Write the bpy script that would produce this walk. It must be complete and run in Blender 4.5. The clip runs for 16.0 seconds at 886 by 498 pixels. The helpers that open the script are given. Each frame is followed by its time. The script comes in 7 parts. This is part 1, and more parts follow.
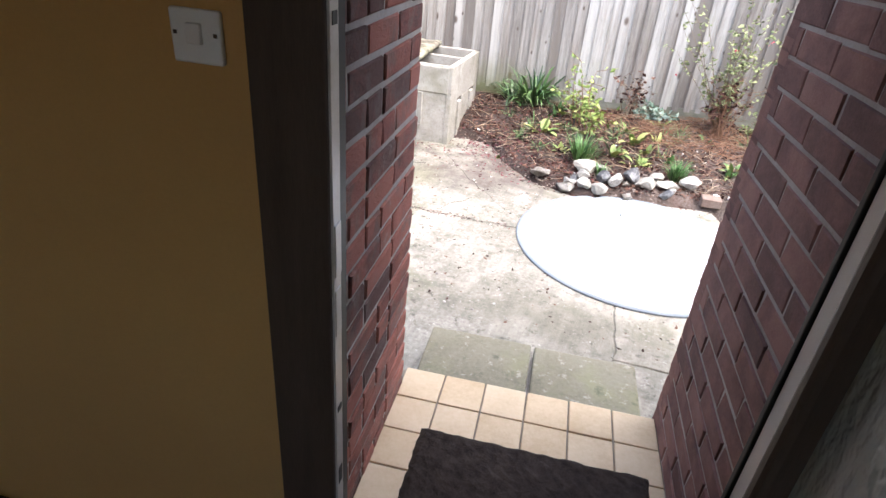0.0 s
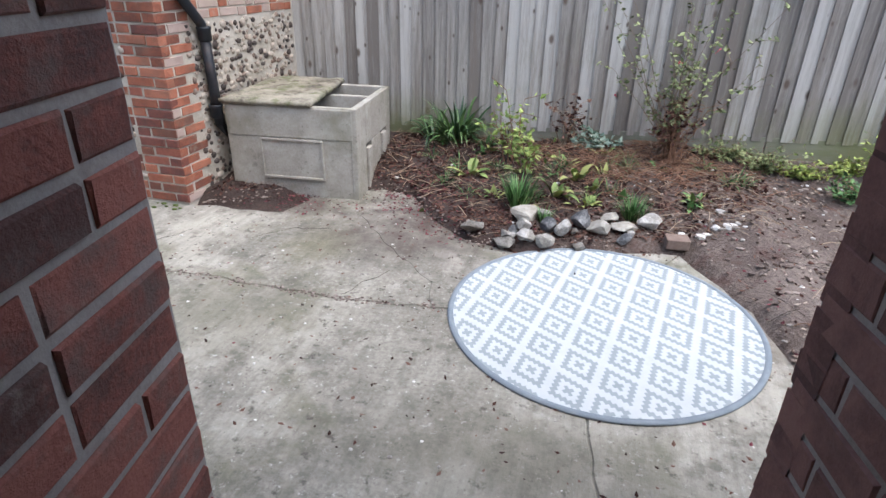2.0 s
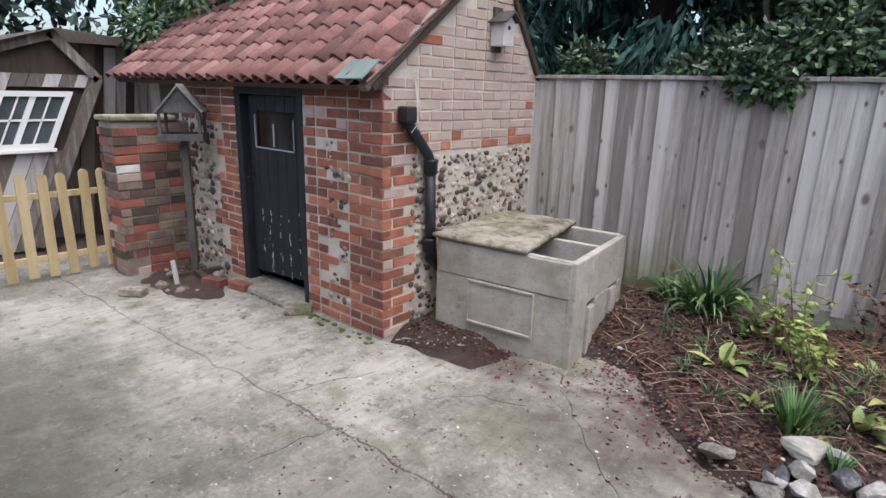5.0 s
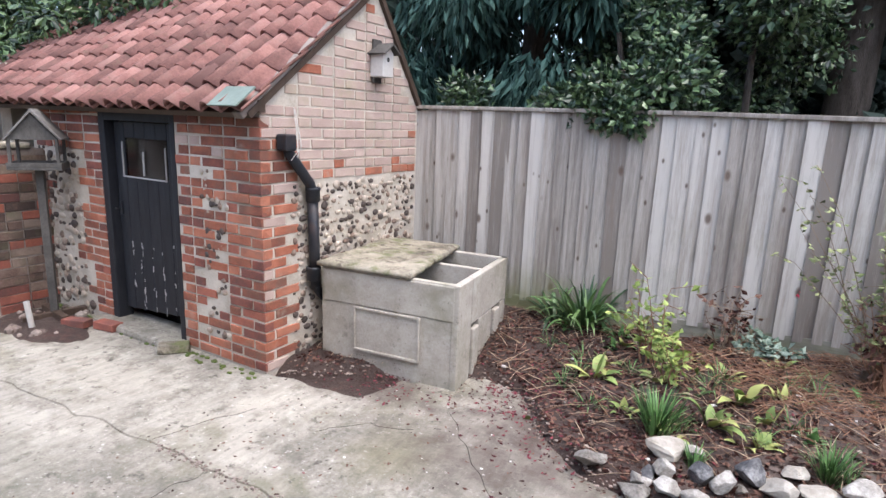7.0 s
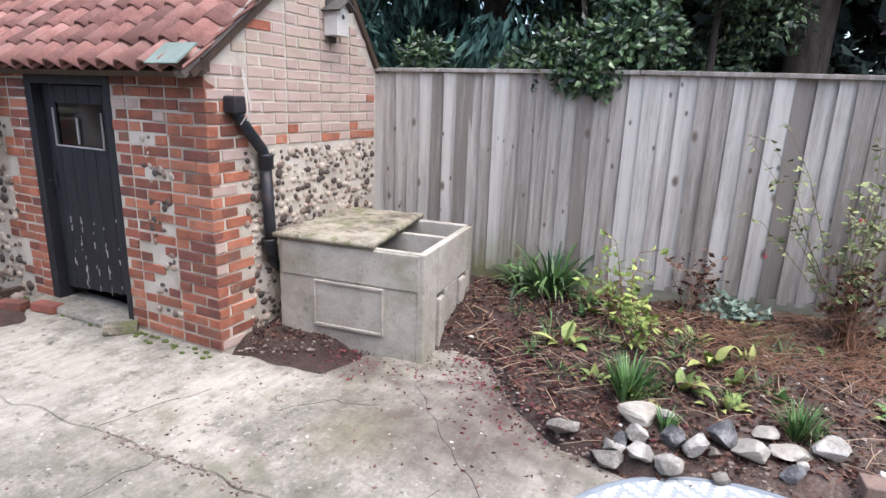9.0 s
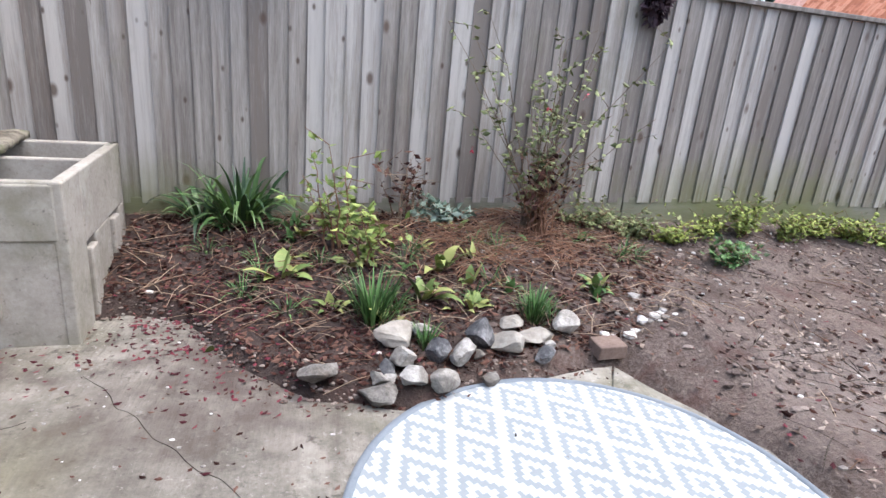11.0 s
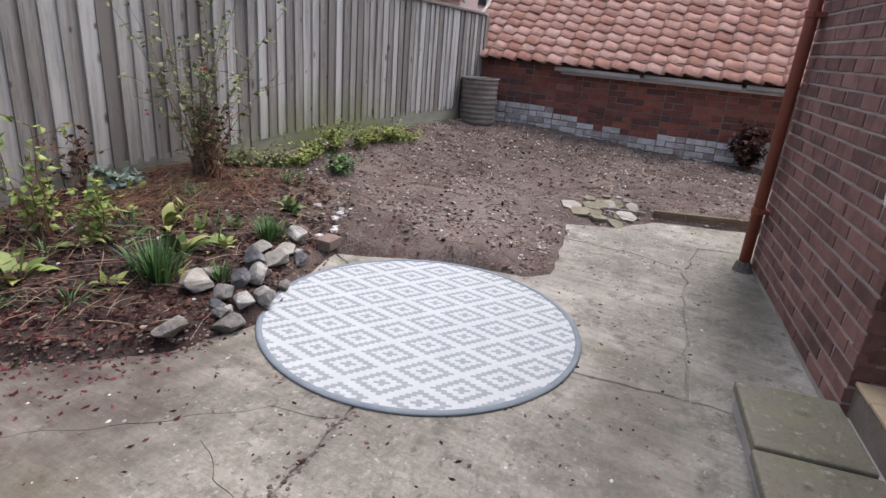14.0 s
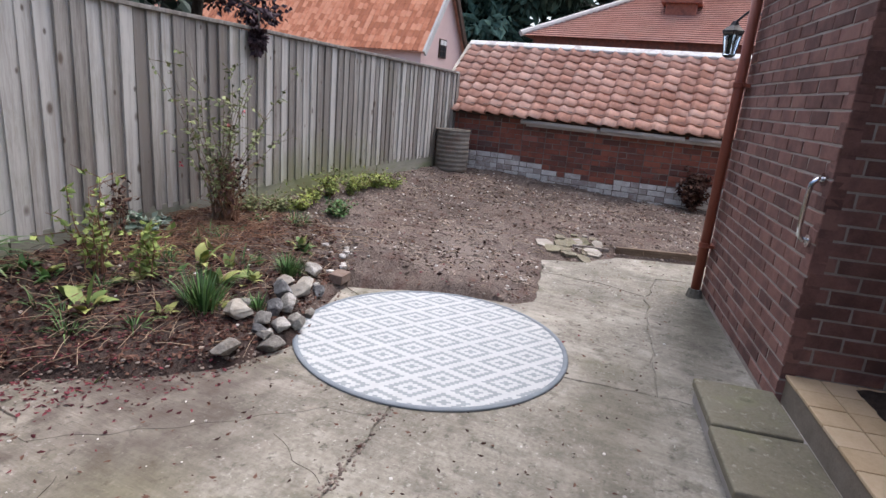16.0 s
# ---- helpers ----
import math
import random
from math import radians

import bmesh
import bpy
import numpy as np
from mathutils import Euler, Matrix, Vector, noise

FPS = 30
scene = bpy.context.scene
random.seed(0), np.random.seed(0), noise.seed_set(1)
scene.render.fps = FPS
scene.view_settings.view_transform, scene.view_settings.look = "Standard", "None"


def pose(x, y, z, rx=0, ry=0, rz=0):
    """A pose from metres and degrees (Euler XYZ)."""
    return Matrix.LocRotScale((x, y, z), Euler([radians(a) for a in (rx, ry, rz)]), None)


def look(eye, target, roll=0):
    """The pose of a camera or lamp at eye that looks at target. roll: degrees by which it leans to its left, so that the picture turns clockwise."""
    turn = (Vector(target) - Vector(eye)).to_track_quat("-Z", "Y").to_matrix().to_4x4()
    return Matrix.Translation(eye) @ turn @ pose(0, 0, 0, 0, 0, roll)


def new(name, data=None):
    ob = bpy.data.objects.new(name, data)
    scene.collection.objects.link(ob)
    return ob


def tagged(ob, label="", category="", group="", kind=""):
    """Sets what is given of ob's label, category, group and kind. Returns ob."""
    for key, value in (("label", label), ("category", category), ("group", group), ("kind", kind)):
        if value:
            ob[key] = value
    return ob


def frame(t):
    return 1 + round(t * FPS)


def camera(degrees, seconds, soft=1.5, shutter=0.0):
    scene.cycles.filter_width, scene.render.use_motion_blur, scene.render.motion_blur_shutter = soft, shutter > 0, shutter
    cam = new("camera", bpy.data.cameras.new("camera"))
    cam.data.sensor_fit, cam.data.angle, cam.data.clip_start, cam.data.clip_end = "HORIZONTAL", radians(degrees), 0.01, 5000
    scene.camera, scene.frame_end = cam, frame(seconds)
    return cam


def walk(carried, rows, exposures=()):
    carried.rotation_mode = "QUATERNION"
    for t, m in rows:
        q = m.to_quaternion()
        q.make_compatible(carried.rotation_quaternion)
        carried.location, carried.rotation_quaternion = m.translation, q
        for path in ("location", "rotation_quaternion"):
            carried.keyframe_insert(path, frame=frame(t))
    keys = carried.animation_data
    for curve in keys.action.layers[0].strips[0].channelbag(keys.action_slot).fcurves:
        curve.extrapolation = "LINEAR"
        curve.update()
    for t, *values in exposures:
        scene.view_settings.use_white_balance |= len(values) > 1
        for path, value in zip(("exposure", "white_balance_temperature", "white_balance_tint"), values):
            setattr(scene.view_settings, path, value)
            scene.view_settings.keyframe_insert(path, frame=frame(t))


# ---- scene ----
cam = camera(75.2, 16.0)
PATH = [
    (0, (0.024, 0.014, 1.691), (-0.615, 1.641, 0.719), 5.1),
    (0.5, (0.033, 0.173, 1.686), (-0.423, 1.871, 0.732), 2.9),
    (1, (0.062, 0.457, 1.656), (-0.262, 2.192, 0.715), 0.6),
    (1.1, (0.047, 0.503, 1.651), (-0.264, 2.247, 0.722), 0.9),
    (1.5, (-0.071, 0.672, 1.608), (-0.407, 2.419, 0.695), 1.9),
    (2, (-0.116, 0.933, 1.578), (-0.614, 2.659, 0.698), 1.2),
    (2.5, (-0.172, 1.159, 1.522), (-0.881, 2.81, 0.643), -0.3),
    (3, (-0.247, 1.411, 1.517), (-1.145, 2.985, 0.67), -0.5),
    (3.5, (-0.327, 1.58, 1.518), (-1.371, 3.071, 0.688), -0.8),
    (4, (-0.411, 1.675, 1.563), (-1.605, 3.112, 0.85), 0.5),
    (4.2, (-0.403, 1.686, 1.581), (-1.661, 3.09, 0.914), 0.7),
    (6.3, (-0.31, 1.707, 1.643), (-1.415, 3.327, 1.249), 2.3),
    (6.5, (-0.303, 1.707, 1.636), (-1.366, 3.352, 1.235), 2.4),
    (7, (-0.269, 1.723, 1.618), (-1.255, 3.41, 1.193), 2.3),
    (7.5, (-0.28, 1.709, 1.628), (-1.208, 3.425, 1.187), 2.4),
    (8, (-0.276, 1.702, 1.604), (-1.17, 3.434, 1.155), 2.5),
    (8.2, (-0.277, 1.716, 1.593), (-1.163, 3.449, 1.132), 2.3),
    (10.3, (-0.576, 2.158, 1.344), (-1.11, 3.965, 0.675), 5.8),
    (10.5, (-0.619, 2.219, 1.291), (-0.898, 4.074, 0.595), 7.0),
    (11, (-0.828, 2.324, 1.24), (-0.462, 4.185, 0.606), 5.2),
    (11.5, (-1.054, 2.294, 1.239), (-0.349, 4.04, 0.565), 5.1),
    (12, (-1.342, 2.354, 1.228), (-0.299, 3.926, 0.563), 5.4),
    (12.5, (-1.592, 2.363, 1.255), (-0.297, 3.754, 0.632), 4.5),
    (13, (-1.854, 2.292, 1.275), (-0.432, 3.541, 0.628), 4.6),
    (13.5, (-2.062, 2.279, 1.275), (-0.463, 3.291, 0.627), 5.0),
    (14, (-2.242, 2.288, 1.304), (-0.577, 3.159, 0.618), 4.8),
    (14.5, (-2.411, 2.262, 1.32), (-0.733, 3.103, 0.631), 4.7),
    (15, (-2.589, 2.27, 1.349), (-0.9, 3.091, 0.66), 4.8),
    (15.5, (-2.746, 2.293, 1.371), (-1.025, 3.09, 0.736), 4.9),
    (16, (-2.821, 2.293, 1.384), (-1.054, 3.066, 0.853), 5.2),
]
walk(cam, [(t, look(eye, target, roll)) for t, eye, target, roll in PATH], [(0, 2.55, 6300, 10), (0.8, 1.8, 6250, 10), (1.6, 1.55, 5900, 8), (2.5, 1.15, 5950, 7), (4.2, 1.05, 6000, 8), (6.5, 1.62, 6100, 11), (8.2, 1.72, 6100, 11), (10.3, 1.6, 6050, 10), (12, 1.45, 6100, 10), (14, 1.08, 6350, 12), (16, 1.16, 6400, 12)])


# ---- light ----
world = bpy.data.worlds.new("overcast_sky")
scene.world = world
world.use_nodes = True
wn = world.node_tree
sky = wn.nodes.new("ShaderNodeTexSky")
sky.sky_type, sky.sun_disc = "NISHITA", False
sky.sun_elevation, sky.sun_rotation = radians(69), radians(105)
sky.dust_density, sky.air_density, sky.ozone_density = 4.0, 1.0, 1.0
wn.links.new(sky.outputs[0], wn.nodes["Background"].inputs[0])
wn.nodes["Background"].inputs[1].default_value = 0.15
sun_lamp = bpy.data.lights.new("sun", "SUN")
sun_lamp.energy, sun_lamp.angle, sun_lamp.color = 1.0, radians(100), (1.0, 0.97, 0.93)
sun = new("sun", sun_lamp)
sun.matrix_world = look((3.3, 2.1, 9.0), (0, 3, 0))

# ---- helpers of this scene ----
R = random.Random(7)


def thing(name, label, category, group="", kind="", at=None):
    ob = new(name)
    if at is not None:
        ob.matrix_world = at
    ob.empty_display_size = 0.1
    return tagged(ob, label, category, group, kind)


def part(name, bm, material, parent=None, label="", smooth=False):
    me = bpy.data.meshes.new(name)
    if smooth:
        for f in bm.faces:
            f.smooth = True
    bm.to_mesh(me)
    bm.free()
    me.materials.append(material)
    ob = new(name, me)
    ob.parent = parent
    if label:
        ob["label"] = label
    return ob


def put(bm, verts, faces, m=None):
    vs = [bm.verts.new(m @ Vector(v) if m else v) for v in verts]
    for f in faces:
        bm.faces.new([vs[i] for i in f])
    return vs


def box(bm, x0, x1, y0, y1, z0, z1, m=None, bevel=0.0):
    vs = [(x, y, z) for z in (z0, z1) for y in (y0, y1) for x in (x0, x1)]
    made = put(bm, vs, [(0, 2, 3, 1), (4, 5, 7, 6), (0, 1, 5, 4), (2, 6, 7, 3), (0, 4, 6, 2), (1, 3, 7, 5)], m)
    if bevel:
        edges = list({e for v in made for e in v.link_edges})
        bmesh.ops.bevel(bm, geom=edges, offset=bevel, segments=2, affect="EDGES", profile=0.5)


def tube(bm, pts, radii, n=8, caps=True):
    """A round tube through points."""
    pts = [Vector(p) for p in pts]
    if not isinstance(radii, (list, tuple)):
        radii = [radii] * len(pts)
    rings = []
    side = None
    for i, p in enumerate(pts):
        d = (pts[min(i + 1, len(pts) - 1)] - pts[max(i - 1, 0)]).normalized()
        if side is None:
            side = d.orthogonal().normalized()
        side = (side - d * side.dot(d)).normalized()
        up = d.cross(side)
        rings.append([bm.verts.new(p + radii[i] * (math.cos(a) * side + math.sin(a) * up)) for a in [2 * math.pi * k / n for k in range(n)]])
    for a, b in zip(rings, rings[1:]):
        for k in range(n):
            bm.faces.new((a[k], a[(k + 1) % n], b[(k + 1) % n], b[k]))
    if caps:
        bm.faces.new(rings[0][::-1])
        bm.faces.new(rings[-1])


def lathe(bm, profile, n=24, at=(0, 0, 0)):
    rings = [[bm.verts.new((at[0] + r * math.cos(2 * math.pi * k / n), at[1] + r * math.sin(2 * math.pi * k / n), at[2] + z)) for k in range(n)] for r, z in profile]
    for a, b in zip(rings, rings[1:]):
        for k in range(n):
            bm.faces.new((a[k], a[(k + 1) % n], b[(k + 1) % n], b[k]))
    return rings


def prism(bm, outline, z0, z1, m=None):
    n = len(outline)
    vs = [(x, y, z0) for x, y in outline] + [(x, y, z1) for x, y in outline]
    put(bm, vs, [tuple(range(n - 1, -1, -1)), tuple(range(n, 2 * n))] + [(i, (i + 1) % n, n + (i + 1) % n, n + i) for i in range(n)], m)


# ---- materials ----
def mat(name, colors, scale=8.0, fine=60.0, rough=0.85, bump=0.3, metal=0.0, vary=0.0, stain=None, stain_scale=1.5, stain_amount=0.5, stretch=(1, 1, 1), island=False, bump_dist=0.01, spec=0.3, detail_mix=0.35, coords="Object"):
    """Colour from two scales of noise, relief from the finer one, and blotches of a second colour."""
    m = bpy.data.materials.new(name)
    m.use_nodes = True
    nt = m.node_tree
    n, l = nt.nodes, nt.links
    b = n["Principled BSDF"]
    b.inputs["Roughness"].default_value, b.inputs["Metallic"].default_value = rough, metal
    b.inputs["Specular IOR Level"].default_value = spec
    tc = n.new("ShaderNodeNewGeometry") if coords == "World" else n.new("ShaderNodeTexCoord")
    mp = n.new("ShaderNodeMapping")
    mp.inputs["Scale"].default_value = stretch
    l.new(tc.outputs["Position" if coords == "World" else "Object"], mp.inputs[0])
    vec = mp.outputs[0]
    info = n.new("ShaderNodeObjectInfo")
    if vary and not island:
        add = n.new("ShaderNodeVectorMath")
        add.operation = "MULTIPLY_ADD"
        comb = n.new("ShaderNodeCombineXYZ")
        for k in range(3):
            l.new(info.outputs["Random"], comb.inputs[k])
        l.new(comb.outputs[0], add.inputs[0])
        add.inputs[1].default_value = (37, 53, 71)
        l.new(vec, add.inputs[2])
        vec = add.outputs[0]

    def noise_node(sc, det=6.0, ro=0.6):
        q = n.new("ShaderNodeTexNoise")
        q.inputs["Scale"].default_value, q.inputs["Detail"].default_value, q.inputs["Roughness"].default_value = sc, det, ro
        l.new(vec, q.inputs["Vector"])
        return q.outputs["Fac"]

    big, small = noise_node(scale), noise_node(fine, 4.0, 0.7)
    mix = n.new("ShaderNodeMath")
    mix.operation = "MULTIPLY_ADD"
    l.new(small, mix.inputs[0])
    mix.inputs[1].default_value = detail_mix
    sub = n.new("ShaderNodeMath")
    sub.operation = "MULTIPLY"
    l.new(big, sub.inputs[0])
    sub.inputs[1].default_value = 1 - detail_mix
    l.new(sub.outputs[0], mix.inputs[2])
    fac = mix.outputs[0]
    if vary:
        rnd = n.new("ShaderNodeNewGeometry").outputs["Random Per Island"] if island else info.outputs["Random"]
        ad = n.new("ShaderNodeMath")
        ad.operation = "MULTIPLY_ADD"
        sh = n.new("ShaderNodeMath")
        sh.operation = "SUBTRACT"
        l.new(rnd, sh.inputs[0])
        sh.inputs[1].default_value = 0.5
        l.new(sh.outputs[0], ad.inputs[0])
        ad.inputs[1].default_value = vary
        l.new(fac, ad.inputs[2])
        fac = ad.outputs[0]
    ramp = n.new("ShaderNodeValToRGB")
    cr = ramp.color_ramp
    lo, hi = 0.32, 0.68
    while len(cr.elements) < len(colors):
        cr.elements.new(0.5)
    for i, c in enumerate(colors):
        cr.elements[i].position = lo + (hi - lo) * i / max(1, len(colors) - 1)
        cr.elements[i].color = (*c, 1)
    l.new(fac, ramp.inputs[0])
    col = ramp.outputs[0]
    if stain:
        st = noise_node(stain_scale, 5.0, 0.65)
        sr = n.new("ShaderNodeValToRGB")
        sr.color_ramp.elements[0].position, sr.color_ramp.elements[1].position = 0.5, 0.68
        l.new(st, sr.inputs[0])
        mu = n.new("ShaderNodeMath")
        mu.operation = "MULTIPLY"
        l.new(sr.outputs[0], mu.inputs[0])
        mu.inputs[1].default_value = stain_amount
        mx = n.new("ShaderNodeMix")
        mx.data_type = "RGBA"
        l.new(mu.outputs[0], mx.inputs["Factor"])
        l.new(col, mx.inputs["A"])
        mx.inputs["B"].default_value = (*stain, 1)
        col = mx.outputs["Result"]
    l.new(col, b.inputs["Base Color"])
    if bump:
        bp = n.new("ShaderNodeBump")
        bp.inputs["Strength"].default_value, bp.inputs["Distance"].default_value = bump, bump_dist
        l.new(mix.outputs[0], bp.inputs["Height"])
        l.new(bp.outputs[0], b.inputs["Normal"])
    return m


def glass_mat(name, rough=0.05, tint=(0.9, 0.95, 0.95), bump=0.0, bump_scale=40):
    m = bpy.data.materials.new(name)
    m.use_nodes = True
    b = m.node_tree.nodes["Principled BSDF"]
    b.inputs["Base Color"].default_value = (*tint, 1)
    b.inputs["Roughness"].default_value, b.inputs["Transmission Weight"].default_value, b.inputs["IOR"].default_value = rough, 1.0, 1.45
    if bump:
        q, bp = m.node_tree.nodes.new("ShaderNodeTexNoise"), m.node_tree.nodes.new("ShaderNodeBump")
        q.inputs["Scale"].default_value = bump_scale
        bp.inputs["Strength"].default_value, bp.inputs["Distance"].default_value = bump, 0.01
        m.node_tree.links.new(q.outputs["Fac"], bp.inputs["Height"])
        m.node_tree.links.new(bp.outputs[0], b.inputs["Normal"])
    return m


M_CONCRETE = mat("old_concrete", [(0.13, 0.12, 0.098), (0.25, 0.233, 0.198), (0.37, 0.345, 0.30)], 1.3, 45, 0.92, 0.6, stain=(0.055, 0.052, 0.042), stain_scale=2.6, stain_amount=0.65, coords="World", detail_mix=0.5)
M_SOIL = mat("bare_soil", [(0.055, 0.040, 0.034), (0.125, 0.096, 0.082), (0.25, 0.205, 0.178)], 3.0, 55, 0.95, 0.9, stain=(0.165, 0.118, 0.095), stain_scale=1.1, stain_amount=0.5, coords="World", bump_dist=0.03, detail_mix=0.55)
M_MORTAR = mat("lime_mortar", [(0.29, 0.26, 0.235), (0.40, 0.37, 0.34), (0.48, 0.45, 0.42)], 6, 90, 0.95, 0.5, coords="World")
M_MORTAR_HOUSE = mat("grey_brown_mortar", [(0.26, 0.22, 0.19), (0.36, 0.315, 0.28), (0.43, 0.385, 0.345)], 6, 90, 0.95, 0.5, coords="World")
M_MORTAR_OLD = mat("old_mortar", [(0.33, 0.285, 0.23), (0.48, 0.43, 0.36), (0.60, 0.55, 0.48)], 5, 70, 0.95, 0.7, stain=(0.16, 0.14, 0.10), stain_scale=2.2, coords="World")
M_MORTAR_DIRTY = mat("dirty_mortar", [(0.14, 0.11, 0.095), (0.22, 0.185, 0.16), (0.29, 0.25, 0.22)], 5, 70, 0.95, 0.6, coords="World")
M_BRICK_HOUSE = mat("dark_red_facing_brick", [(0.125, 0.066, 0.057), (0.215, 0.108, 0.090), (0.28, 0.148, 0.122)], 9, 120, 0.85, 0.45, vary=0.30, stain=(0.055, 0.030, 0.030), stain_scale=5, stain_amount=0.5)
M_BRICK_LEFT = mat("rough_red_brick", [(0.12, 0.065, 0.058), (0.25, 0.095, 0.075), (0.35, 0.14, 0.108)], 8, 100, 0.9, 0.8, vary=0.50, stain=(0.16, 0.135, 0.12), stain_scale=9, stain_amount=0.7, bump_dist=0.015)
M_BRICK_SHED = mat("soft_orange_red_brick", [(0.17, 0.068, 0.048), (0.32, 0.112, 0.066), (0.43, 0.17, 0.105)], 7, 80, 0.92, 0.7, vary=0.35, stain=(0.16, 0.12, 0.09), stain_scale=5, stain_amount=0.5, bump_dist=0.012)
M_BRICK_PALE = mat("faded_pinkish_brick", [(0.37, 0.275, 0.235), (0.43, 0.325, 0.28), (0.48, 0.375, 0.325)], 7, 80, 0.93, 0.5, vary=0.14, stain=(0.40, 0.34, 0.25), stain_scale=3, stain_amount=0.5)
M_BRICK_WHITE = mat("flaking_whitewashed_brick", [(0.34, 0.29, 0.27), (0.58, 0.56, 0.53), (0.72, 0.70, 0.67)], 9, 80, 0.93, 0.6, vary=0.3, stain=(0.25, 0.12, 0.09), stain_scale=6, stain_amount=0.5)
M_BRICK_BARN = mat("weathered_dark_red_brick", [(0.13, 0.06, 0.05), (0.25, 0.085, 0.06), (0.33, 0.12, 0.08)], 7, 80, 0.93, 0.6, vary=0.4, stain=(0.10, 0.06, 0.055), stain_scale=3, stain_amount=0.6)
M_FLINT = mat("flint_cobble", [(0.07, 0.055, 0.048), (0.22, 0.155, 0.12), (0.42, 0.36, 0.295)], 6, 60, 0.75, 0.4, vary=0.8, island=True)
M_ROCK = mat("grey_white_rock", [(0.11, 0.10, 0.09), (0.27, 0.255, 0.23), (0.52, 0.50, 0.47)], 9, 70, 0.85, 0.7, vary=0.35, stain=(0.10, 0.075, 0.055), stain_scale=5, stain_amount=0.6, bump_dist=0.02)
M_FENCE = mat("weathered_grey_fence_wood", [(0.19, 0.168, 0.147), (0.335, 0.308, 0.276), (0.49, 0.465, 0.425)], 3.0, 28, 0.85, 0.4, vary=0.44, stretch=(9, 9, 0.7), stain=(0.20, 0.155, 0.125), stain_scale=1.2, stain_amount=0.45)


def add_knots(m, scale, size, color):
    """Sparse dark knots in a timber material."""
    n, l = m.node_tree.nodes, m.node_tree.links
    b = n["Principled BSDF"]
    old = b.inputs["Base Color"].links[0].from_socket
    geo = n.new("ShaderNodeNewGeometry")
    mp = n.new("ShaderNodeMapping")
    mp.inputs["Scale"].default_value = (scale, scale, scale * 0.55)
    l.new(geo.outputs["Position"], mp.inputs[0])
    vo = n.new("ShaderNodeTexVoronoi")
    vo.inputs["Scale"].default_value = 1.0
    l.new(mp.outputs[0], vo.inputs["Vector"])
    rp = n.new("ShaderNodeValToRGB")
    rp.color_ramp.elements[0].position, rp.color_ramp.elements[1].position = size * 0.45, size
    rp.color_ramp.elements[0].color, rp.color_ramp.elements[1].color = (0.85, 0.85, 0.85, 1), (0, 0, 0, 1)
    l.new(vo.outputs["Distance"], rp.inputs[0])
    mx = n.new("ShaderNodeMix")
    mx.data_type = "RGBA"
    l.new(rp.outputs[0], mx.inputs["Factor"])
    l.new(old, mx.inputs["A"])
    mx.inputs["B"].default_value = (*color, 1)
    l.new(mx.outputs["Result"], b.inputs["Base Color"])


add_knots(M_FENCE, 5.0, 0.13, (0.10, 0.068, 0.05))
add_knots(M_FENCE, 9.0, 0.12, (0.085, 0.058, 0.043))
M_GRAVELBOARD = mat("mossy_gravel_board", [(0.17, 0.16, 0.125), (0.26, 0.25, 0.20), (0.33, 0.31, 0.26)], 3, 40, 0.9, 0.4, stretch=(0.6, 4, 4), stain=(0.16, 0.19, 0.06), stain_scale=2.0, stain_amount=0.5)
M_TANK = mat("cast_concrete_bunker", [(0.27, 0.24, 0.205), (0.39, 0.36, 0.315), (0.48, 0.45, 0.40)], 2.5, 60, 0.92, 0.4, stain=(0.20, 0.185, 0.145), stain_scale=2.6, stain_amount=0.6, coords="World")
M_LID = mat("mossy_concrete_lid", [(0.13, 0.115, 0.085), (0.30, 0.27, 0.21), (0.42, 0.38, 0.31)], 5, 70, 0.95, 0.8, stain=(0.075, 0.06, 0.045), stain_scale=4, stain_amount=0.8, coords="World", bump_dist=0.02)
M_PANTILE = mat("red_clay_pantile", [(0.13, 0.068, 0.058), (0.245, 0.118, 0.098), (0.36, 0.195, 0.165)], 5, 60, 0.85, 0.4, vary=0.32, stain=(0.17, 0.11, 0.09), stain_scale=5, stain_amount=0.55)
M_PANTILE_ORANGE = mat("orange_clay_pantile", [(0.44, 0.215, 0.15), (0.58, 0.32, 0.24), (0.66, 0.42, 0.33)], 5, 60, 0.85, 0.4, vary=0.28, stain=(0.30, 0.14, 0.09), stain_scale=4, stain_amount=0.5)
M_BLACK_DOOR = mat("worn_black_door_paint", [(0.010, 0.011, 0.014), (0.017, 0.018, 0.022), (0.028, 0.030, 0.034)], 5, 50, 0.55, 0.25, stretch=(4, 4, 0.8))
M_FLAKE = mat("bare_grey_paint_flake", [(0.30, 0.29, 0.28), (0.42, 0.41, 0.40)], 30, 90, 0.9, 0.3)
M_IRON = mat("black_cast_iron", [(0.012, 0.014, 0.018), (0.025, 0.028, 0.034)], 10, 70, 0.45, 0.3, stain=(0.09, 0.05, 0.035), stain_scale=7, stain_amount=0.3)
M_TILE = mat("cream_quarry_tile", [(0.52, 0.37, 0.215), (0.62, 0.465, 0.295), (0.68, 0.53, 0.36)], 6, 60, 0.5, 0.12, vary=0.25, spec=0.4)
M_GROUT = mat("dark_grout", [(0.20, 0.165, 0.125), (0.29, 0.245, 0.195)], 10, 80, 0.95, 0.4)
M_SLAB = mat("greenish_paving_slab", [(0.12, 0.108, 0.075), (0.20, 0.18, 0.13), (0.28, 0.252, 0.19)], 3, 60, 0.9, 0.4, stain=(0.16, 0.16, 0.12), stain_scale=3, stain_amount=0.4)
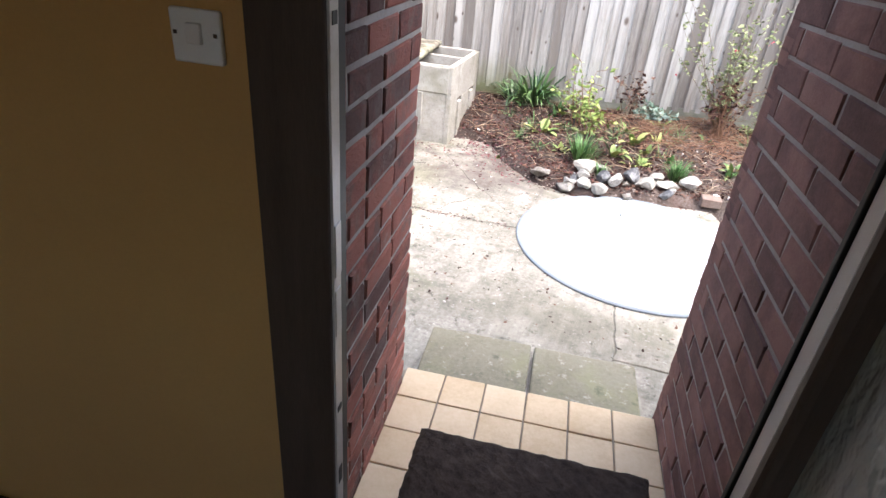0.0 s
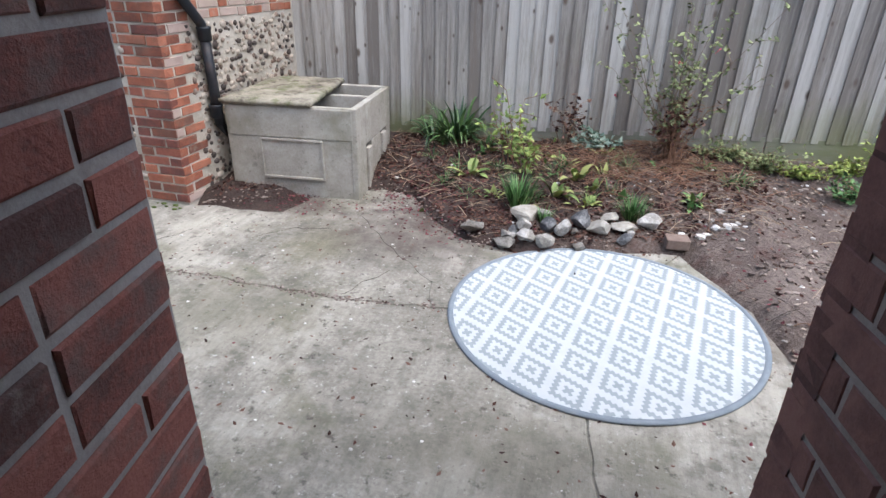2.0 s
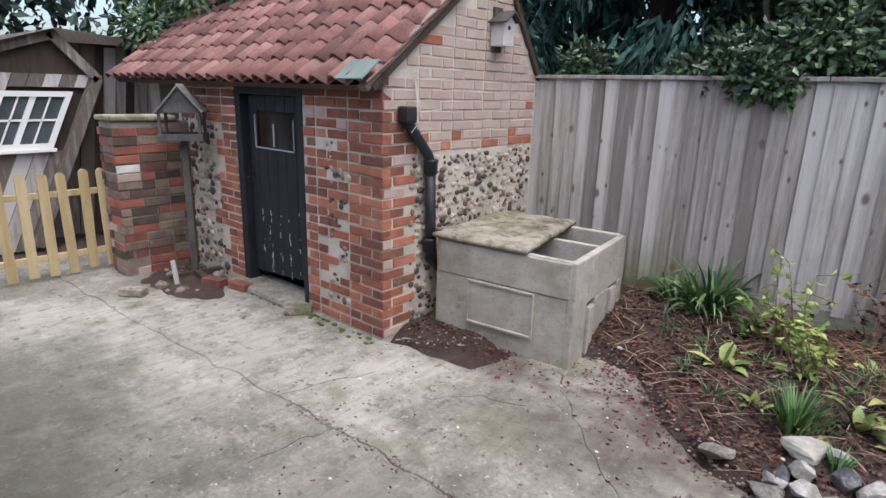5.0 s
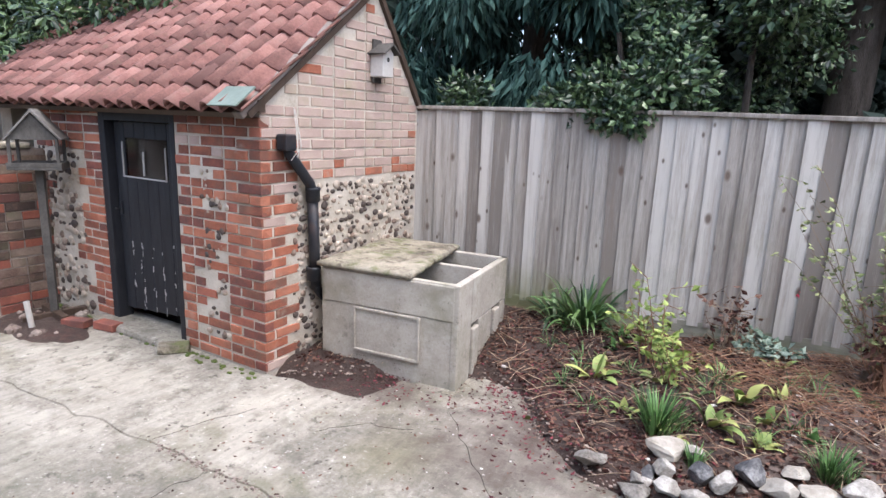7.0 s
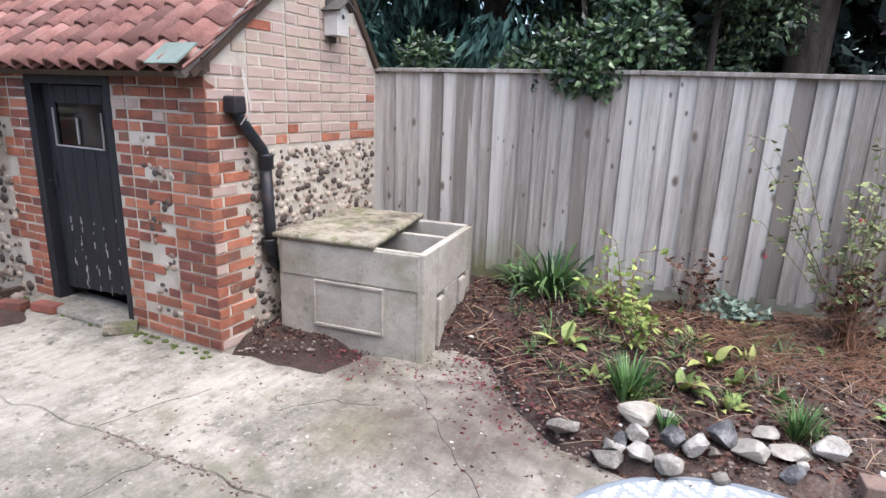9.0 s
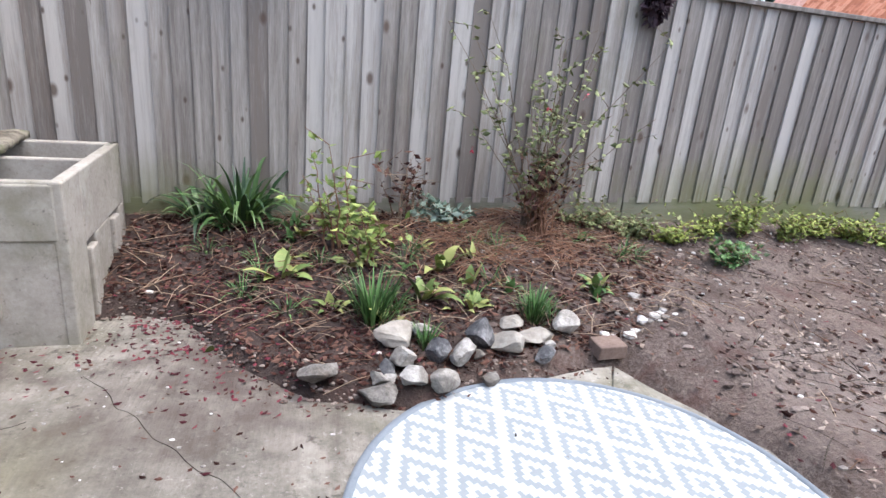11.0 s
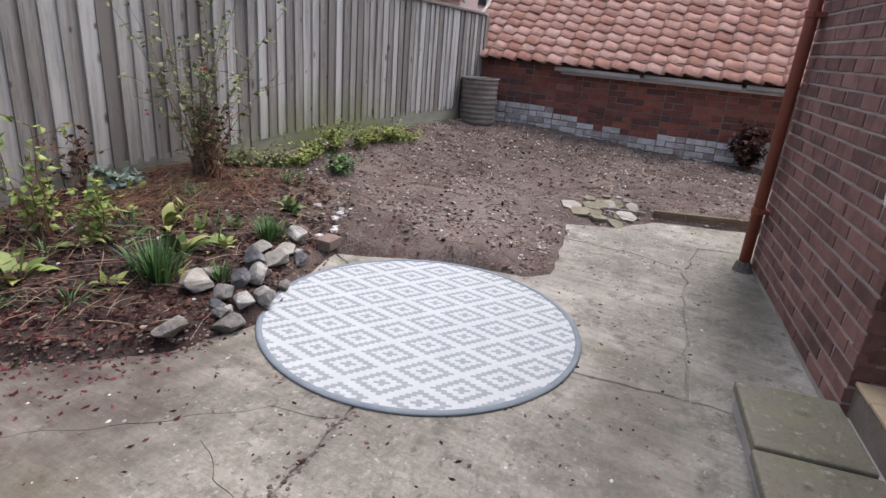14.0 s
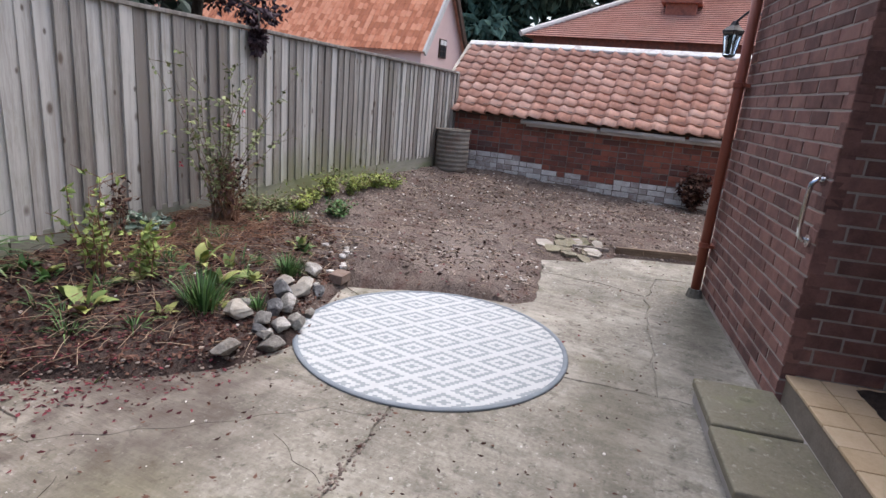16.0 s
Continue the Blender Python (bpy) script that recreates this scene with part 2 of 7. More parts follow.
M_MAT = mat("dark_brown_coir_pile", [(0.018, 0.012, 0.010), (0.045, 0.032, 0.026), (0.075, 0.055, 0.045)], 25, 220, 1.0, 1.0, bump_dist=0.02)
M_YELLOW = mat("ochre_emulsion_wall", [(0.46, 0.27, 0.09), (0.52, 0.31, 0.105)], 2, 120, 0.38, 0.05, spec=0.5)
M_FRAME = mat("dark_brown_stained_timber", [(0.045, 0.030, 0.022), (0.085, 0.060, 0.045)], 4, 60, 0.5, 0.15, stretch=(6, 6, 0.6))
M_SEAL = mat("black_rubber_seal", [(0.008, 0.008, 0.010), (0.014, 0.014, 0.016)], 8, 60, 0.5, 0.05)
M_METAL = mat("scuffed_white_steel", [(0.45, 0.43, 0.40), (0.60, 0.58, 0.55)], 12, 80, 0.4, 0.1, metal=0.3)
M_WHITE = mat("white_plastic", [(0.68, 0.67, 0.64), (0.74, 0.73, 0.70)], 3, 80, 0.35, 0.02)
M_CHROME = mat("polished_chrome", [(0.60, 0.60, 0.61), (0.68, 0.68, 0.69)], 4, 50, 0.15, 0.02, metal=1.0)
M_PIPE = mat("terracotta_plastic_pipe", [(0.22, 0.065, 0.042), (0.28, 0.085, 0.055)], 3, 50, 0.45, 0.05)
M_WHITEWOOD = mat("whitewashed_grey_board", [(0.42, 0.40, 0.37), (0.60, 0.58, 0.55)], 5, 50, 0.8, 0.3)
M_PICKET = mat("yellow_green_treated_pine", [(0.34, 0.255, 0.125), (0.45, 0.35, 0.19), (0.52, 0.42, 0.25)], 3, 40, 0.75, 0.25, stretch=(6, 6, 0.7), vary=0.2)
M_OLDBOARD = mat("silvery_brown_old_boards", [(0.13, 0.105, 0.09), (0.30, 0.265, 0.245), (0.46, 0.43, 0.41)], 3, 40, 0.9, 0.5, stretch=(7, 7, 0.7), vary=0.5)
M_BIRD = mat("grey_weathered_plywood", [(0.035, 0.033, 0.03), (0.075, 0.07, 0.064), (0.13, 0.122, 0.11)], 5, 50, 0.9, 0.3)
M_INTERIOR = mat("plain_interior_plaster", [(0.40, 0.30, 0.16), (0.46, 0.35, 0.19)], 2, 80, 0.8, 0.05)
M_CARPET = mat("ochre_brown_carpet", [(0.17, 0.10, 0.035), (0.24, 0.15, 0.055)], 12, 160, 0.95, 0.4)
M_CEIL = mat("white_ceiling_paint", [(0.70, 0.69, 0.66), (0.76, 0.75, 0.72)], 2, 80, 0.85, 0.05)
M_RUG_WHITE = mat("white_woven_plastic", [(0.43, 0.45, 0.46), (0.51, 0.53, 0.54)], 8, 160, 0.8, 0.35, bump_dist=0.004)
M_RUG_GREY = mat("pale_grey_woven_plastic", [(0.24, 0.27, 0.285), (0.30, 0.33, 0.345)], 8, 160, 0.8, 0.35, bump_dist=0.004)
M_RUG_EDGE = mat("slate_grey_rug_binding", [(0.16, 0.19, 0.22), (0.23, 0.26, 0.29)], 12, 140, 0.8, 0.3)
M_GLASS = glass_mat("clear_pane")
M_GLASS_OBSCURE = glass_mat("obscured_door_glass", 0.12, (0.62, 0.70, 0.67), 0.8, 30)
M_GLASS_OBSCURE.node_tree.nodes["Principled BSDF"].inputs["Transmission Weight"].default_value = 0.45



def add_patches(m, scale, lo, hi, color, amount):
    """Blotches of another colour over the ground, at their own scale."""
    n, l = m.node_tree.nodes, m.node_tree.links
    b = n["Principled BSDF"]
    old = b.inputs["Base Color"].links[0].from_socket
    geo = n.new("ShaderNodeNewGeometry")
    no = n.new("ShaderNodeTexNoise")
    no.inputs["Scale"].default_value, no.inputs["Detail"].default_value, no.inputs["Roughness"].default_value = scale, 9.0, 0.68
    off = n.new("ShaderNodeVectorMath")
    off.inputs[1].default_value = (scale * 3.1, 7.7 * lo, 1.3)
    l.new(geo.outputs["Position"], off.inputs[0])
    l.new(off.outputs[0], no.inputs["Vector"])
    rp = n.new("ShaderNodeValToRGB")
    rp.color_ramp.elements[0].position, rp.color_ramp.elements[1].position = lo, hi
    rp.color_ramp.elements[1].color = (amount, amount, amount, 1)
    l.new(no.outputs["Fac"], rp.inputs[0])
    mx = n.new("ShaderNodeMix")
    mx.data_type = "RGBA"
    l.new(rp.outputs[0], mx.inputs["Factor"])
    l.new(old, mx.inputs["A"])
    mx.inputs["B"].default_value = (*color, 1)
    l.new(mx.outputs["Result"], b.inputs["Base Color"])




def add_ridges(m, scale, stretch, color, amount, depth):
    """Fine tamping ridges drawn across the wet concrete, with dirt in the furrows."""
    n, l = m.node_tree.nodes, m.node_tree.links
    b = n["Principled BSDF"]
    old = b.inputs["Base Color"].links[0].from_socket
    geo, mp, no, rp, mx, bp = (n.new(k) for k in ("ShaderNodeNewGeometry", "ShaderNodeMapping", "ShaderNodeTexNoise", "ShaderNodeValToRGB", "ShaderNodeMix", "ShaderNodeBump"))
    mp.inputs["Scale"].default_value = stretch
    mp.inputs["Rotation"].default_value = (0, 0, radians(-8))
    no.inputs["Scale"].default_value, no.inputs["Detail"].default_value, no.inputs["Roughness"].default_value = scale, 5.0, 0.6
    l.new(geo.outputs["Position"], mp.inputs[0])
    l.new(mp.outputs[0], no.inputs["Vector"])
    rp.color_ramp.elements[0].position, rp.color_ramp.elements[1].position = 0.36, 0.54
    rp.color_ramp.elements[0].color, rp.color_ramp.elements[1].color = (amount, amount, amount, 1), (0, 0, 0, 1)
    l.new(no.outputs["Fac"], rp.inputs[0])
    mx.data_type = "RGBA"
    l.new(rp.outputs[0], mx.inputs["Factor"])
    l.new(old, mx.inputs["A"])
    mx.inputs["B"].default_value = (*color, 1)
    l.new(mx.outputs["Result"], b.inputs["Base Color"])
    bp.inputs["Strength"].default_value, bp.inputs["Distance"].default_value = 0.8, depth
    l.new(no.outputs["Fac"], bp.inputs["Height"])
    prior = b.inputs["Normal"].links[0].from_socket
    l.new(prior, bp.inputs["Normal"])
    l.new(bp.outputs[0], b.inputs["Normal"])


add_patches(M_CONCRETE, 0.9, 0.47, 0.60, (0.42, 0.39, 0.335), 0.7)
add_patches(M_CONCRETE, 2.8, 0.52, 0.64, (0.44, 0.41, 0.355), 0.6)
add_patches(M_CONCRETE, 1.7, 0.53, 0.66, (0.13, 0.125, 0.08), 0.65)
add_patches(M_CONCRETE, 5.5, 0.54, 0.66, (0.115, 0.105, 0.085), 0.7)
add_patches(M_CONCRETE, 16.0, 0.58, 0.68, (0.07, 0.063, 0.052), 0.85)
add_patches(M_CONCRETE, 38.0, 0.60, 0.68, (0.52, 0.50, 0.46), 0.8)
add_patches(M_CONCRETE, 60.0, 0.60, 0.68, (0.08, 0.075, 0.065), 0.7)
add_patches(M_TANK, 1.7, 0.52, 0.68, (0.17, 0.165, 0.10), 0.6)
add_patches(M_TANK, 4.0, 0.54, 0.68, (0.50, 0.48, 0.43), 0.6)
add_patches(M_TANK, 30.0, 0.60, 0.70, (0.11, 0.10, 0.08), 0.7)
add_patches(M_TANK, 9.0, 0.60, 0.72, (0.14, 0.13, 0.11), 0.6)
add_patches(M_LID, 5.0, 0.52, 0.62, (0.10, 0.12, 0.035), 0.7)
add_patches(M_PANTILE, 6.0, 0.58, 0.70, (0.12, 0.105, 0.07), 0.7)
add_patches(M_PANTILE_ORANGE, 3.0, 0.56, 0.72, (0.30, 0.19, 0.14), 0.6)
add_patches(M_BRICK_PALE, 2.2, 0.56, 0.70, (0.34, 0.33, 0.20), 0.5)
add_patches(M_BRICK_SHED, 5.0, 0.58, 0.72, (0.40, 0.33, 0.26), 0.55)
add_patches(M_BRICK_SHED, 3.0, 0.55, 0.68, (0.15, 0.10, 0.075), 0.55)
add_patches(M_FENCE, 1.3, 0.56, 0.74, (0.20, 0.20, 0.125), 0.45)
def add_damp(m, x0, x1, color, amount):
    """Dark damp leaf mould where the planted end of the bed is."""
    n, l = m.node_tree.nodes, m.node_tree.links
    b = n["Principled BSDF"]
    old = b.inputs["Base Color"].links[0].from_socket
    sep, mr, mx, no = n.new("ShaderNodeSeparateXYZ"), n.new("ShaderNodeMapRange"), n.new("ShaderNodeMix"), n.new("ShaderNodeTexNoise")
    ad = n.new("ShaderNodeMath")
    ad.operation = "MULTIPLY_ADD"
    geo = n.new("ShaderNodeNewGeometry")
    no.inputs["Scale"].default_value, no.inputs["Detail"].default_value = 2.2, 8.0
    l.new(geo.outputs["Position"], no.inputs["Vector"])
    l.new(geo.outputs["Position"], sep.inputs[0])
    l.new(no.outputs["Fac"], ad.inputs[0])
    ad.inputs[1].default_value = 2.4
    l.new(sep.outputs["X"], ad.inputs[2])
    l.new(ad.outputs[0], mr.inputs["Value"])
    mr.inputs["From Min"].default_value, mr.inputs["From Max"].default_value = x0 + 1.2, x1 + 1.2
    mr.inputs["To Min"].default_value, mr.inputs["To Max"].default_value = amount, 0.0
    mx.data_type = "RGBA"
    l.new(mr.outputs[0], mx.inputs["Factor"])
    l.new(old, mx.inputs["A"])
    mx.inputs["B"].default_value = (*color, 1)
    l.new(mx.outputs["Result"], b.inputs["Base Color"])


def add_spot(m, centre, reach, color, amount):
    """A tint with a noisy edge round one spot."""
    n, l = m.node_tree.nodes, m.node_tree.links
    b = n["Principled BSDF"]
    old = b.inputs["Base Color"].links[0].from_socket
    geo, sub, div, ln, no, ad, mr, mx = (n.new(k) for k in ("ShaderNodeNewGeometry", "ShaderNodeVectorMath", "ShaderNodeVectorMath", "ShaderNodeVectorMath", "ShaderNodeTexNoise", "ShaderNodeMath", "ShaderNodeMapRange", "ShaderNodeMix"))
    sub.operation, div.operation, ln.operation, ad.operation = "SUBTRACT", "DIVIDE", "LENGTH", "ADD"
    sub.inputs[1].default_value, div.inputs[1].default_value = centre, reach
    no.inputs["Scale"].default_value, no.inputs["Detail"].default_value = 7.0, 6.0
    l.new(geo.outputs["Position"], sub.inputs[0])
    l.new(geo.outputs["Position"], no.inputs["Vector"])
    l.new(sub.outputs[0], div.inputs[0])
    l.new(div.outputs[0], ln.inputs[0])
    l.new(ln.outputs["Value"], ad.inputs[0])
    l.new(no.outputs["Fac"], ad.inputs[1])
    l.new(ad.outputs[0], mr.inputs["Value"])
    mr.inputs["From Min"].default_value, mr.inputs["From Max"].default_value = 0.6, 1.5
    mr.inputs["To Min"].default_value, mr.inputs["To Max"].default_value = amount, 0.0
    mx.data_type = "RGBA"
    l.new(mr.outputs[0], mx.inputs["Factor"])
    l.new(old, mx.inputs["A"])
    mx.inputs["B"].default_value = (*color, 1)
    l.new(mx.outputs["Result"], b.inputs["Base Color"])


# green algae bloom low on the fence boards
for tint_mat in (M_FENCE, M_GRAVELBOARD):
    add_spot(tint_mat, (2.1, 5.8, 0.35), (1.5, 1.0, 0.5), (0.19, 0.21, 0.05), 0.58)
    add_spot(tint_mat, (-1.9, 5.8, 0.25), (0.8, 1.0, 0.35), (0.15, 0.17, 0.06), 0.6)
# green algae, with the darkening of the left edge of view put into its colour
add_spot(M_CONCRETE, (-3.6, 2.2, 0.0), (1.7, 0.9, 1.0), (0.085, 0.088, 0.055), 0.75)
add_spot(M_CONCRETE, (-2.6, 2.1, 0.0), (0.55, 0.3, 1.0), (0.07, 0.072, 0.045), 0.7)
add_spot(M_CONCRETE, (-1.75, 3.85, 0.0), (0.3, 0.35, 1.0), (0.17, 0.16, 0.085), 0.6)
add_spot(M_CONCRETE, (-1.9, 3.0, 0.0), (0.5, 0.5, 1.0), (0.13, 0.125, 0.085), 0.55)
add_spot(M_CONCRETE, (-0.3, 2.45, 0.0), (0.9, 0.35, 1.0), (0.12, 0.11, 0.08), 0.6)
add_ridges(M_CONCRETE, 1.0, (26, 4.2, 1), (0.115, 0.107, 0.085), 0.28, 0.010)
# darker brown patches on the concrete in front of the bed
add_spot(M_CONCRETE, (-1.35, 4.05, 0.0), (1.0, 0.5, 1.0), (0.088, 0.072, 0.060), 0.7)
add_spot(M_CONCRETE, (-1.15, 4.5, 0.0), (0.75, 0.65, 1.0), (0.062, 0.043, 0.036), 0.85)
add_spot(M_CONCRETE, (1.15, 3.65, 0.0), (0.8, 0.45, 1.0), (0.17, 0.135, 0.115), 0.8)
# dark strip on the concrete along the house front
add_spot(M_CONCRETE, (1.3, 2.12, 0.0), (1.3, 0.36, 1.0), (0.06, 0.058, 0.042), 0.75)
add_spot(M_CONCRETE, (-2.35, 4.42, 0.0), (0.65, 0.33, 1.0), (0.075, 0.055, 0.046), 0.85)
add_patches(M_LID, 12.0, 0.54, 0.66, (0.055, 0.042, 0.032), 0.85)
add_spot(M_CONCRETE, (-5.6, 3.9, 0.0), (1.6, 0.6, 1.0), (0.10, 0.085, 0.065), 0.7)
add_spot(M_SOIL, (1.6, 4.0, 0.0), (1.1, 0.6, 1.0), (0.215, 0.178, 0.158), 0.8)
add_spot(M_SOIL, (3.9, 4.4, 0.0), (1.7, 1.3, 1.0), (0.055, 0.043, 0.036), 0.6)
add_damp(M_SOIL, -0.35, 0.55, (0.032, 0.020, 0.017), 0.75)
add_patches(M_SOIL, 5.0, 0.55, 0.68, (0.10, 0.05, 0.042), 0.6)
add_patches(M_BRICK_LEFT, 9.0, 0.60, 0.70, (0.36, 0.31, 0.27), 0.5)
add_patches(M_SLAB, 4.0, 0.52, 0.66, (0.22, 0.22, 0.12), 0.5)
add_patches(M_SLAB, 9.0, 0.55, 0.66, (0.08, 0.08, 0.05), 0.7)
add_patches(M_SLAB, 30.0, 0.58, 0.68, (0.40, 0.38, 0.32), 0.6)
add_patches(M_GRAVELBOARD, 2.0, 0.5, 0.7, (0.14, 0.17, 0.05), 0.6)

# ---- places ----
HOUSE = pose(0.15, 1.765, 0, 0, 0, 11.5)  # x along the house front, y out into the yard
REV_L, REV_R, LEFT_V = -0.865, 0.065, -0.10
STEP_Z = 0.205
FENCE_Y, FENCE_TOP = 5.82, 1.765
SHED_X, SHED_Y = -2.95, 4.13
BARN_X = 5.2


def smooth(a, b, x):
    t = max(0.0, min(1.0, (x - a) / (b - a)))
    return t * t * (3 - 2 * t)


def bed_edge(x):
    """Where the concrete ends and the bed begins."""
    pts = ((-9, 4.2), (-2.9, 4.25), (-1.75, 4.95), (-1.45, 4.8), (-1.15, 4.4), (-0.88, 4.2), (-0.5, 4.15), (0.1, 4.4), (0.45, 4.45), (0.75, 3.8), (0.82, 3.35), (0.97, 3.21), (2.1, 3.47), (2.3, 3.12), (2.68, 2.92), (2.97, 2.2), (3.05, 1.8), (6, 1.7))
    for (a, ya), (b, yb) in zip(pts, pts[1:]):
        if x <= b:
            return ya + (yb - ya) * (x - a) / (b - a)
    return 1.7


def soil_line(x):
    """Height of the soil along the foot of the fence."""
    return 0.255 + 0.045 * max(-2.9, min(2.0, x)) + 0.005 * max(0.0, x - 2.0)


def soil_z(x, y):
    rise = soil_line(x)
    d = y - bed_edge(x) + 0.05 + 0.03 * noise.noise((x * 5, y * 5, 8))
    span = max(0.6, FENCE_Y - bed_edge(x))
    near = smooth(-0.05, span * 0.95, d) ** 0.8 * rise
    far = 0.006 + 0.048 * max(0.0, x - 1.3) + 0.055 * max(0.0, y - 3.3) * min(1.0, max(0.0, x - 0.5) / 2)
    k = smooth(0.6, 1.8, x)
    z = -0.05 + 0.05 * smooth(-0.05, 0.1, d) + near * (1 - k) + min(far, rise) * k * smooth(0.0, 0.6, d) if d > -0.05 else -0.05
    if d > 0:
        z += 0.045 * smooth(0, 0.12, d) * (1 - 0.8 * smooth(0.3, 1.0, x))
        lump = smooth(0, 0.25, d)
        z += lump * (0.030 * noise.noise((x * 2.3, y * 2.3, 0)) + 0.022 * noise.noise((x * 7, y * 7, 3)) + 0.012 * noise.noise((x * 19, y * 19, 5)))
        if x > 1.0:
            z += 0.05 * smooth(0.2, 0.9, d) * smooth(1.0, 2.0, x) * noise.noise((x * 1.4, y * 1.4, 9)) + 0.035 * smooth(0.15, 0.5, d) * noise.noise((x * 5.2, y * 5.2, 21)) * (0.5 + noise.noise((x * 0.9, y * 0.9, 4)))
    if d > 0 and y > 4.9:
        z = max(z, soil_line(x) - 0.30 * max(0.0, FENCE_Y - 0.12 - y) - 0.02 + 0.02 * noise.noise((x * 6, y * 6, 31)))
    if x < SHED_X or y > FENCE_Y + 0.05:
        z = -0.05 if y < SHED_Y + 0.3 else 0.0
    return z


def build_ground():
    bm = bmesh.new()
    xs = [-300, -60, -20, -12, -8] + [-6.5 + 0.045 * i for i in range(265)] + [5.6, 6, 8, 12, 20, 60, 300]
    ys = [-300, -60, -12, -3, 0, 1.2] + [1.5 + 0.045 * i for i in range(99)] + [6.2, 7, 10, 20, 60, 300]
    grid = [[bm.verts.new((x, y, soil_z(x, y))) for y in ys] for x in xs]
    for a, b in zip(grid, grid[1:]):
        for j in range(len(ys) - 1):
            bm.faces.new((a[j], b[j], b[j + 1], a[j + 1]))
    return tagged(part("ground", bm, M_SOIL, smooth=True), "bare dark brown garden soil rising towards the fence", "soil", kind="structure")


build_ground()


def wobble(pts, amp, step, seed):
    """A line through pts with small sideways wander."""
    out = []
    for (ax, ay), (bx, by) in zip(pts, pts[1:]):
        n = max(1, int(math.hypot(bx - ax, by - ay) / step))
        for k in range(n):
            t = k / n
            x, y = ax + (bx - ax) * t, ay + (by - ay) * t
            out.append((x + amp * noise.noise((x * 6, y * 6, seed)), y + amp * noise.noise((x * 6, y * 6, seed + 7))))
    return out + [pts[-1]]


def ears(pts):
    """Triangles that fill a simple outline, given anticlockwise."""
    def turn(a, b, c):
        return (b[0] - a[0]) * (c[1] - a[1]) - (b[1] - a[1]) * (c[0] - a[0])
    left, out = list(range(len(pts))), []
    while len(left) > 3:
        best, value = None, -1e9
        n = len(left)
        for k in range(n):
            i, j, m = left[k - 1], left[k], left[(k + 1) % n]
            a, b, c = pts[i], pts[j], pts[m]
            s = turn(a, b, c)
            if s <= 1e-12:
                continue
            if any(turn(a, b, pts[q]) >= 0 and turn(b, c, pts[q]) >= 0 and turn(c, a, pts[q]) >= 0 for q in left if q not in (i, j, m)):
                continue
            size = max(math.dist(a, b), math.dist(b, c), math.dist(c, a))
            if s / size ** 2 - 0.05 * size > value:
                best, value = k, s / size ** 2 - 0.05 * size
        if best is None:
            best = max(range(n), key=lambda k: turn(pts[left[k - 1]], pts[left[k]], pts[left[(k + 1) % n]]))
        out.append((left[best - 1], left[best], left[(best + 1) % n]))
        left.pop(best)
    return out + [tuple(left)]


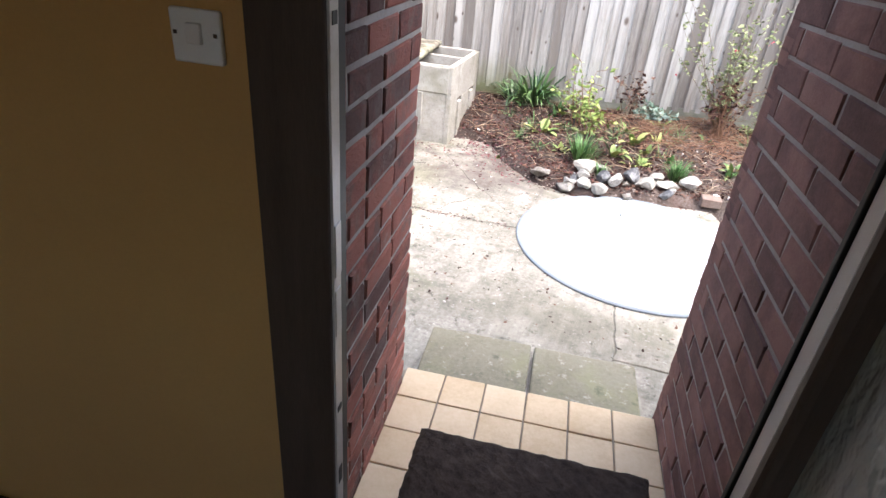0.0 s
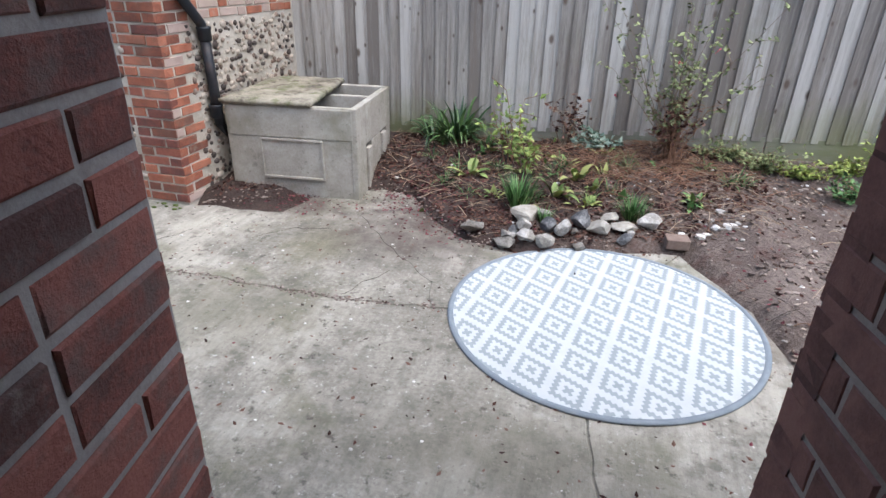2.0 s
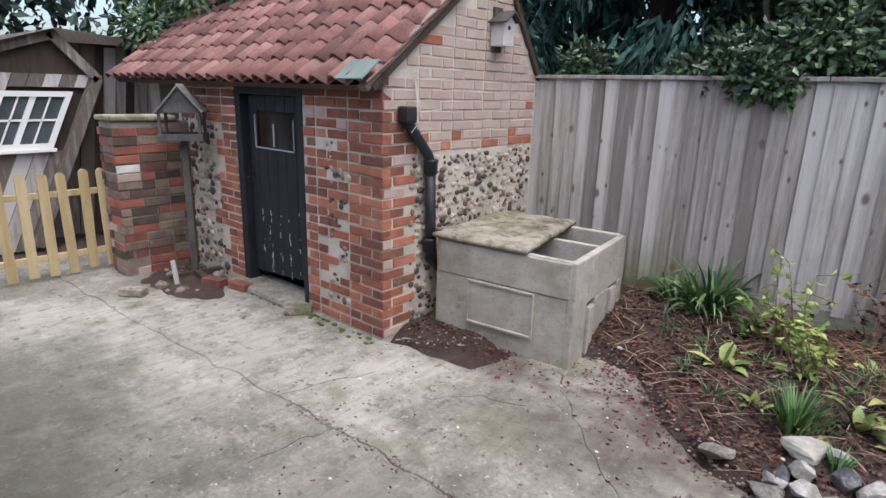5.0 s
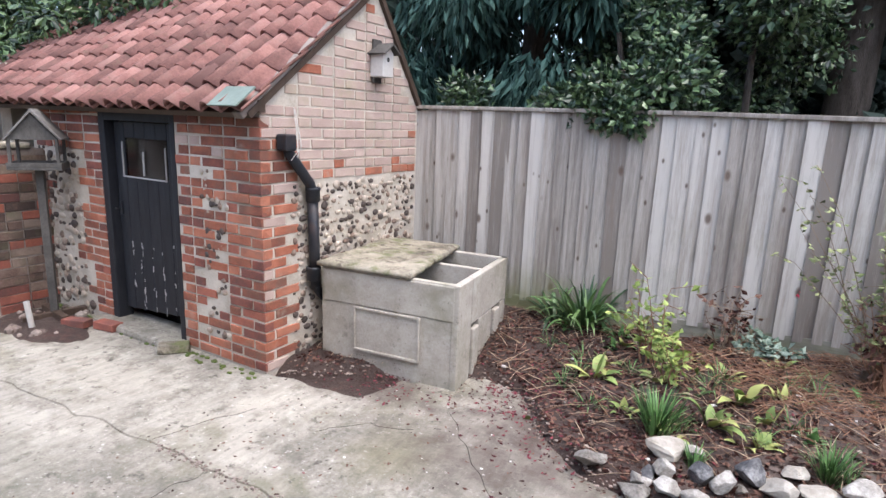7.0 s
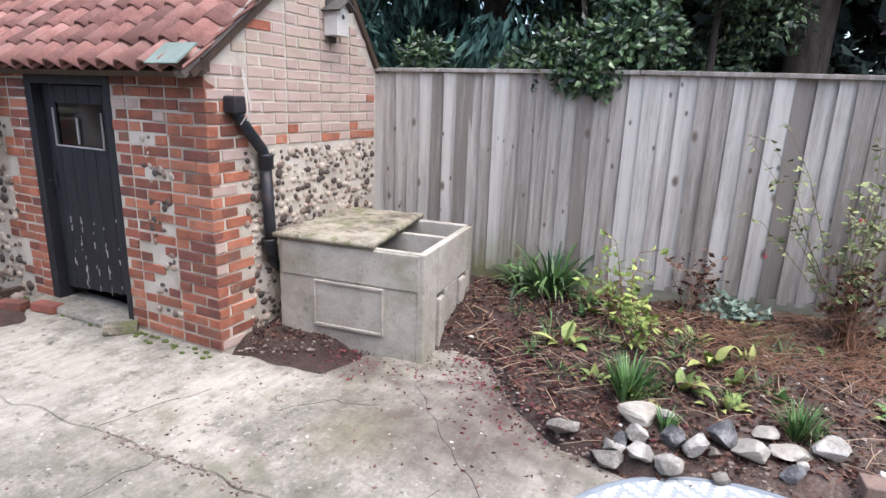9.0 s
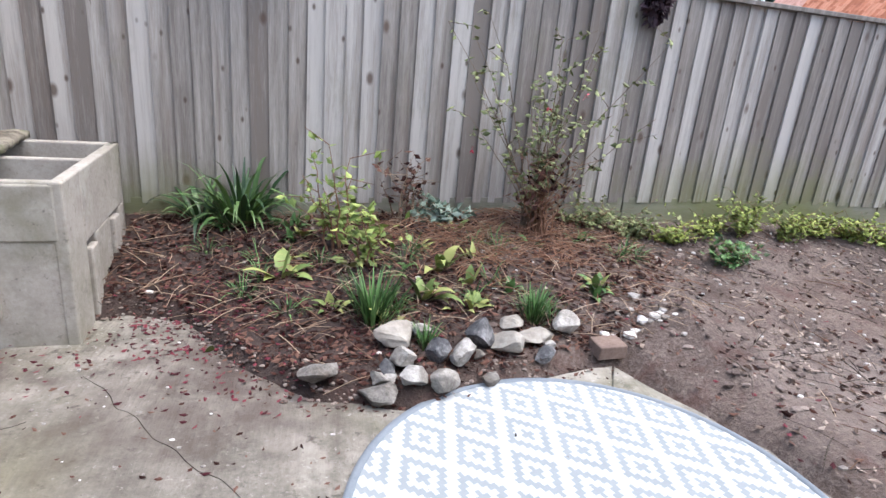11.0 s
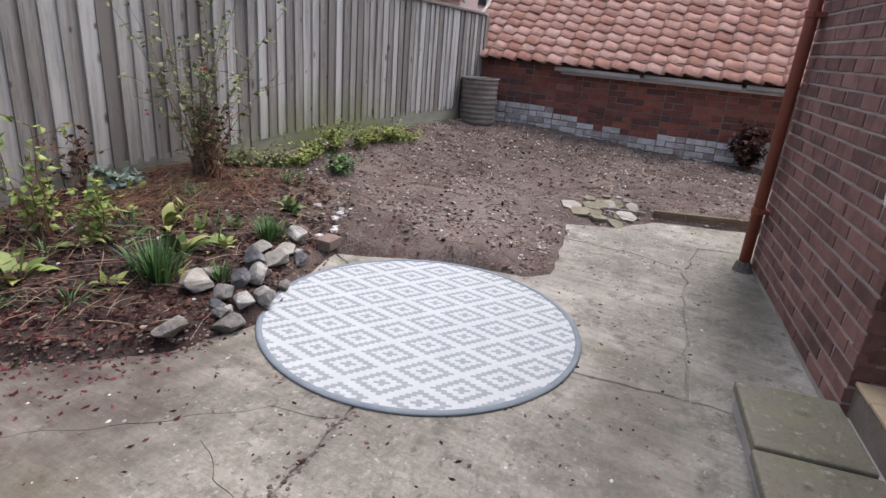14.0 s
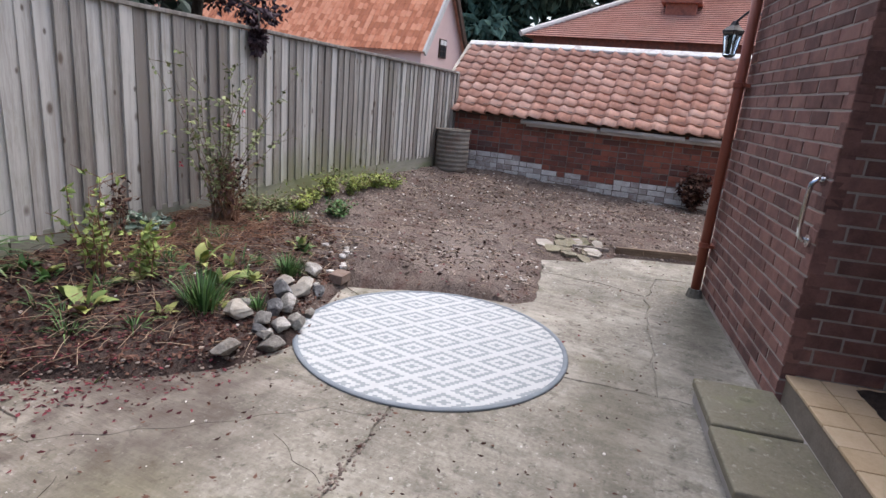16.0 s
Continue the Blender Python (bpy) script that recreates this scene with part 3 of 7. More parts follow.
def build_patio():
    """Concrete bays parted by open joints and cracks."""
    patio = thing("patio", "worn grey concrete yard in cracked bays", "concrete yard", kind="structure")
    gap = 0.0045
    joint = wobble([(-6.6, 3.05), (-4.2, 3.15), (-2.77, 3.25), (-1.33, 3.29), (-0.85, 3.36), (-0.1, 3.42)], 0.035, 0.05, 1)
    upright = wobble([(-0.1, 3.42), (-0.06, 2.75), (0.05, 2.2), (0.07, 1.3)], 0.03, 0.05, 2)
    far = wobble([(0.02, 2.30), (0.9, 2.42), (1.62, 2.52), (2.2, 2.50)], 0.03, 0.05, 3)
    right_up = wobble([(1.62, 2.52), (1.75, 2.9), (1.72, 3.38)], 0.03, 0.05, 4)
    tank_crack = wobble([(-1.75, 4.4), (-1.33, 3.95), (-0.95, 3.60), (-0.85, 3.36)], 0.05, 0.05, 5)
    edge = wobble([(x, bed_edge(x)) for x in (-2.95, -2.6, -2.2, -1.9)], 0.02, 0.05, 6)

    thin = set(tank_crack)

    def bay(outline):
        bm = bmesh.new()
        outline = [p for k, p in enumerate(outline) if math.dist(p, outline[k - 1]) > 0.008]
        n = len(outline)
        if sum(outline[i][0] * outline[(i + 1) % n][1] - outline[(i + 1) % n][0] * outline[i][1] for i in range(n)) < 0:
            outline.reverse()
        pts, inner = [], []
        for i in range(n):
            (ax, ay), (x, y), (bx, by) = outline[i - 1], outline[i], outline[(i + 1) % n]
            dx, dy = bx - ax, by - ay
            k = math.hypot(dx, dy) or 1
            s = gap * (0.6 + 0.9 * abs(noise.noise((x * 3, y * 3, 11)))) * (0.25 if (x, y) in thin or math.dist((x, y), (-1.75, 4.4)) < 0.2 else 1.0)
            e = s + (0.001 if (x, y) in thin or math.dist((x, y), (-1.75, 4.4)) < 0.2 else 0.004)
            pts.append((x - dy / k * s, y + dx / k * s))
            inner.append((x - dy / k * e, y + dx / k * e))
        low = [bm.verts.new((x, y, -0.09)) for x, y in pts]
        top = [bm.verts.new((x, y, -0.006)) for x, y in pts]
        inn = [bm.verts.new((x, y, 0.0)) for x, y in inner]
        for i in range(n):
            j = (i + 1) % n
            bm.faces.new((low[i], low[j], top[j], top[i]))
            bm.faces.new((top[i], top[j], inn[j], inn[i]))
        for t in ears(inner):
            bm.faces.new([inn[k] for k in t])
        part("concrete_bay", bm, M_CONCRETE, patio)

    def near_x(line, x):
        return min(range(len(line)), key=lambda i: abs(line[i][0] - x))
    meet = near_x(joint, -0.85)
    split = near_x(far, 1.62)
    low_u = min(range(len(upright)), key=lambda i: abs(upright[i][1] - 2.30))
    bm = bmesh.new()
    prism(bm, [(-6.6, 1.0), (2.6, 1.3), (3.0, 1.5), (2.92, 2.2), (2.62, 2.88), (2.26, 3.05), (2.06, 3.41), (1.72, 3.33), (0.98, 3.16), (0.79, 3.34), (0.71, 3.76), (0.4, 4.34), (-0.55, 4.06), (-0.9, 4.14), (-1.2, 4.34), (-1.5, 5.2), (-1.74, 5.1), (-2.2, 4.5), (-2.3, 4.16), (-6.6, 4.1)], -0.08, -0.009)
    part("joint_filling", bm, M_CONCRETE, patio)
    bm = bmesh.new()
    prism(bm, [(-1.75 + 0.11 * math.cos(6.283 * k / 12), 4.42 + 0.11 * math.sin(6.283 * k / 12)) for k in range(12)], -0.07, -0.002)
    part("joint_filling", bm, M_CONCRETE, patio)
    # along the house
    bay([(-6.6, 1.0), (0.07, 1.0)] + upright[::-1] + joint[::-1][1:])
    # towards the shed
    shed_edge = wobble([(-6.6, 4.15), (-4.9, 4.12), (-2.95, 4.16), (-2.25, 4.22), (-2.2, 4.55), (-1.86, 4.62), (-1.75, 4.4)], 0.03, 0.06, 8)
    bay(joint[:meet] + tank_crack[::-1] + shed_edge[::-1][1:])
    # round the rug, out to the bed
    bed = wobble([(-1.75, 4.4), (-1.66, 4.56), (-1.68, 5.2), (-1.5, 5.3), (-1.42, 4.85), (-1.15, 4.4), (-0.9, 4.2), (-0.55, 4.12), (0.0, 4.32), (0.4, 4.42), (0.75, 3.8), (0.82, 3.35), (0.97, 3.21), (1.72, 3.38)], 0.03, 0.05, 9)
    cut = min(range(len(bed)), key=lambda i: math.hypot(bed[i][0] - 0.4, bed[i][1] - 4.42))
    bay(tank_crack[::-1] + bed[1:cut + 1] + [(0.15, 3.92), (-0.1, 3.42)] + joint[meet + 1:-1][::-1])
    bay(bed[cut:] + right_up[::-1][1:] + far[:split][::-1] + upright[1:low_u][::-1] + [(-0.1, 3.42), (0.15, 3.92)])
    # the path beyond
    out = wobble([(1.72, 3.38), (2.1, 3.47), (2.3, 3.12), (2.68, 2.92), (2.97, 2.2), (3.05, 1.5), (2.6, 1.4), (2.2, 2.50)], 0.03, 0.06, 10)
    bay(right_up[:-1] + out + far[split + 1:-1][::-1])
    bay(upright[low_u + 1:][::-1][:0] + [(0.07, 1.0), (2.6, 1.4), (2.2, 2.50)] + far[:-1][::-1] + upright[low_u + 1:])
    return patio


build_patio()


# ---- bricks ----
def brick_data(name, length, height, depth, chamfer=0.006, seed=0):
    """One brick: local x along the wall, y outwards (face at 0), z up, origin at its lower left."""
    q = random.Random(seed)
    bm = bmesh.new()
    c = chamfer

    def j():
        return q.uniform(-0.0025, 0.0025)
    back = [(0, -depth, 0), (length, -depth, 0), (length, -depth, height), (0, -depth, height)]
    rim = [(0 + j(), -c, 0 + j()), (length + j(), -c, j()), (length + j(), -c, height + j()), (j(), -c, height + j())]
    face = [(c + j(), j(), c), (length - c + j(), j(), c + j()), (length - c, j(), height - c + j()), (c + j(), j(), height - c)]
    vs = [bm.verts.new(v) for v in back + rim + face]
    for a in (0, 4):
        for k in range(4):
            bm.faces.new((vs[a + k], vs[a + (k + 1) % 4], vs[a + 4 + (k + 1) % 4], vs[a + 4 + k]))
    bm.faces.new(vs[8:12])
    bmesh.ops.recalc_face_normals(bm, faces=bm.faces)
    me = bpy.data.meshes.new(name)
    bm.to_mesh(me)
    bm.free()
    return me


BRICKS = {}


def brick_mesh(kind, material):
    key = (kind, material.name)
    if key not in BRICKS:
        size = {"stretcher": 0.213, "header": 0.101, "closer": 0.05}[kind]
        BRICKS[key] = [brick_data("brick", size, 0.065, 0.07, 0.004, seed) for seed in range(4)]
        for me in BRICKS[key]:
            me.materials.append(material)
    return BRICKS[key]


def lay_bricks(parent, m, x0, x1, z0, z1, materials, bond="stretcher", keep=None, proud=0.006, wander=0.002, seed=1, course=0.075, pick=None, squash=1.0):
    """Lays separate bricks on the wall plane m (x along, y outwards, z up)."""
    q = random.Random(seed)
    row, z = 0, z0
    while z + 0.06 < z1:
        x = x0 - (0.1125 if (row % 2 and bond == "stretcher") else 0.0)
        k = 0
        while x < x1 - 0.03:
            if bond == "stretcher":
                kind = "stretcher"
            elif bond == "flemish":
                kind = "stretcher" if (k + row) % 2 else "header"
            else:
                kind = "header" if q.random() < 0.4 else "stretcher"
            size = {"stretcher": 0.213, "header": 0.101}[kind]
            a, b = max(x, x0), min(x + size, x1)
            if b - a > 0.03 and (keep is None or keep(0.5 * (a + b), z + 0.03)):
                use = pick(0.5 * (a + b), z, q) if pick else q.choice(materials)
                ob = new("brick", q.choice(brick_mesh(kind, use)))
                ob.parent = parent
                s = (b - a) / size
                ob.matrix_local = m @ Matrix.Translation((a, proud + q.uniform(-wander, wander), z + q.uniform(-wander, wander))) @ pose(0, 0, 0, q.uniform(-1, 1) * min(0.6, 150 * wander), q.uniform(-0.35, 0.35) * (wander > 0.001), q.uniform(-1, 1) * min(0.5, 120 * wander)) @ Matrix.Diagonal((s * (1 - 0.3 * (1 - squash)), 1, squash, 1))
            x += size + 0.011
            k += 1
        row += 1
        z += course


def wall_plane(ox, oy, deg):
    """A wall plane: its x runs along the direction of deg, its y looks outwards, to the left of that run."""
    return pose(ox, oy, 0, 0, 0, deg)


# ---- the house with its porch ----
def build_house():
    def wall(name, label, boxes, material=M_MORTAR):
        bm = bmesh.new()
        for b in boxes:
            box(bm, *b, m=HOUSE)
        return tagged(part(name, bm, material), label, "wall", kind="structure")

    front = wall("wall_house_front", "dark red brick house wall beside the porch", [(REV_R, 1.90, -0.62, 0.0, -0.1, 2.8), (REV_R, 0.5, -0.895, -0.62, -0.1, 2.8)], M_MORTAR_HOUSE)
    side = wall("wall_house_left", "rough red brick house wall beside the porch", [(-4.2, REV_L, -0.62, LEFT_V, -0.1, 2.8), (-0.96, REV_L, -0.69, -0.62, -0.1, 2.8)])
    wall("wall_over_porch", "brick wall over the porch opening", [(REV_L, REV_R, -0.62, 0.0, 2.4, 2.8)])
    wall("wall_house_end", "brick end wall of the house", [(1.66, 1.90, -5.0, -0.62, -0.1, 2.8)])
    wall("wall_interior_front", "ochre painted interior wall round the doorway", [(-3.0, -0.962, -0.80, -0.70, 0.05, 2.6), (-0.962, REV_R + 0.05, -0.80, -0.70, 2.32, 2.6), (REV_R + 0.13, 1.4, -1.0, -0.897, 0.05, 2.6)], M_YELLOW)
    # the unseen back wall has an added opening that brightens the hallway with sky light
    wall("wall_interior_back", "plain ochre interior walls of the hallway", [(-3.1, -1.45, -4.1, -4.0, 0.05, 2.6), (0.05, 1.5, -4.1, -4.0, 0.05, 2.6), (-1.45, 0.05, -4.1, -4.0, 0.05, 1.0), (-1.45, 0.05, -4.1, -4.0, 2.15, 2.6), (-3.1, -3.0, -4.0, -0.74, 0.05, 2.6), (1.4, 1.5, -4.0, -0.86, 0.05, 2.6)], M_INTERIOR)
    wall("floor_interior", "dark hallway floor", [(-3.1, 1.5, -4.1, -0.86, -0.1, 0.09)], M_CARPET)
    bm = bmesh.new()
    box(bm, -3.1, 1.5, -4.1, -0.62, 2.6, 2.7, m=HOUSE)
    box(bm, REV_L, REV_R, -0.62, 0.0, 2.36, 2.4, m=HOUSE)
    tagged(part("ceiling", bm, M_CEIL), "white painted hallway and porch ceiling", "ceiling", kind="structure")
    bm = bmesh.new()
    put(bm, [(-4.5, 0.2, 2.8), (2.1, 0.2, 2.8), (2.1, -2.3, 3.9), (-4.5, -2.3, 3.9), (-4.5, -4.3, 2.8), (2.1, -4.3, 2.8)], [(0, 1, 2, 3), (3, 2, 5, 4)], HOUSE)
    tagged(part("roof_house", bm, M_PANTILE), "red tiled house roof", "roof", kind="structure")

    lay_bricks(front, HOUSE @ Matrix.Translation((0, 0, 0)), REV_R - 0.003, 1.90, 0.03, 2.75, [M_BRICK_HOUSE], "stretcher", proud=0.0045, wander=0.001, seed=11)
    lay_bricks(front, HOUSE @ pose(REV_R, 0.0, 0, 0, 0, 90), -0.89, 0.003, STEP_Z + 0.005, 2.36, [M_BRICK_HOUSE], "stretcher", proud=0.0045, wander=0.001, seed=12)
    lay_bricks(side, HOUSE @ pose(REV_L, LEFT_V, 0, 0, 0, -90), 0.006, 0.62, 0.03, 2.36, [M_BRICK_LEFT], "mixed", seed=13, wander=0.0015, proud=0.006, squash=0.93)
    lay_bricks(side, HOUSE @ pose(0, LEFT_V, 0), -1.9, REV_L - 0.002, 0.03, 2.2, [M_BRICK_LEFT], "mixed", seed=14, wander=0.003, proud=0.007)


build_house()


def build_step():
    """Tiled threshold with two paving slabs before it."""
    floor = thing("floor_porch", "cream square tiles on the porch floor", "tiled floor", kind="structure")
    bm = bmesh.new()
    box(bm, REV_L - 0.01, REV_R + 0.01, -0.85, -0.03, -0.05, STEP_Z - 0.006, m=HOUSE)
    part("tile_bed", bm, M_GROUT, floor)
    bm = bmesh.new()
    w = (REV_R - REV_L) / 6
    box(bm, 0.003, w - 0.003, 0, 0.150, 0, 0.016, bevel=0.003)
    me = bpy.data.meshes.new("tile")
    bm.to_mesh(me)
    bm.free()
    me.materials.append(M_TILE)
    for i in range(6):
        for j in range(5):
            ob = new("tile", me)
            ob.parent = floor
            ob.matrix_local = HOUSE @ Matrix.Translation((REV_L + i * w, -0.015 - 0.156 * (j + 1), STEP_Z - 0.014 + R.uniform(-0.001, 0.001)))
    bm = bmesh.new()
    box(bm, -0.83, 0.03, -0.03, 0.375, -0.06, 0.066, m=HOUSE, bevel=0.01)
    base = tagged(part("step_base", bm, M_MORTAR), "low mortared brick base under the step slabs", "step", kind="structure")
    for i, (a, b) in enumerate(((-0.85, -0.402), (-0.388, 0.046))):
        bm = bmesh.new()
        box(bm, a, b, 0.012 + 0.006 * i, 0.398 - 0.012 * i, 0.066, 0.110 + 0.004 * i, m=HOUSE, bevel=0.009)
        tagged(part("paving_slab", bm, M_SLAB), "weathered greenish grey paving slab laid as a step", "paving slab", "step slabs")
    return floor


build_step()


# ---- the fence ----
def fence_top(x):
    return FENCE_TOP - 0.02 * max(0.0, x)


def build_fence():
    fence = thing("fence", "weathered grey feather-edge board fence with a gravel board", "fence")
    bm = bmesh.new()
    put(bm, [(0, 0.004, 0), (0.125, 0, 0), (0.125, 0, 1), (0, 0.004, 1), (0, -0.023, 0), (0.125, -0.005, 0), (0.125, -0.005, 1), (0, -0.023, 1)],
        [(0, 1, 2, 3), (4, 7, 6, 5), (0, 4, 5, 1), (3, 2, 6, 7), (0, 3, 7, 4), (1, 5, 6, 2)])
    bmesh.ops.recalc_face_normals(bm, faces=bm.faces)
    me = bpy.data.meshes.new("board")
    bm.to_mesh(me)
    bm.free()
    me.materials.append(M_FENCE)
    x = -2.96
    q = random.Random(3)
    while x < BARN_X - 0.05:
        ob = new("board", me)
        ob.parent = fence
        z0 = soil_line(x) + 0.12
        ob.matrix_local = Matrix.Translation((x, FENCE_Y - q.uniform(0, 0.006), z0)) @ pose(0, 0, 0, q.uniform(-0.4, 0.4), q.uniform(-0.35, 0.35), q.uniform(-1.2, 0.7)) @ Matrix.Diagonal((q.uniform(0.94, 1.05), q.uniform(0.85, 1.2), fence_top(x) - 0.03 - z0 + q.uniform(-0.012, 0.004), 1))
        x += q.uniform(0.098, 0.108)
    x = -2.95
    while x < BARN_X - 0.1:
        b = min(x + 2.0, BARN_X - 0.02)
        bm = bmesh.new()
        box(bm, 0, b - x - 0.012, -0.014, 0.016, -0.2, 0.15, bevel=0.003)
        for v in bm.verts:
            v.co.z += (soil_line(b) - soil_line(x)) / (b - x) * v.co.x
        ob = part("gravel_board", bm, M_GRAVELBOARD, fence, "mossy gravel board")
        ob.matrix_local = Matrix.Translation((x, FENCE_Y - 0.004, soil_line(x)))
        bm = bmesh.new()
        box(bm, 0.002, b - x - 0.004, -0.045, 0.03, 0, 0.028, bevel=0.004)
        ob = part("capping", bm, M_FENCE, fence)
        ob.matrix_local = Matrix.Translation((x, FENCE_Y, fence_top(x) - 0.03 + q.uniform(-0.004, 0.004))) @ pose(0, 0, 0, 0, math.degrees(math.atan2(fence_top(x) - fence_top(b), b - x)), 0)
        for z in (0.45, 1.1, 1.5):
            bm = bmesh.new()
            box(bm, 0, b - x, 0.005, 0.05, z, z + 0.08)
            part("rail", bm, M_FENCE, fence).matrix_local = Matrix.Translation((x, FENCE_Y, 0))
        x = b
    return fence


build_fence()


# ---- roofs of pantiles ----
def pantile(name, w, length, material, seed, swell=1.0):
    bm = bmesh.new()
    n = 10
    rows = []
    for y, dz in ((0, 0.026), (length, 0.0)):
        for thick in (0, 0.013):
            row = []
            for i in range(n + 1):
                t = i / n
                z = 0.046 * math.sin(math.pi * t / 0.42) if t < 0.42 else -0.026 * math.sin(math.pi * (t - 0.42) / 0.58)
                row.append(bm.verts.new((t * w * 1.16, y - 0.012 * math.cos(t * 6.0) * (y == 0), z * swell + dz + thick)))
            rows.append(row)
    b0, t0, b1, t1 = rows
    for i in range(n):
        bm.faces.new((t0[i], t0[i + 1], t1[i + 1], t1[i]))
        bm.faces.new((b0[i + 1], b0[i], t0[i], t0[i + 1])[::-1])
        bm.faces.new((b0[i], b0[i + 1], b1[i + 1], b1[i])[::-1])
    bm.faces.new((b0[0], b1[0], t1[0], t0[0]))
    bm.faces.new((b0[n], t0[n], t1[n], b1[n]))
    bmesh.ops.recalc_face_normals(bm, faces=bm.faces)
    me = bpy.data.meshes.new(name)
    for f in bm.faces:
        f.smooth = abs(f.normal.z) > 0.4
    bm.to_mesh(me)
    bm.free()
    me.materials.append(material)
    return me


def lay_pantiles(roof, m, width, cols, length, rows, material, seed, swell=1.0):
    q = random.Random(seed)
    w, step = width / cols, length / rows
    me = pantile("pantile", w, step * 1.25, material, seed, swell)
    for r in range(rows):
        for c in range(cols):
            ob = new("pantile", me)
            ob.parent = roof
            sag = 0.012 * noise.noise((c * 0.35, r * 0.5, seed))
            ob.matrix_local = m @ Matrix.Translation((c * w + q.uniform(-0.006, 0.006), r * step + q.uniform(-0.012, 0.012), 0.012 + sag)) @ pose(0, 0, 0, q.uniform(-1.5, 1.5) + 1.2, q.uniform(-2, 2), q.uniform(-1.5, 1.5))


# ---- the shed ----
EAVE_Y, EAVE_Z, RIDGE_Y, RIDGE_Z = 3.98, 1.62, 5.22, 2.58
DOOR_A, DOOR_B, DOOR_TOP = -4.63, -3.75, 1.62


def flints(bm, spots, m, depth=0.02, seed=5):
    q = random.Random(seed)
    for x, z, r in spots:
        s = bmesh.ops.create_icosphere(bm, subdivisions=2, radius=r)["verts"]
        a, b = q.uniform(0.7, 1.25), q.uniform(0.6, 1.1)
        o = Vector((q.uniform(0, 50), q.uniform(0, 50), 0))
        for v in s:
            k = 1 + 0.35 * noise.noise(v.co / r * 1.1 + o)
            v.co = m @ Vector((x + v.co.x * a * k, v.co.y * 0.45 * k + depth * 0.1, z + v.co.z * b * k))
    for f in bm.faces:
        f.smooth = True


def scatter(x0, x1, z0, z1, r, seed, keep=None):
    q = random.Random(seed)
    out = []
    step = r * 2.0
    z = z0 + r
    row = 0
    while z < z1:
        x = x0 + r + (step / 2 if row % 2 else 0)
        while x < x1 - r * 0.4:
            if (keep is None or keep(x, z)) and q.random() < 0.80:
                out.append((x + q.uniform(-0.55, 0.55) * r, z + q.uniform(-0.55, 0.55) * r, r * q.uniform(0.45, 1.25)))
            x += step
        z += step * 0.86
        row += 1
    return out


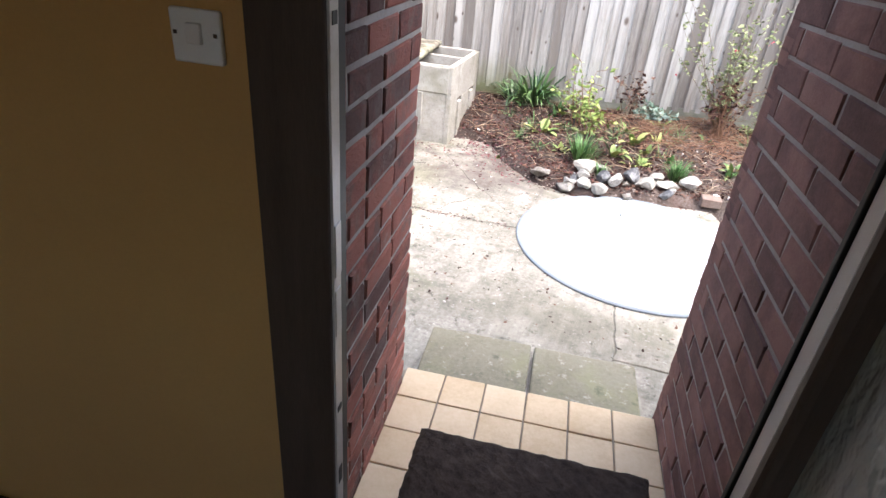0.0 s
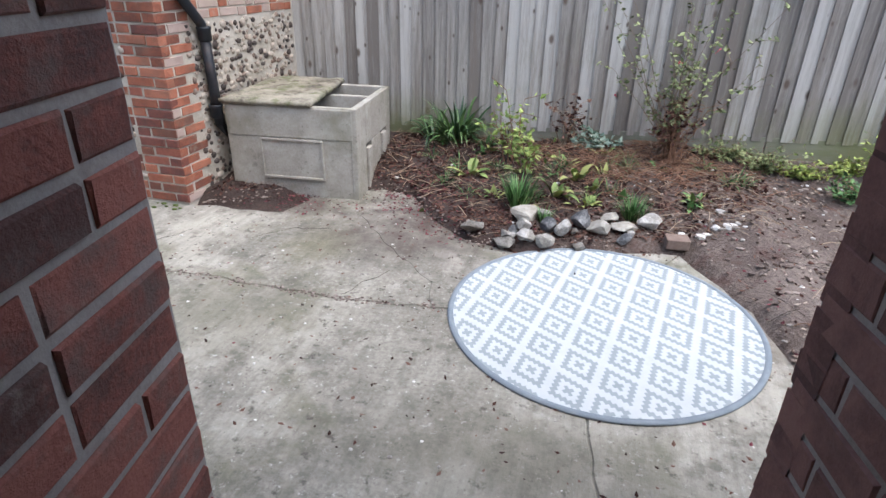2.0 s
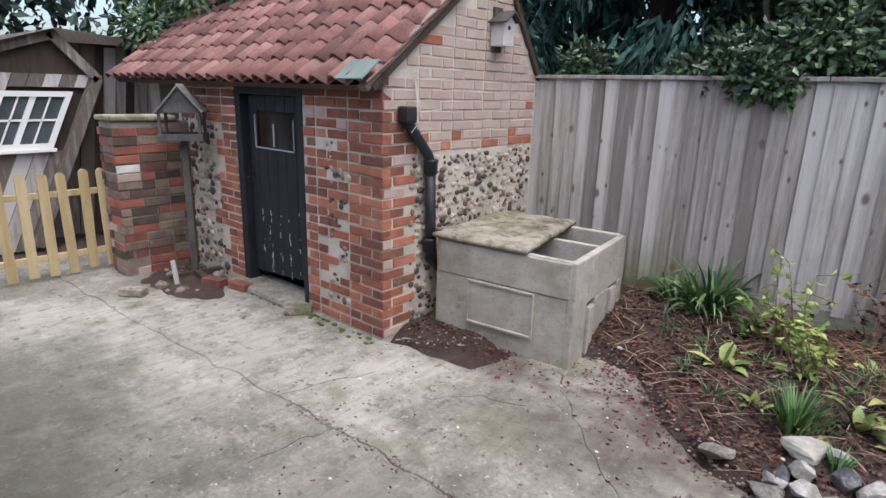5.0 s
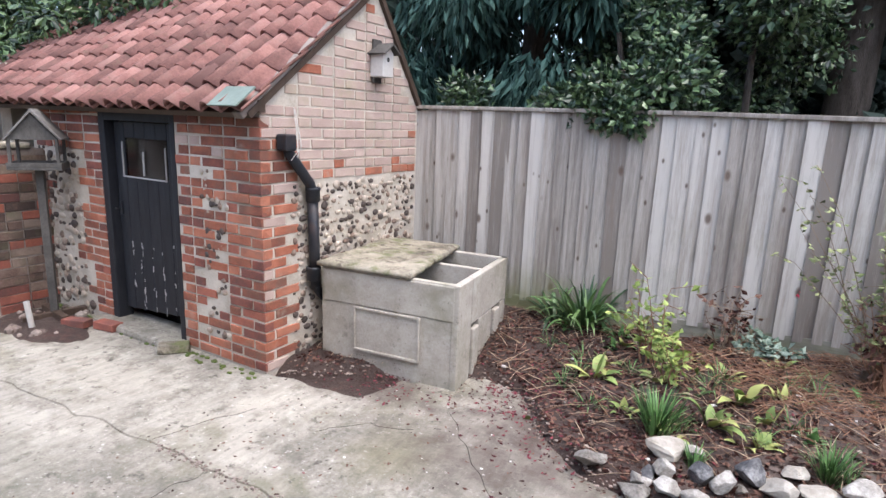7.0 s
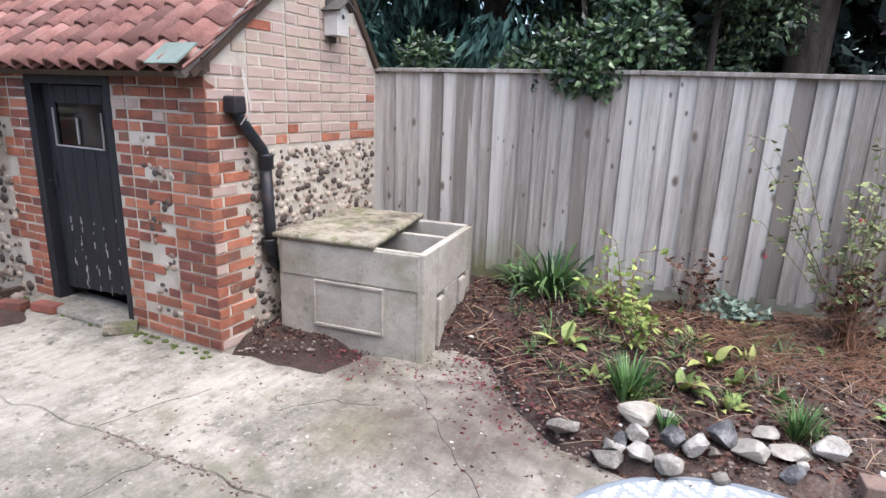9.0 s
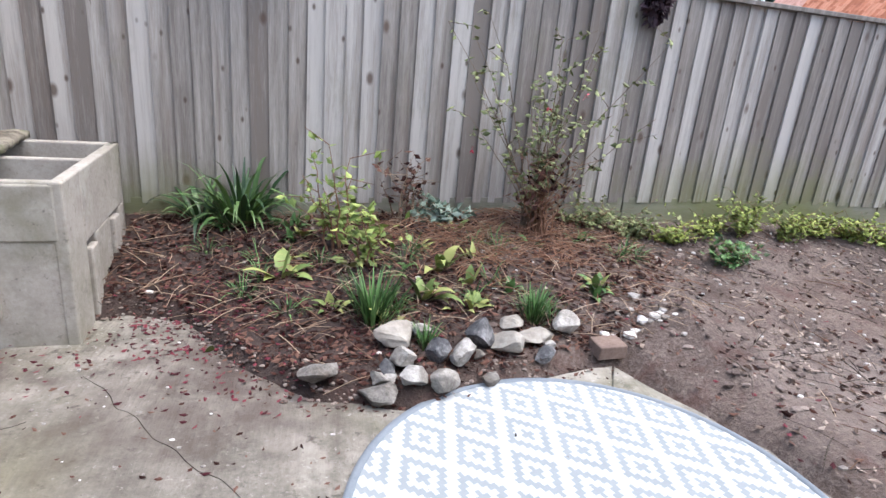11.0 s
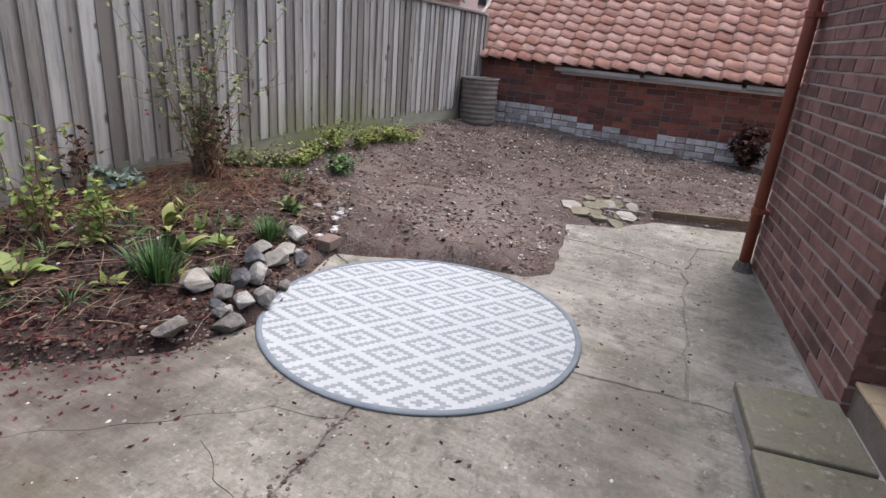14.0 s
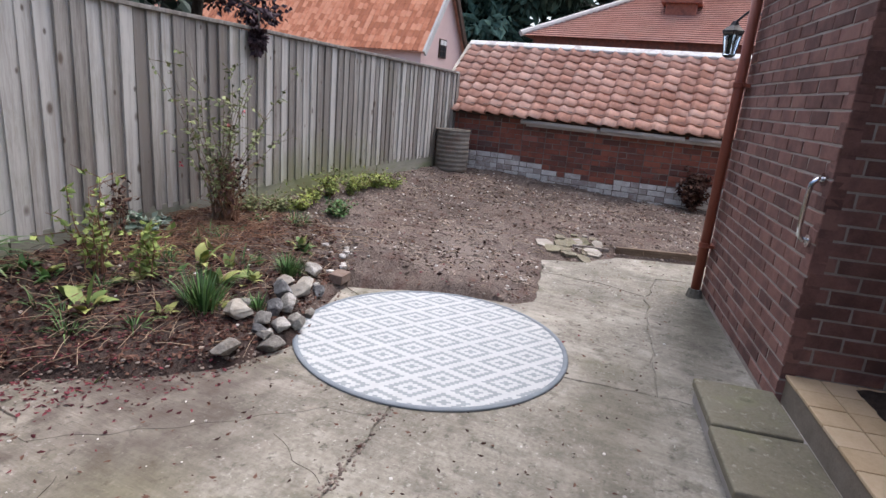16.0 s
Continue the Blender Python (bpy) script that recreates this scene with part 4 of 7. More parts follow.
def build_shed():
    shed = thing("shed", "old brick and flint outhouse with a pantiled roof", "outbuilding")
    # walls
    bm = bmesh.new()
    prof = [(SHED_Y, -0.1), (FENCE_Y + 0.35, -0.1), (FENCE_Y + 0.35, 1.3), (FENCE_Y + 0.02, 1.72), (RIDGE_Y, RIDGE_Z - 0.02), (SHED_Y, EAVE_Z + 0.09)]
    n = len(prof)
    put(bm, [(SHED_X, y, z) for y, z in prof] + [(SHED_X - 0.24, y, z) for y, z in prof],
        [tuple(range(n)), tuple(range(2 * n - 1, n - 1, -1))] + [(i, n + i, n + (i + 1) % n, (i + 1) % n) for i in range(n)])
    bmesh.ops.recalc_face_normals(bm, faces=bm.faces)
    gable = part("gable_wall", bm, M_MORTAR_OLD, shed, "gable wall of faded brick above flint cobbles")
    bm = bmesh.new()
    box(bm, DOOR_B, SHED_X - 0.24, SHED_Y, SHED_Y + 0.24, -0.1, 1.75)
    box(bm, -5.6, DOOR_A, SHED_Y, SHED_Y + 0.24, -0.1, 1.75)
    box(bm, DOOR_A, DOOR_B, SHED_Y + 0.02, SHED_Y + 0.24, DOOR_TOP, 1.75)
    front = part("front_wall", bm, M_MORTAR_OLD, shed, "front wall of orange brick with flint patches")
    bm = bmesh.new()
    box(bm, -6.6, -6.4, SHED_Y + 0.2, FENCE_Y + 0.3, -0.1, 2.0)
    box(bm, -6.4, -3.21, FENCE_Y + 0.1, FENCE_Y + 0.3, -0.1, 1.7)
    box(bm, -5.6, -5.5, SHED_Y + 0.24, FENCE_Y + 0.1, -0.1, 1.75)
    part("rear_wall", bm, M_MORTAR_OLD, shed)

    # front: local x runs towards -x so that y looks out to the yard
    fm = pose(SHED_X, SHED_Y, 0, 0, 0, 180)

    def front_keep(x, z):
        if -0.1 <= x <= 0.80:
            patch = 0.30 < x < 0.56 and 0.18 < z < 1.28
            return not patch or noise.noise((x * 9, z * 9, 2)) > -0.12
        if x < 1.68:
            return z > DOOR_TOP
        if x > 1.98:
            return noise.noise((x * 3, z * 3, 4)) > 0.45 or z > 1.35
        return True
    lay_bricks(front, fm, -0.006, 0.80, 0.02, 1.66, None, "flemish", front_keep, 0.008, 0.004, 21, 0.067, lambda x, z, q: M_BRICK_PALE if z > 1.35 and q.random() < 0.15 else (M_BRICK_BARN if q.random() < 0.25 else M_BRICK_SHED), 0.84)
    lay_bricks(front, fm, 1.68, 2.6, 0.05, 1.70, None, "mixed", front_keep, 0.008, 0.004, 22, 0.067, lambda x, z, q: M_BRICK_SHED if q.random() < 0.6 else M_BRICK_BARN, 0.84)
    bm = bmesh.new()
    flints(bm, scatter(0.30, 0.58, 0.12, 1.28, 0.024, 31, lambda x, z: not front_keep(x, z)), fm)
    flints(bm, scatter(1.95, 2.6, 0.05, 1.4, 0.034, 32, lambda x, z: not front_keep(x, z)), fm, seed=6)
    tagged(part("flint_patch", bm, M_FLINT, front), kind="stuff")


    def roof_z(y):
        return EAVE_Z + 0.05 + (y - SHED_Y) * 0.79 if y < RIDGE_Y else RIDGE_Z - (y - RIDGE_Y) * 1.5
    gq = pose(SHED_X, SHED_Y + 2.0, 0, 0, 0, -90)

    def gable_keep(x, z):
        y = SHED_Y + 2.0 - x
        top = roof_z(y) - 0.07
        if z > top:
            return False
        if y < SHED_Y + 0.24:
            return z < 1.7
        return z > 1.21 + 0.03 * noise.noise((y * 4, 0, 1))
    lay_bricks(gable, gq, 0.36, 2.005, 0.02, 2.6, None, "flemish", gable_keep, 0.007, 0.003, 23, 0.067,
               lambda x, z, q: (M_BRICK_SHED if q.random() < 0.85 else M_BRICK_PALE) if (x > 1.72 and z < 1.45) or (x < 1.05 and 1.95 < z < 2.06 and q.random() < 0.3) or z > 2.3 else (M_BRICK_PALE if q.random() < (0.975 if z > 1.3 else 0.6) else M_BRICK_SHED), 0.86)
    bm = bmesh.new()
    flints(bm, scatter(0.36, 1.76, 0.04, 1.20, 0.025, 33), gq, seed=8)
    tagged(part("flint_wall", bm, M_FLINT, gable), kind="stuff")

    # roof
    slope = math.degrees(math.atan2(RIDGE_Z - EAVE_Z, RIDGE_Y - EAVE_Y))
    length = math.hypot(RIDGE_Z - EAVE_Z, RIDGE_Y - EAVE_Y)
    bm = bmesh.new()
    rm = pose(-6.62, EAVE_Y, EAVE_Z, slope, 0, 0)
    box(bm, 0, 3.70, 0.04, length, -0.05, -0.012, m=rm)
    back = pose(-2.92, FENCE_Y + 0.15, 1.55, math.degrees(math.atan2(RIDGE_Z - 1.55, FENCE_Y + 0.15 - RIDGE_Y)), 0, 180)
    box(bm, 0, 3.70, 0.0, math.hypot(RIDGE_Z - 1.55, FENCE_Y + 0.15 - RIDGE_Y), -0.04, 0.0, m=back)
    roof = part("roof", bm, M_FRAME, shed)
    lay_pantiles(roof, rm, 3.70, 23, length, 8, M_PANTILE, 41)
    q = random.Random(5)
    for i in range(9):
        bm = bmesh.new()
        prof = [(0.12 * math.cos(a), 0.10 * math.sin(a)) for a in [math.pi * k / 8 for k in range(9)]]
        rows = [[bm.verts.new((x, u, w)) for u, w in prof] for x in (0, 0.43)]
        inner = [[bm.verts.new((x, u * 0.86, w * 0.86)) for u, w in prof] for x in (0, 0.43)]
        for k in range(8):
            bm.faces.new((rows[0][k], rows[1][k], rows[1][k + 1], rows[0][k + 1]))
            bm.faces.new((inner[0][k], rows[0][k], rows[0][k + 1], inner[0][k + 1]))
            bm.faces.new((inner[1][k], inner[1][k + 1], rows[1][k + 1], rows[1][k]))
        ob = part("ridge_tile", bm, M_PANTILE, roof, smooth=False)
        ob.matrix_local = Matrix.Translation((-6.62 + i * 0.41, RIDGE_Y, RIDGE_Z - 0.03 + q.uniform(-0.008, 0.008))) @ pose(0, 0, 0, q.uniform(-2, 2), q.uniform(-1, 1), 0)
    # verge mortar and the lead corner piece
    bm = bmesh.new()
    box(bm, 3.62, 3.69, 0.0, length, -0.03, 0.02, m=rm, bevel=0.01)
    part("verge", bm, M_MORTAR_DIRTY, roof, "crumbling grey verge mortar")
    bm = bmesh.new()
    box(bm, 3.50, 3.74, -0.03, 0.15, 0.080, 0.088, m=rm)
    part("flashing", bm, mat("green_grey_lead", [(0.10, 0.13, 0.105), (0.19, 0.23, 0.195)], 5, 60, 0.6, 0.2), roof, "greenish grey lead corner piece")
    bm = bmesh.new()
    box(bm, -6.6, SHED_X + 0.03, SHED_Y - 0.03, SHED_Y + 0.02, EAVE_Z + 0.02, EAVE_Z + 0.09)
    part("wall_plate", bm, M_FRAME, shed, "dark timber wall plate under the eaves")

    # door in its frame, hung slightly inwards
    door = new("door")
    door.parent = shed
    door["label"] = "worn black plank door with a small glazed panel"
    bm = bmesh.new()
    for x0, x1 in ((DOOR_A, DOOR_A + 0.075), (DOOR_B - 0.05, DOOR_B)):
        box(bm, x0, x1, SHED_Y - 0.006, SHED_Y + 0.11, 0.04, DOOR_TOP, bevel=0.005)
    box(bm, DOOR_A, DOOR_B, SHED_Y - 0.004, SHED_Y + 0.11, DOOR_TOP - 0.07, DOOR_TOP + 0.04, bevel=0.005)
    part("door_frame", bm, M_BLACK_DOOR, door)
    a, b, z0, z1 = DOOR_A + 0.08, DOOR_B - 0.055, 0.13, DOOR_TOP - 0.075
    wx0, wx1, wz0, wz1 = a + 0.10, b - 0.17, 1.15, 1.43
    planks = 6
    for i in range(planks):
        p, s = a + (b - a) * i / planks, a + (b - a) * (i + 1) / planks
        bm = bmesh.new()
        for zz0, zz1 in (((z0 + 0.01 * i, wz0), (wz1, z1)) if wx0 - 0.02 < (p + s) / 2 < wx1 + 0.02 else ((z0 + 0.01 * i, z1),)):
            box(bm, p + 0.002, s - 0.002, SHED_Y + 0.06, SHED_Y + 0.085, zz0, zz1, bevel=0.004)
        part("plank", bm, M_BLACK_DOOR, door)
    bm = bmesh.new()
    box(bm, wx0 - 0.02, wx1 + 0.04, SHED_Y + 0.068, SHED_Y + 0.072, wz0 - 0.01, wz1 + 0.01)
    part("pane", bm, glass_mat("dim_glass", 0.1, (0.25, 0.28, 0.3)), door, "dusty dark glass pane")
    bm = bmesh.new()
    c = 0.5 * (wx0 + wx1) + 0.01
    box(bm, c - 0.006, c + 0.006, SHED_Y + 0.052, SHED_Y + 0.06, wz0 + 0.02, wz1 - 0.09)
    box(bm, wx0, wx1 + 0.03, SHED_Y + 0.050, SHED_Y + 0.06, wz0 - 0.004, wz0 + 0.006)
    box(bm, wx0 - 0.003, wx0 + 0.003, SHED_Y + 0.050, SHED_Y + 0.06, wz0, wz1 - 0.03)
    box(bm, wx1 + 0.026, wx1 + 0.031, SHED_Y + 0.050, SHED_Y + 0.06, wz0, wz1 - 0.05)
    part("glazing_bar", bm, M_FLAKE, door, "bare flaked white edges of the glazing")
    bm = bmesh.new()
    for i in range(46):
        x, z = a + (b - a) * R.choice((0.18, 0.33, 0.34, 0.5, 0.51, 0.67, 0.83, 0.3)) + R.uniform(-0.012, 0.012), z0 + abs(R.gauss(0.28, 0.22))
        h = R.uniform(0.006, 0.05)
        box(bm, x, x + R.uniform(0.002, 0.009), SHED_Y + 0.0575, SHED_Y + 0.0605, z, min(z + h, 1.1))
    tagged(part("paint_flake", bm, M_FLAKE, door), kind="stuff")
    bm = bmesh.new()
    box(bm, a + 0.02, a + 0.05, SHED_Y + 0.045, SHED_Y + 0.062, 0.86, 0.96, bevel=0.004)
    tube(bm, [(a + 0.035, SHED_Y + 0.045, 0.90), (a + 0.035, SHED_Y + 0.01, 0.91), (a + 0.07, SHED_Y + 0.0, 0.91)], 0.006, 6)
    part("latch", bm, M_IRON, door, "rusty iron latch")
    # threshold
    bm = bmesh.new()
    box(bm, DOOR_A - 0.12, DOOR_B + 0.03, SHED_Y - 0.13, SHED_Y + 0.2, -0.05, 0.05, bevel=0.03)
    part("threshold", bm, M_CONCRETE, shed, "worn stone threshold")
    return shed


build_shed()


def build_downpipe():
    pipe = thing("downpipe", "black cast iron downpipe with a hopper tied on by wire", "drainpipe")
    x = SHED_X + 0.055
    top, bend, foot = (x, 4.29, 1.46), (x, 4.50, 1.17), (x, 4.53, 0.50)
    bm = bmesh.new()
    tube(bm, [top, (x, 4.31, 1.40), (x, 4.48, 1.21), bend, (x, 4.505, 1.10)], 0.034, 12)
    tube(bm, [(x, 4.505, 1.12), foot], 0.036, 12)
    part("pipe", bm, M_IRON, pipe, smooth=True)
    for z in (1.13, 0.60):
        bm = bmesh.new()
        lathe(bm, [(0.036, -0.045), (0.046, -0.04), (0.046, 0.03), (0.05, 0.035), (0.05, 0.05), (0.036, 0.052)], 14, (x, 4.51, z))
        part("collar", bm, M_IRON, pipe, smooth=True)
    bm = bmesh.new()
    box(bm, x - 0.045, x + 0.045, 4.24, 4.33, 1.42, 1.52, bevel=0.012)
    part("hopper", bm, M_IRON, pipe)
    bm = bmesh.new()
    put(bm, [(x - 0.034, 4.50, 0.51), (x + 0.034, 4.50, 0.51), (x + 0.03, 4.565, 0.50), (x - 0.03, 4.565, 0.5), (x, 4.60, 0.38)], [(0, 1, 2, 3), (0, 4, 1), (1, 4, 2), (2, 4, 3), (3, 4, 0)])
    part("shoe", bm, M_IRON, pipe, "broken pointed outlet")
    bm = bmesh.new()
    tube(bm, [(x + 0.02, 4.30, 1.36), (x + 0.05, 4.33, 1.42), (x + 0.01, 4.36, 1.55), (x - 0.03, 4.38, 1.68)], 0.003, 5)
    tube(bm, [(x + 0.03, 4.34, 1.38), (x + 0.05, 4.36, 1.45), (x - 0.03, 4.39, 1.67)], 0.003, 5)
    part("wire", bm, M_WHITEWOOD, pipe, "pale wire tie")


build_downpipe()


# ---- the concrete bunker ----
def build_bunker():
    bunker = thing("coal_bunker", "weathered grey concrete coal bunker with a mossy lid", "coal bunker", at=pose(-1.845, 4.645, 0, 0, 0, 6.8))
    W, D, Z = 1.0, 0.93, 0.67

    def p(name, boxes, material=M_TANK, label="", bevel=0.008):
        bm = bmesh.new()
        for b in boxes:
            box(bm, *b, bevel=bevel)
        return part(name, bm, material, bunker, label)

    p("front_panel", [(-W, -0.035, 0, 0.045, -0.08, Z)])
    p("front_upper_course", [(-W + 0.02, -0.03, -0.008, 0.01, 0.435, Z - 0.01)])
    p("hatch_panel", [(-0.735, -0.265, -0.006, 0.01, 0.135, 0.425)], label="cast rectangular panel", bevel=0.003)
    for rib in ((-0.74, -0.26, -0.020, 0.0, 0.414, 0.430), (-0.743, -0.728, -0.0205, 0.0, 0.135, 0.425), (-0.272, -0.257, -0.022, 0.0, 0.135, 0.425), (-0.74, -0.26, -0.021, 0.0, 0.126, 0.144)):
        p("hatch_rib", [rib], bevel=0.003)
    p("side_panel", [(-0.05, 0.0, -0.005, 0.22, -0.08, Z)])
    p("side_panel", [(-0.05, 0.0, 0.22, D, 0.36, Z)])
    p("side_panel", [(-0.05, 0.0, 0.36, 0.62, -0.08, 0.36)])
    p("side_panel", [(-0.05, 0.0, 0.80, D, -0.08, 0.36)])
    p("rear_panel", [(-W, 0, D - 0.05, D, -0.08, Z)])
    p("left_panel", [(-W, -W + 0.05, 0.045, D - 0.05, -0.08, Z)])
    p("divider", [(-W + 0.05, -0.05, 0.52, 0.56, 0.0, Z - 0.015)])
    p("shutter", [(-0.02, 0.016, 0.235, 0.335, -0.06, 0.33)], label="pale sliding shutter", bevel=0.01)
    p("shutter", [(-0.02, 0.014, 0.65, 0.76, -0.06, 0.34)], label="pale sliding shutter", bevel=0.01)
    bm = bmesh.new()
    q = random.Random(4)
    nx, ny = 22, 26
    top, low = {}, {}
    for i in range(nx + 1):
        for j in range(ny + 1):
            x, y = -W - 0.02 + (0.70 - 0.09 * j / ny + (0.02 * noise.noise((i, j * 0.7, 3)) if i == nx else 0)) * i / nx, -0.03 + 1.0 * j / ny
            edge = i in (0, nx) or j in (0, ny)
            top[i, j] = bm.verts.new((x, y, Z + 0.040 + 0.010 * noise.noise((x * 9, y * 9, 1)) + 0.006 * noise.noise((x * 30, y * 30, 4)) - (0.012 if edge else 0)))
            low[i, j] = bm.verts.new((x, y, Z + 0.002))
    for i in range(nx):
        for j in range(ny):
            bm.faces.new((top[i, j], top[i + 1, j], top[i + 1, j + 1], top[i, j + 1]))
            bm.faces.new((low[i, j], low[i, j + 1], low[i + 1, j + 1], low[i + 1, j]))
    for i in range(nx):
        for j, f in ((0, 1), (ny, -1)):
            bm.faces.new((low[i, j], low[i + 1, j], top[i + 1, j], top[i, j])[::f])
    for j in range(ny):
        for i, f in ((0, -1), (nx, 1)):
            bm.faces.new((low[i, j], low[i, j + 1], top[i, j + 1], top[i, j])[::f])
    part("lid", bm, M_LID, bunker, "mossy crumbling concrete lid", smooth=True)


build_bunker()


# ---- the far outbuilding ----
BARN_A, BARN_B = 1.2, 6.12


def build_barn():
    barn = thing("brick_outbuilding", "low red brick outbuilding with an orange pantiled roof", "outbuilding")
    bm = bmesh.new()
    box(bm, BARN_X, BARN_X + 0.24, BARN_A, BARN_B - 0.1, -0.1, 1.25)
    front = part("front_wall", bm, M_MORTAR_DIRTY, barn, "weathered red brick wall, whitewashed low down")
    bm = bmesh.new()
    prof = [(BARN_X + 0.24, -0.1), (BARN_X + 2.4, -0.1), (BARN_X + 2.4, 1.15), (6.36, 2.03), (BARN_X + 0.24, 1.20)]
    n = len(prof)
    for y0, y1 in ((BARN_B - 0.34, BARN_B - 0.1), (BARN_A, BARN_A + 0.2)):
        put(bm, [(x, y0, z) for x, z in prof] + [(x, y1, z) for x, z in prof], [tuple(range(n))[::-1], tuple(range(n, 2 * n))] + [(i, (i + 1) % n, n + (i + 1) % n, n + i) for i in range(n)])
    bmesh.ops.recalc_face_normals(bm, faces=bm.faces)
    part("end_wall", bm, M_BRICK_BARN, barn)
    wm = pose(BARN_X, BARN_A, 0, 0, 0, 90)

    def pick(x, z, q):
        level = 0.40 + 0.05 * math.sin(x * 2) + (0.08 if x > 3.3 else 0) + 0.04 * noise.noise((x * 5, z * 5, 3))
        if z < level:
            return M_BRICK_WHITE
        return M_BRICK_BARN if q.random() < 0.9 else M_BRICK_LEFT
    lay_bricks(front, wm, 0.85, BARN_B - 0.1 - BARN_A, 0.06, 1.16, None, "flemish", None, 0.007, 0.004, 51, 0.074, pick)
    length = math.hypot(1.28, 1.02)
    rm = pose(5.06, BARN_B, 1.09, math.degrees(math.atan2(1.02, 1.28)), 0, -90)
    bm = bmesh.new()
    box(bm, 0, BARN_B - BARN_A, 0.05, length, -0.05, -0.015, m=rm)
    rb = pose(7.66, BARN_A, 1.09, math.degrees(math.atan2(1.02, 1.28)), 0, 90)
    box(bm, 0, BARN_B - BARN_A, 0.05, length, -0.05, -0.015, m=rb)
    roof = part("roof", bm, M_FRAME, barn)
    lay_pantiles(roof, rm, BARN_B - BARN_A, 24, length, 10, M_PANTILE_ORANGE, 61, 0.6)
    bm = bmesh.new()
    box(bm, -0.03, BARN_B - BARN_A, length - 0.03, length + 0.09, -0.03, 0.065, m=rm, bevel=0.02)
    part("ridge", bm, M_BRICK_WHITE, roof, "pale mortared ridge")
    bm = bmesh.new()
    box(bm, -0.05, 0.02, 0, length, -0.03, 0.05, m=rm, bevel=0.01)
    part("verge", bm, M_MORTAR_OLD, roof)
    bm = bmesh.new()
    box(bm, BARN_X - 0.075, BARN_X - 0.045, 1.4, 4.68, 1.00, 1.055, bevel=0.005)
    part("gutter_board", bm, M_WHITEWOOD, barn, "pale flaking eaves board")
    bm = bmesh.new()
    for y0 in (1.5, 2.6, 3.7):
        tube(bm, [(BARN_X - 0.10, y0, 1.06 - 0.01), (BARN_X - 0.10, y0 + 1.05, 1.06)], 0.03, 8)
    part("gutter", bm, M_WHITEWOOD, barn, "old pale gutter", smooth=True)


build_barn()


# ---- the rug ----
def build_rug():
    rug = thing("round_rug", "round white and pale grey outdoor rug with stepped diamonds", "rug", at=pose(-0.028, 3.535, 0.002, 0, 0, 26))
    rad, cx, cy, K = 0.775, 0.0158, 0.0226, 7
    white, grey = bmesh.new(), bmesh.new()
    nx, ny = int(rad / cx) + 1, int(rad / cy) + 1

    def is_grey(i, j):
        d = min(abs((i - oi + K) % (2 * K) - K) + abs((j - oj + K) % (2 * K) - K) for oi, oj in ((4, 4), (4 + K, 4 + K)))
        return d <= 1 or d in (4, 5)
    verts = {}

    def v(bm, key, i, j, z):
        k = (key, i, j)
        if k not in verts:
            verts[k] = bm.verts.new((i * cx, j * cy, z))
        return verts[k]
    for i in range(-nx, nx):
        for j in range(-ny, ny):
            if math.hypot((i + 0.5) * cx, (j + 0.5) * cy) > rad - 0.022:
                continue
            g = is_grey(i, j)
            bm = grey if g else white
            z = 0.0075 if g else 0.008
            bm.faces.new([v(bm, g, i + x, j + y, z) for x, y in ((0, 0), (1, 0), (1, 1), (0, 1))])
    part("white_weave", white, M_RUG_WHITE, rug)
    part("grey_weave", grey, M_RUG_GREY, rug, "pale grey stepped diamond pattern")
    bm = bmesh.new()
    rings = lathe(bm, [(0.0, 0.0), (rad - 0.005, 0.0), (rad - 0.005, 0.004), (0.0001, 0.0055)], 96)
    part("backing", bm, M_RUG_WHITE, rug)
    bm = bmesh.new()
    lathe(bm, [(rad - 0.028, 0.006), (rad - 0.026, 0.010), (rad - 0.012, 0.012), (rad, 0.009), (rad + 0.002, 0.002), (rad, 0.0)], 96)
    part("binding", bm, M_RUG_EDGE, rug, "slate grey bound edge", smooth=True)


build_rug()


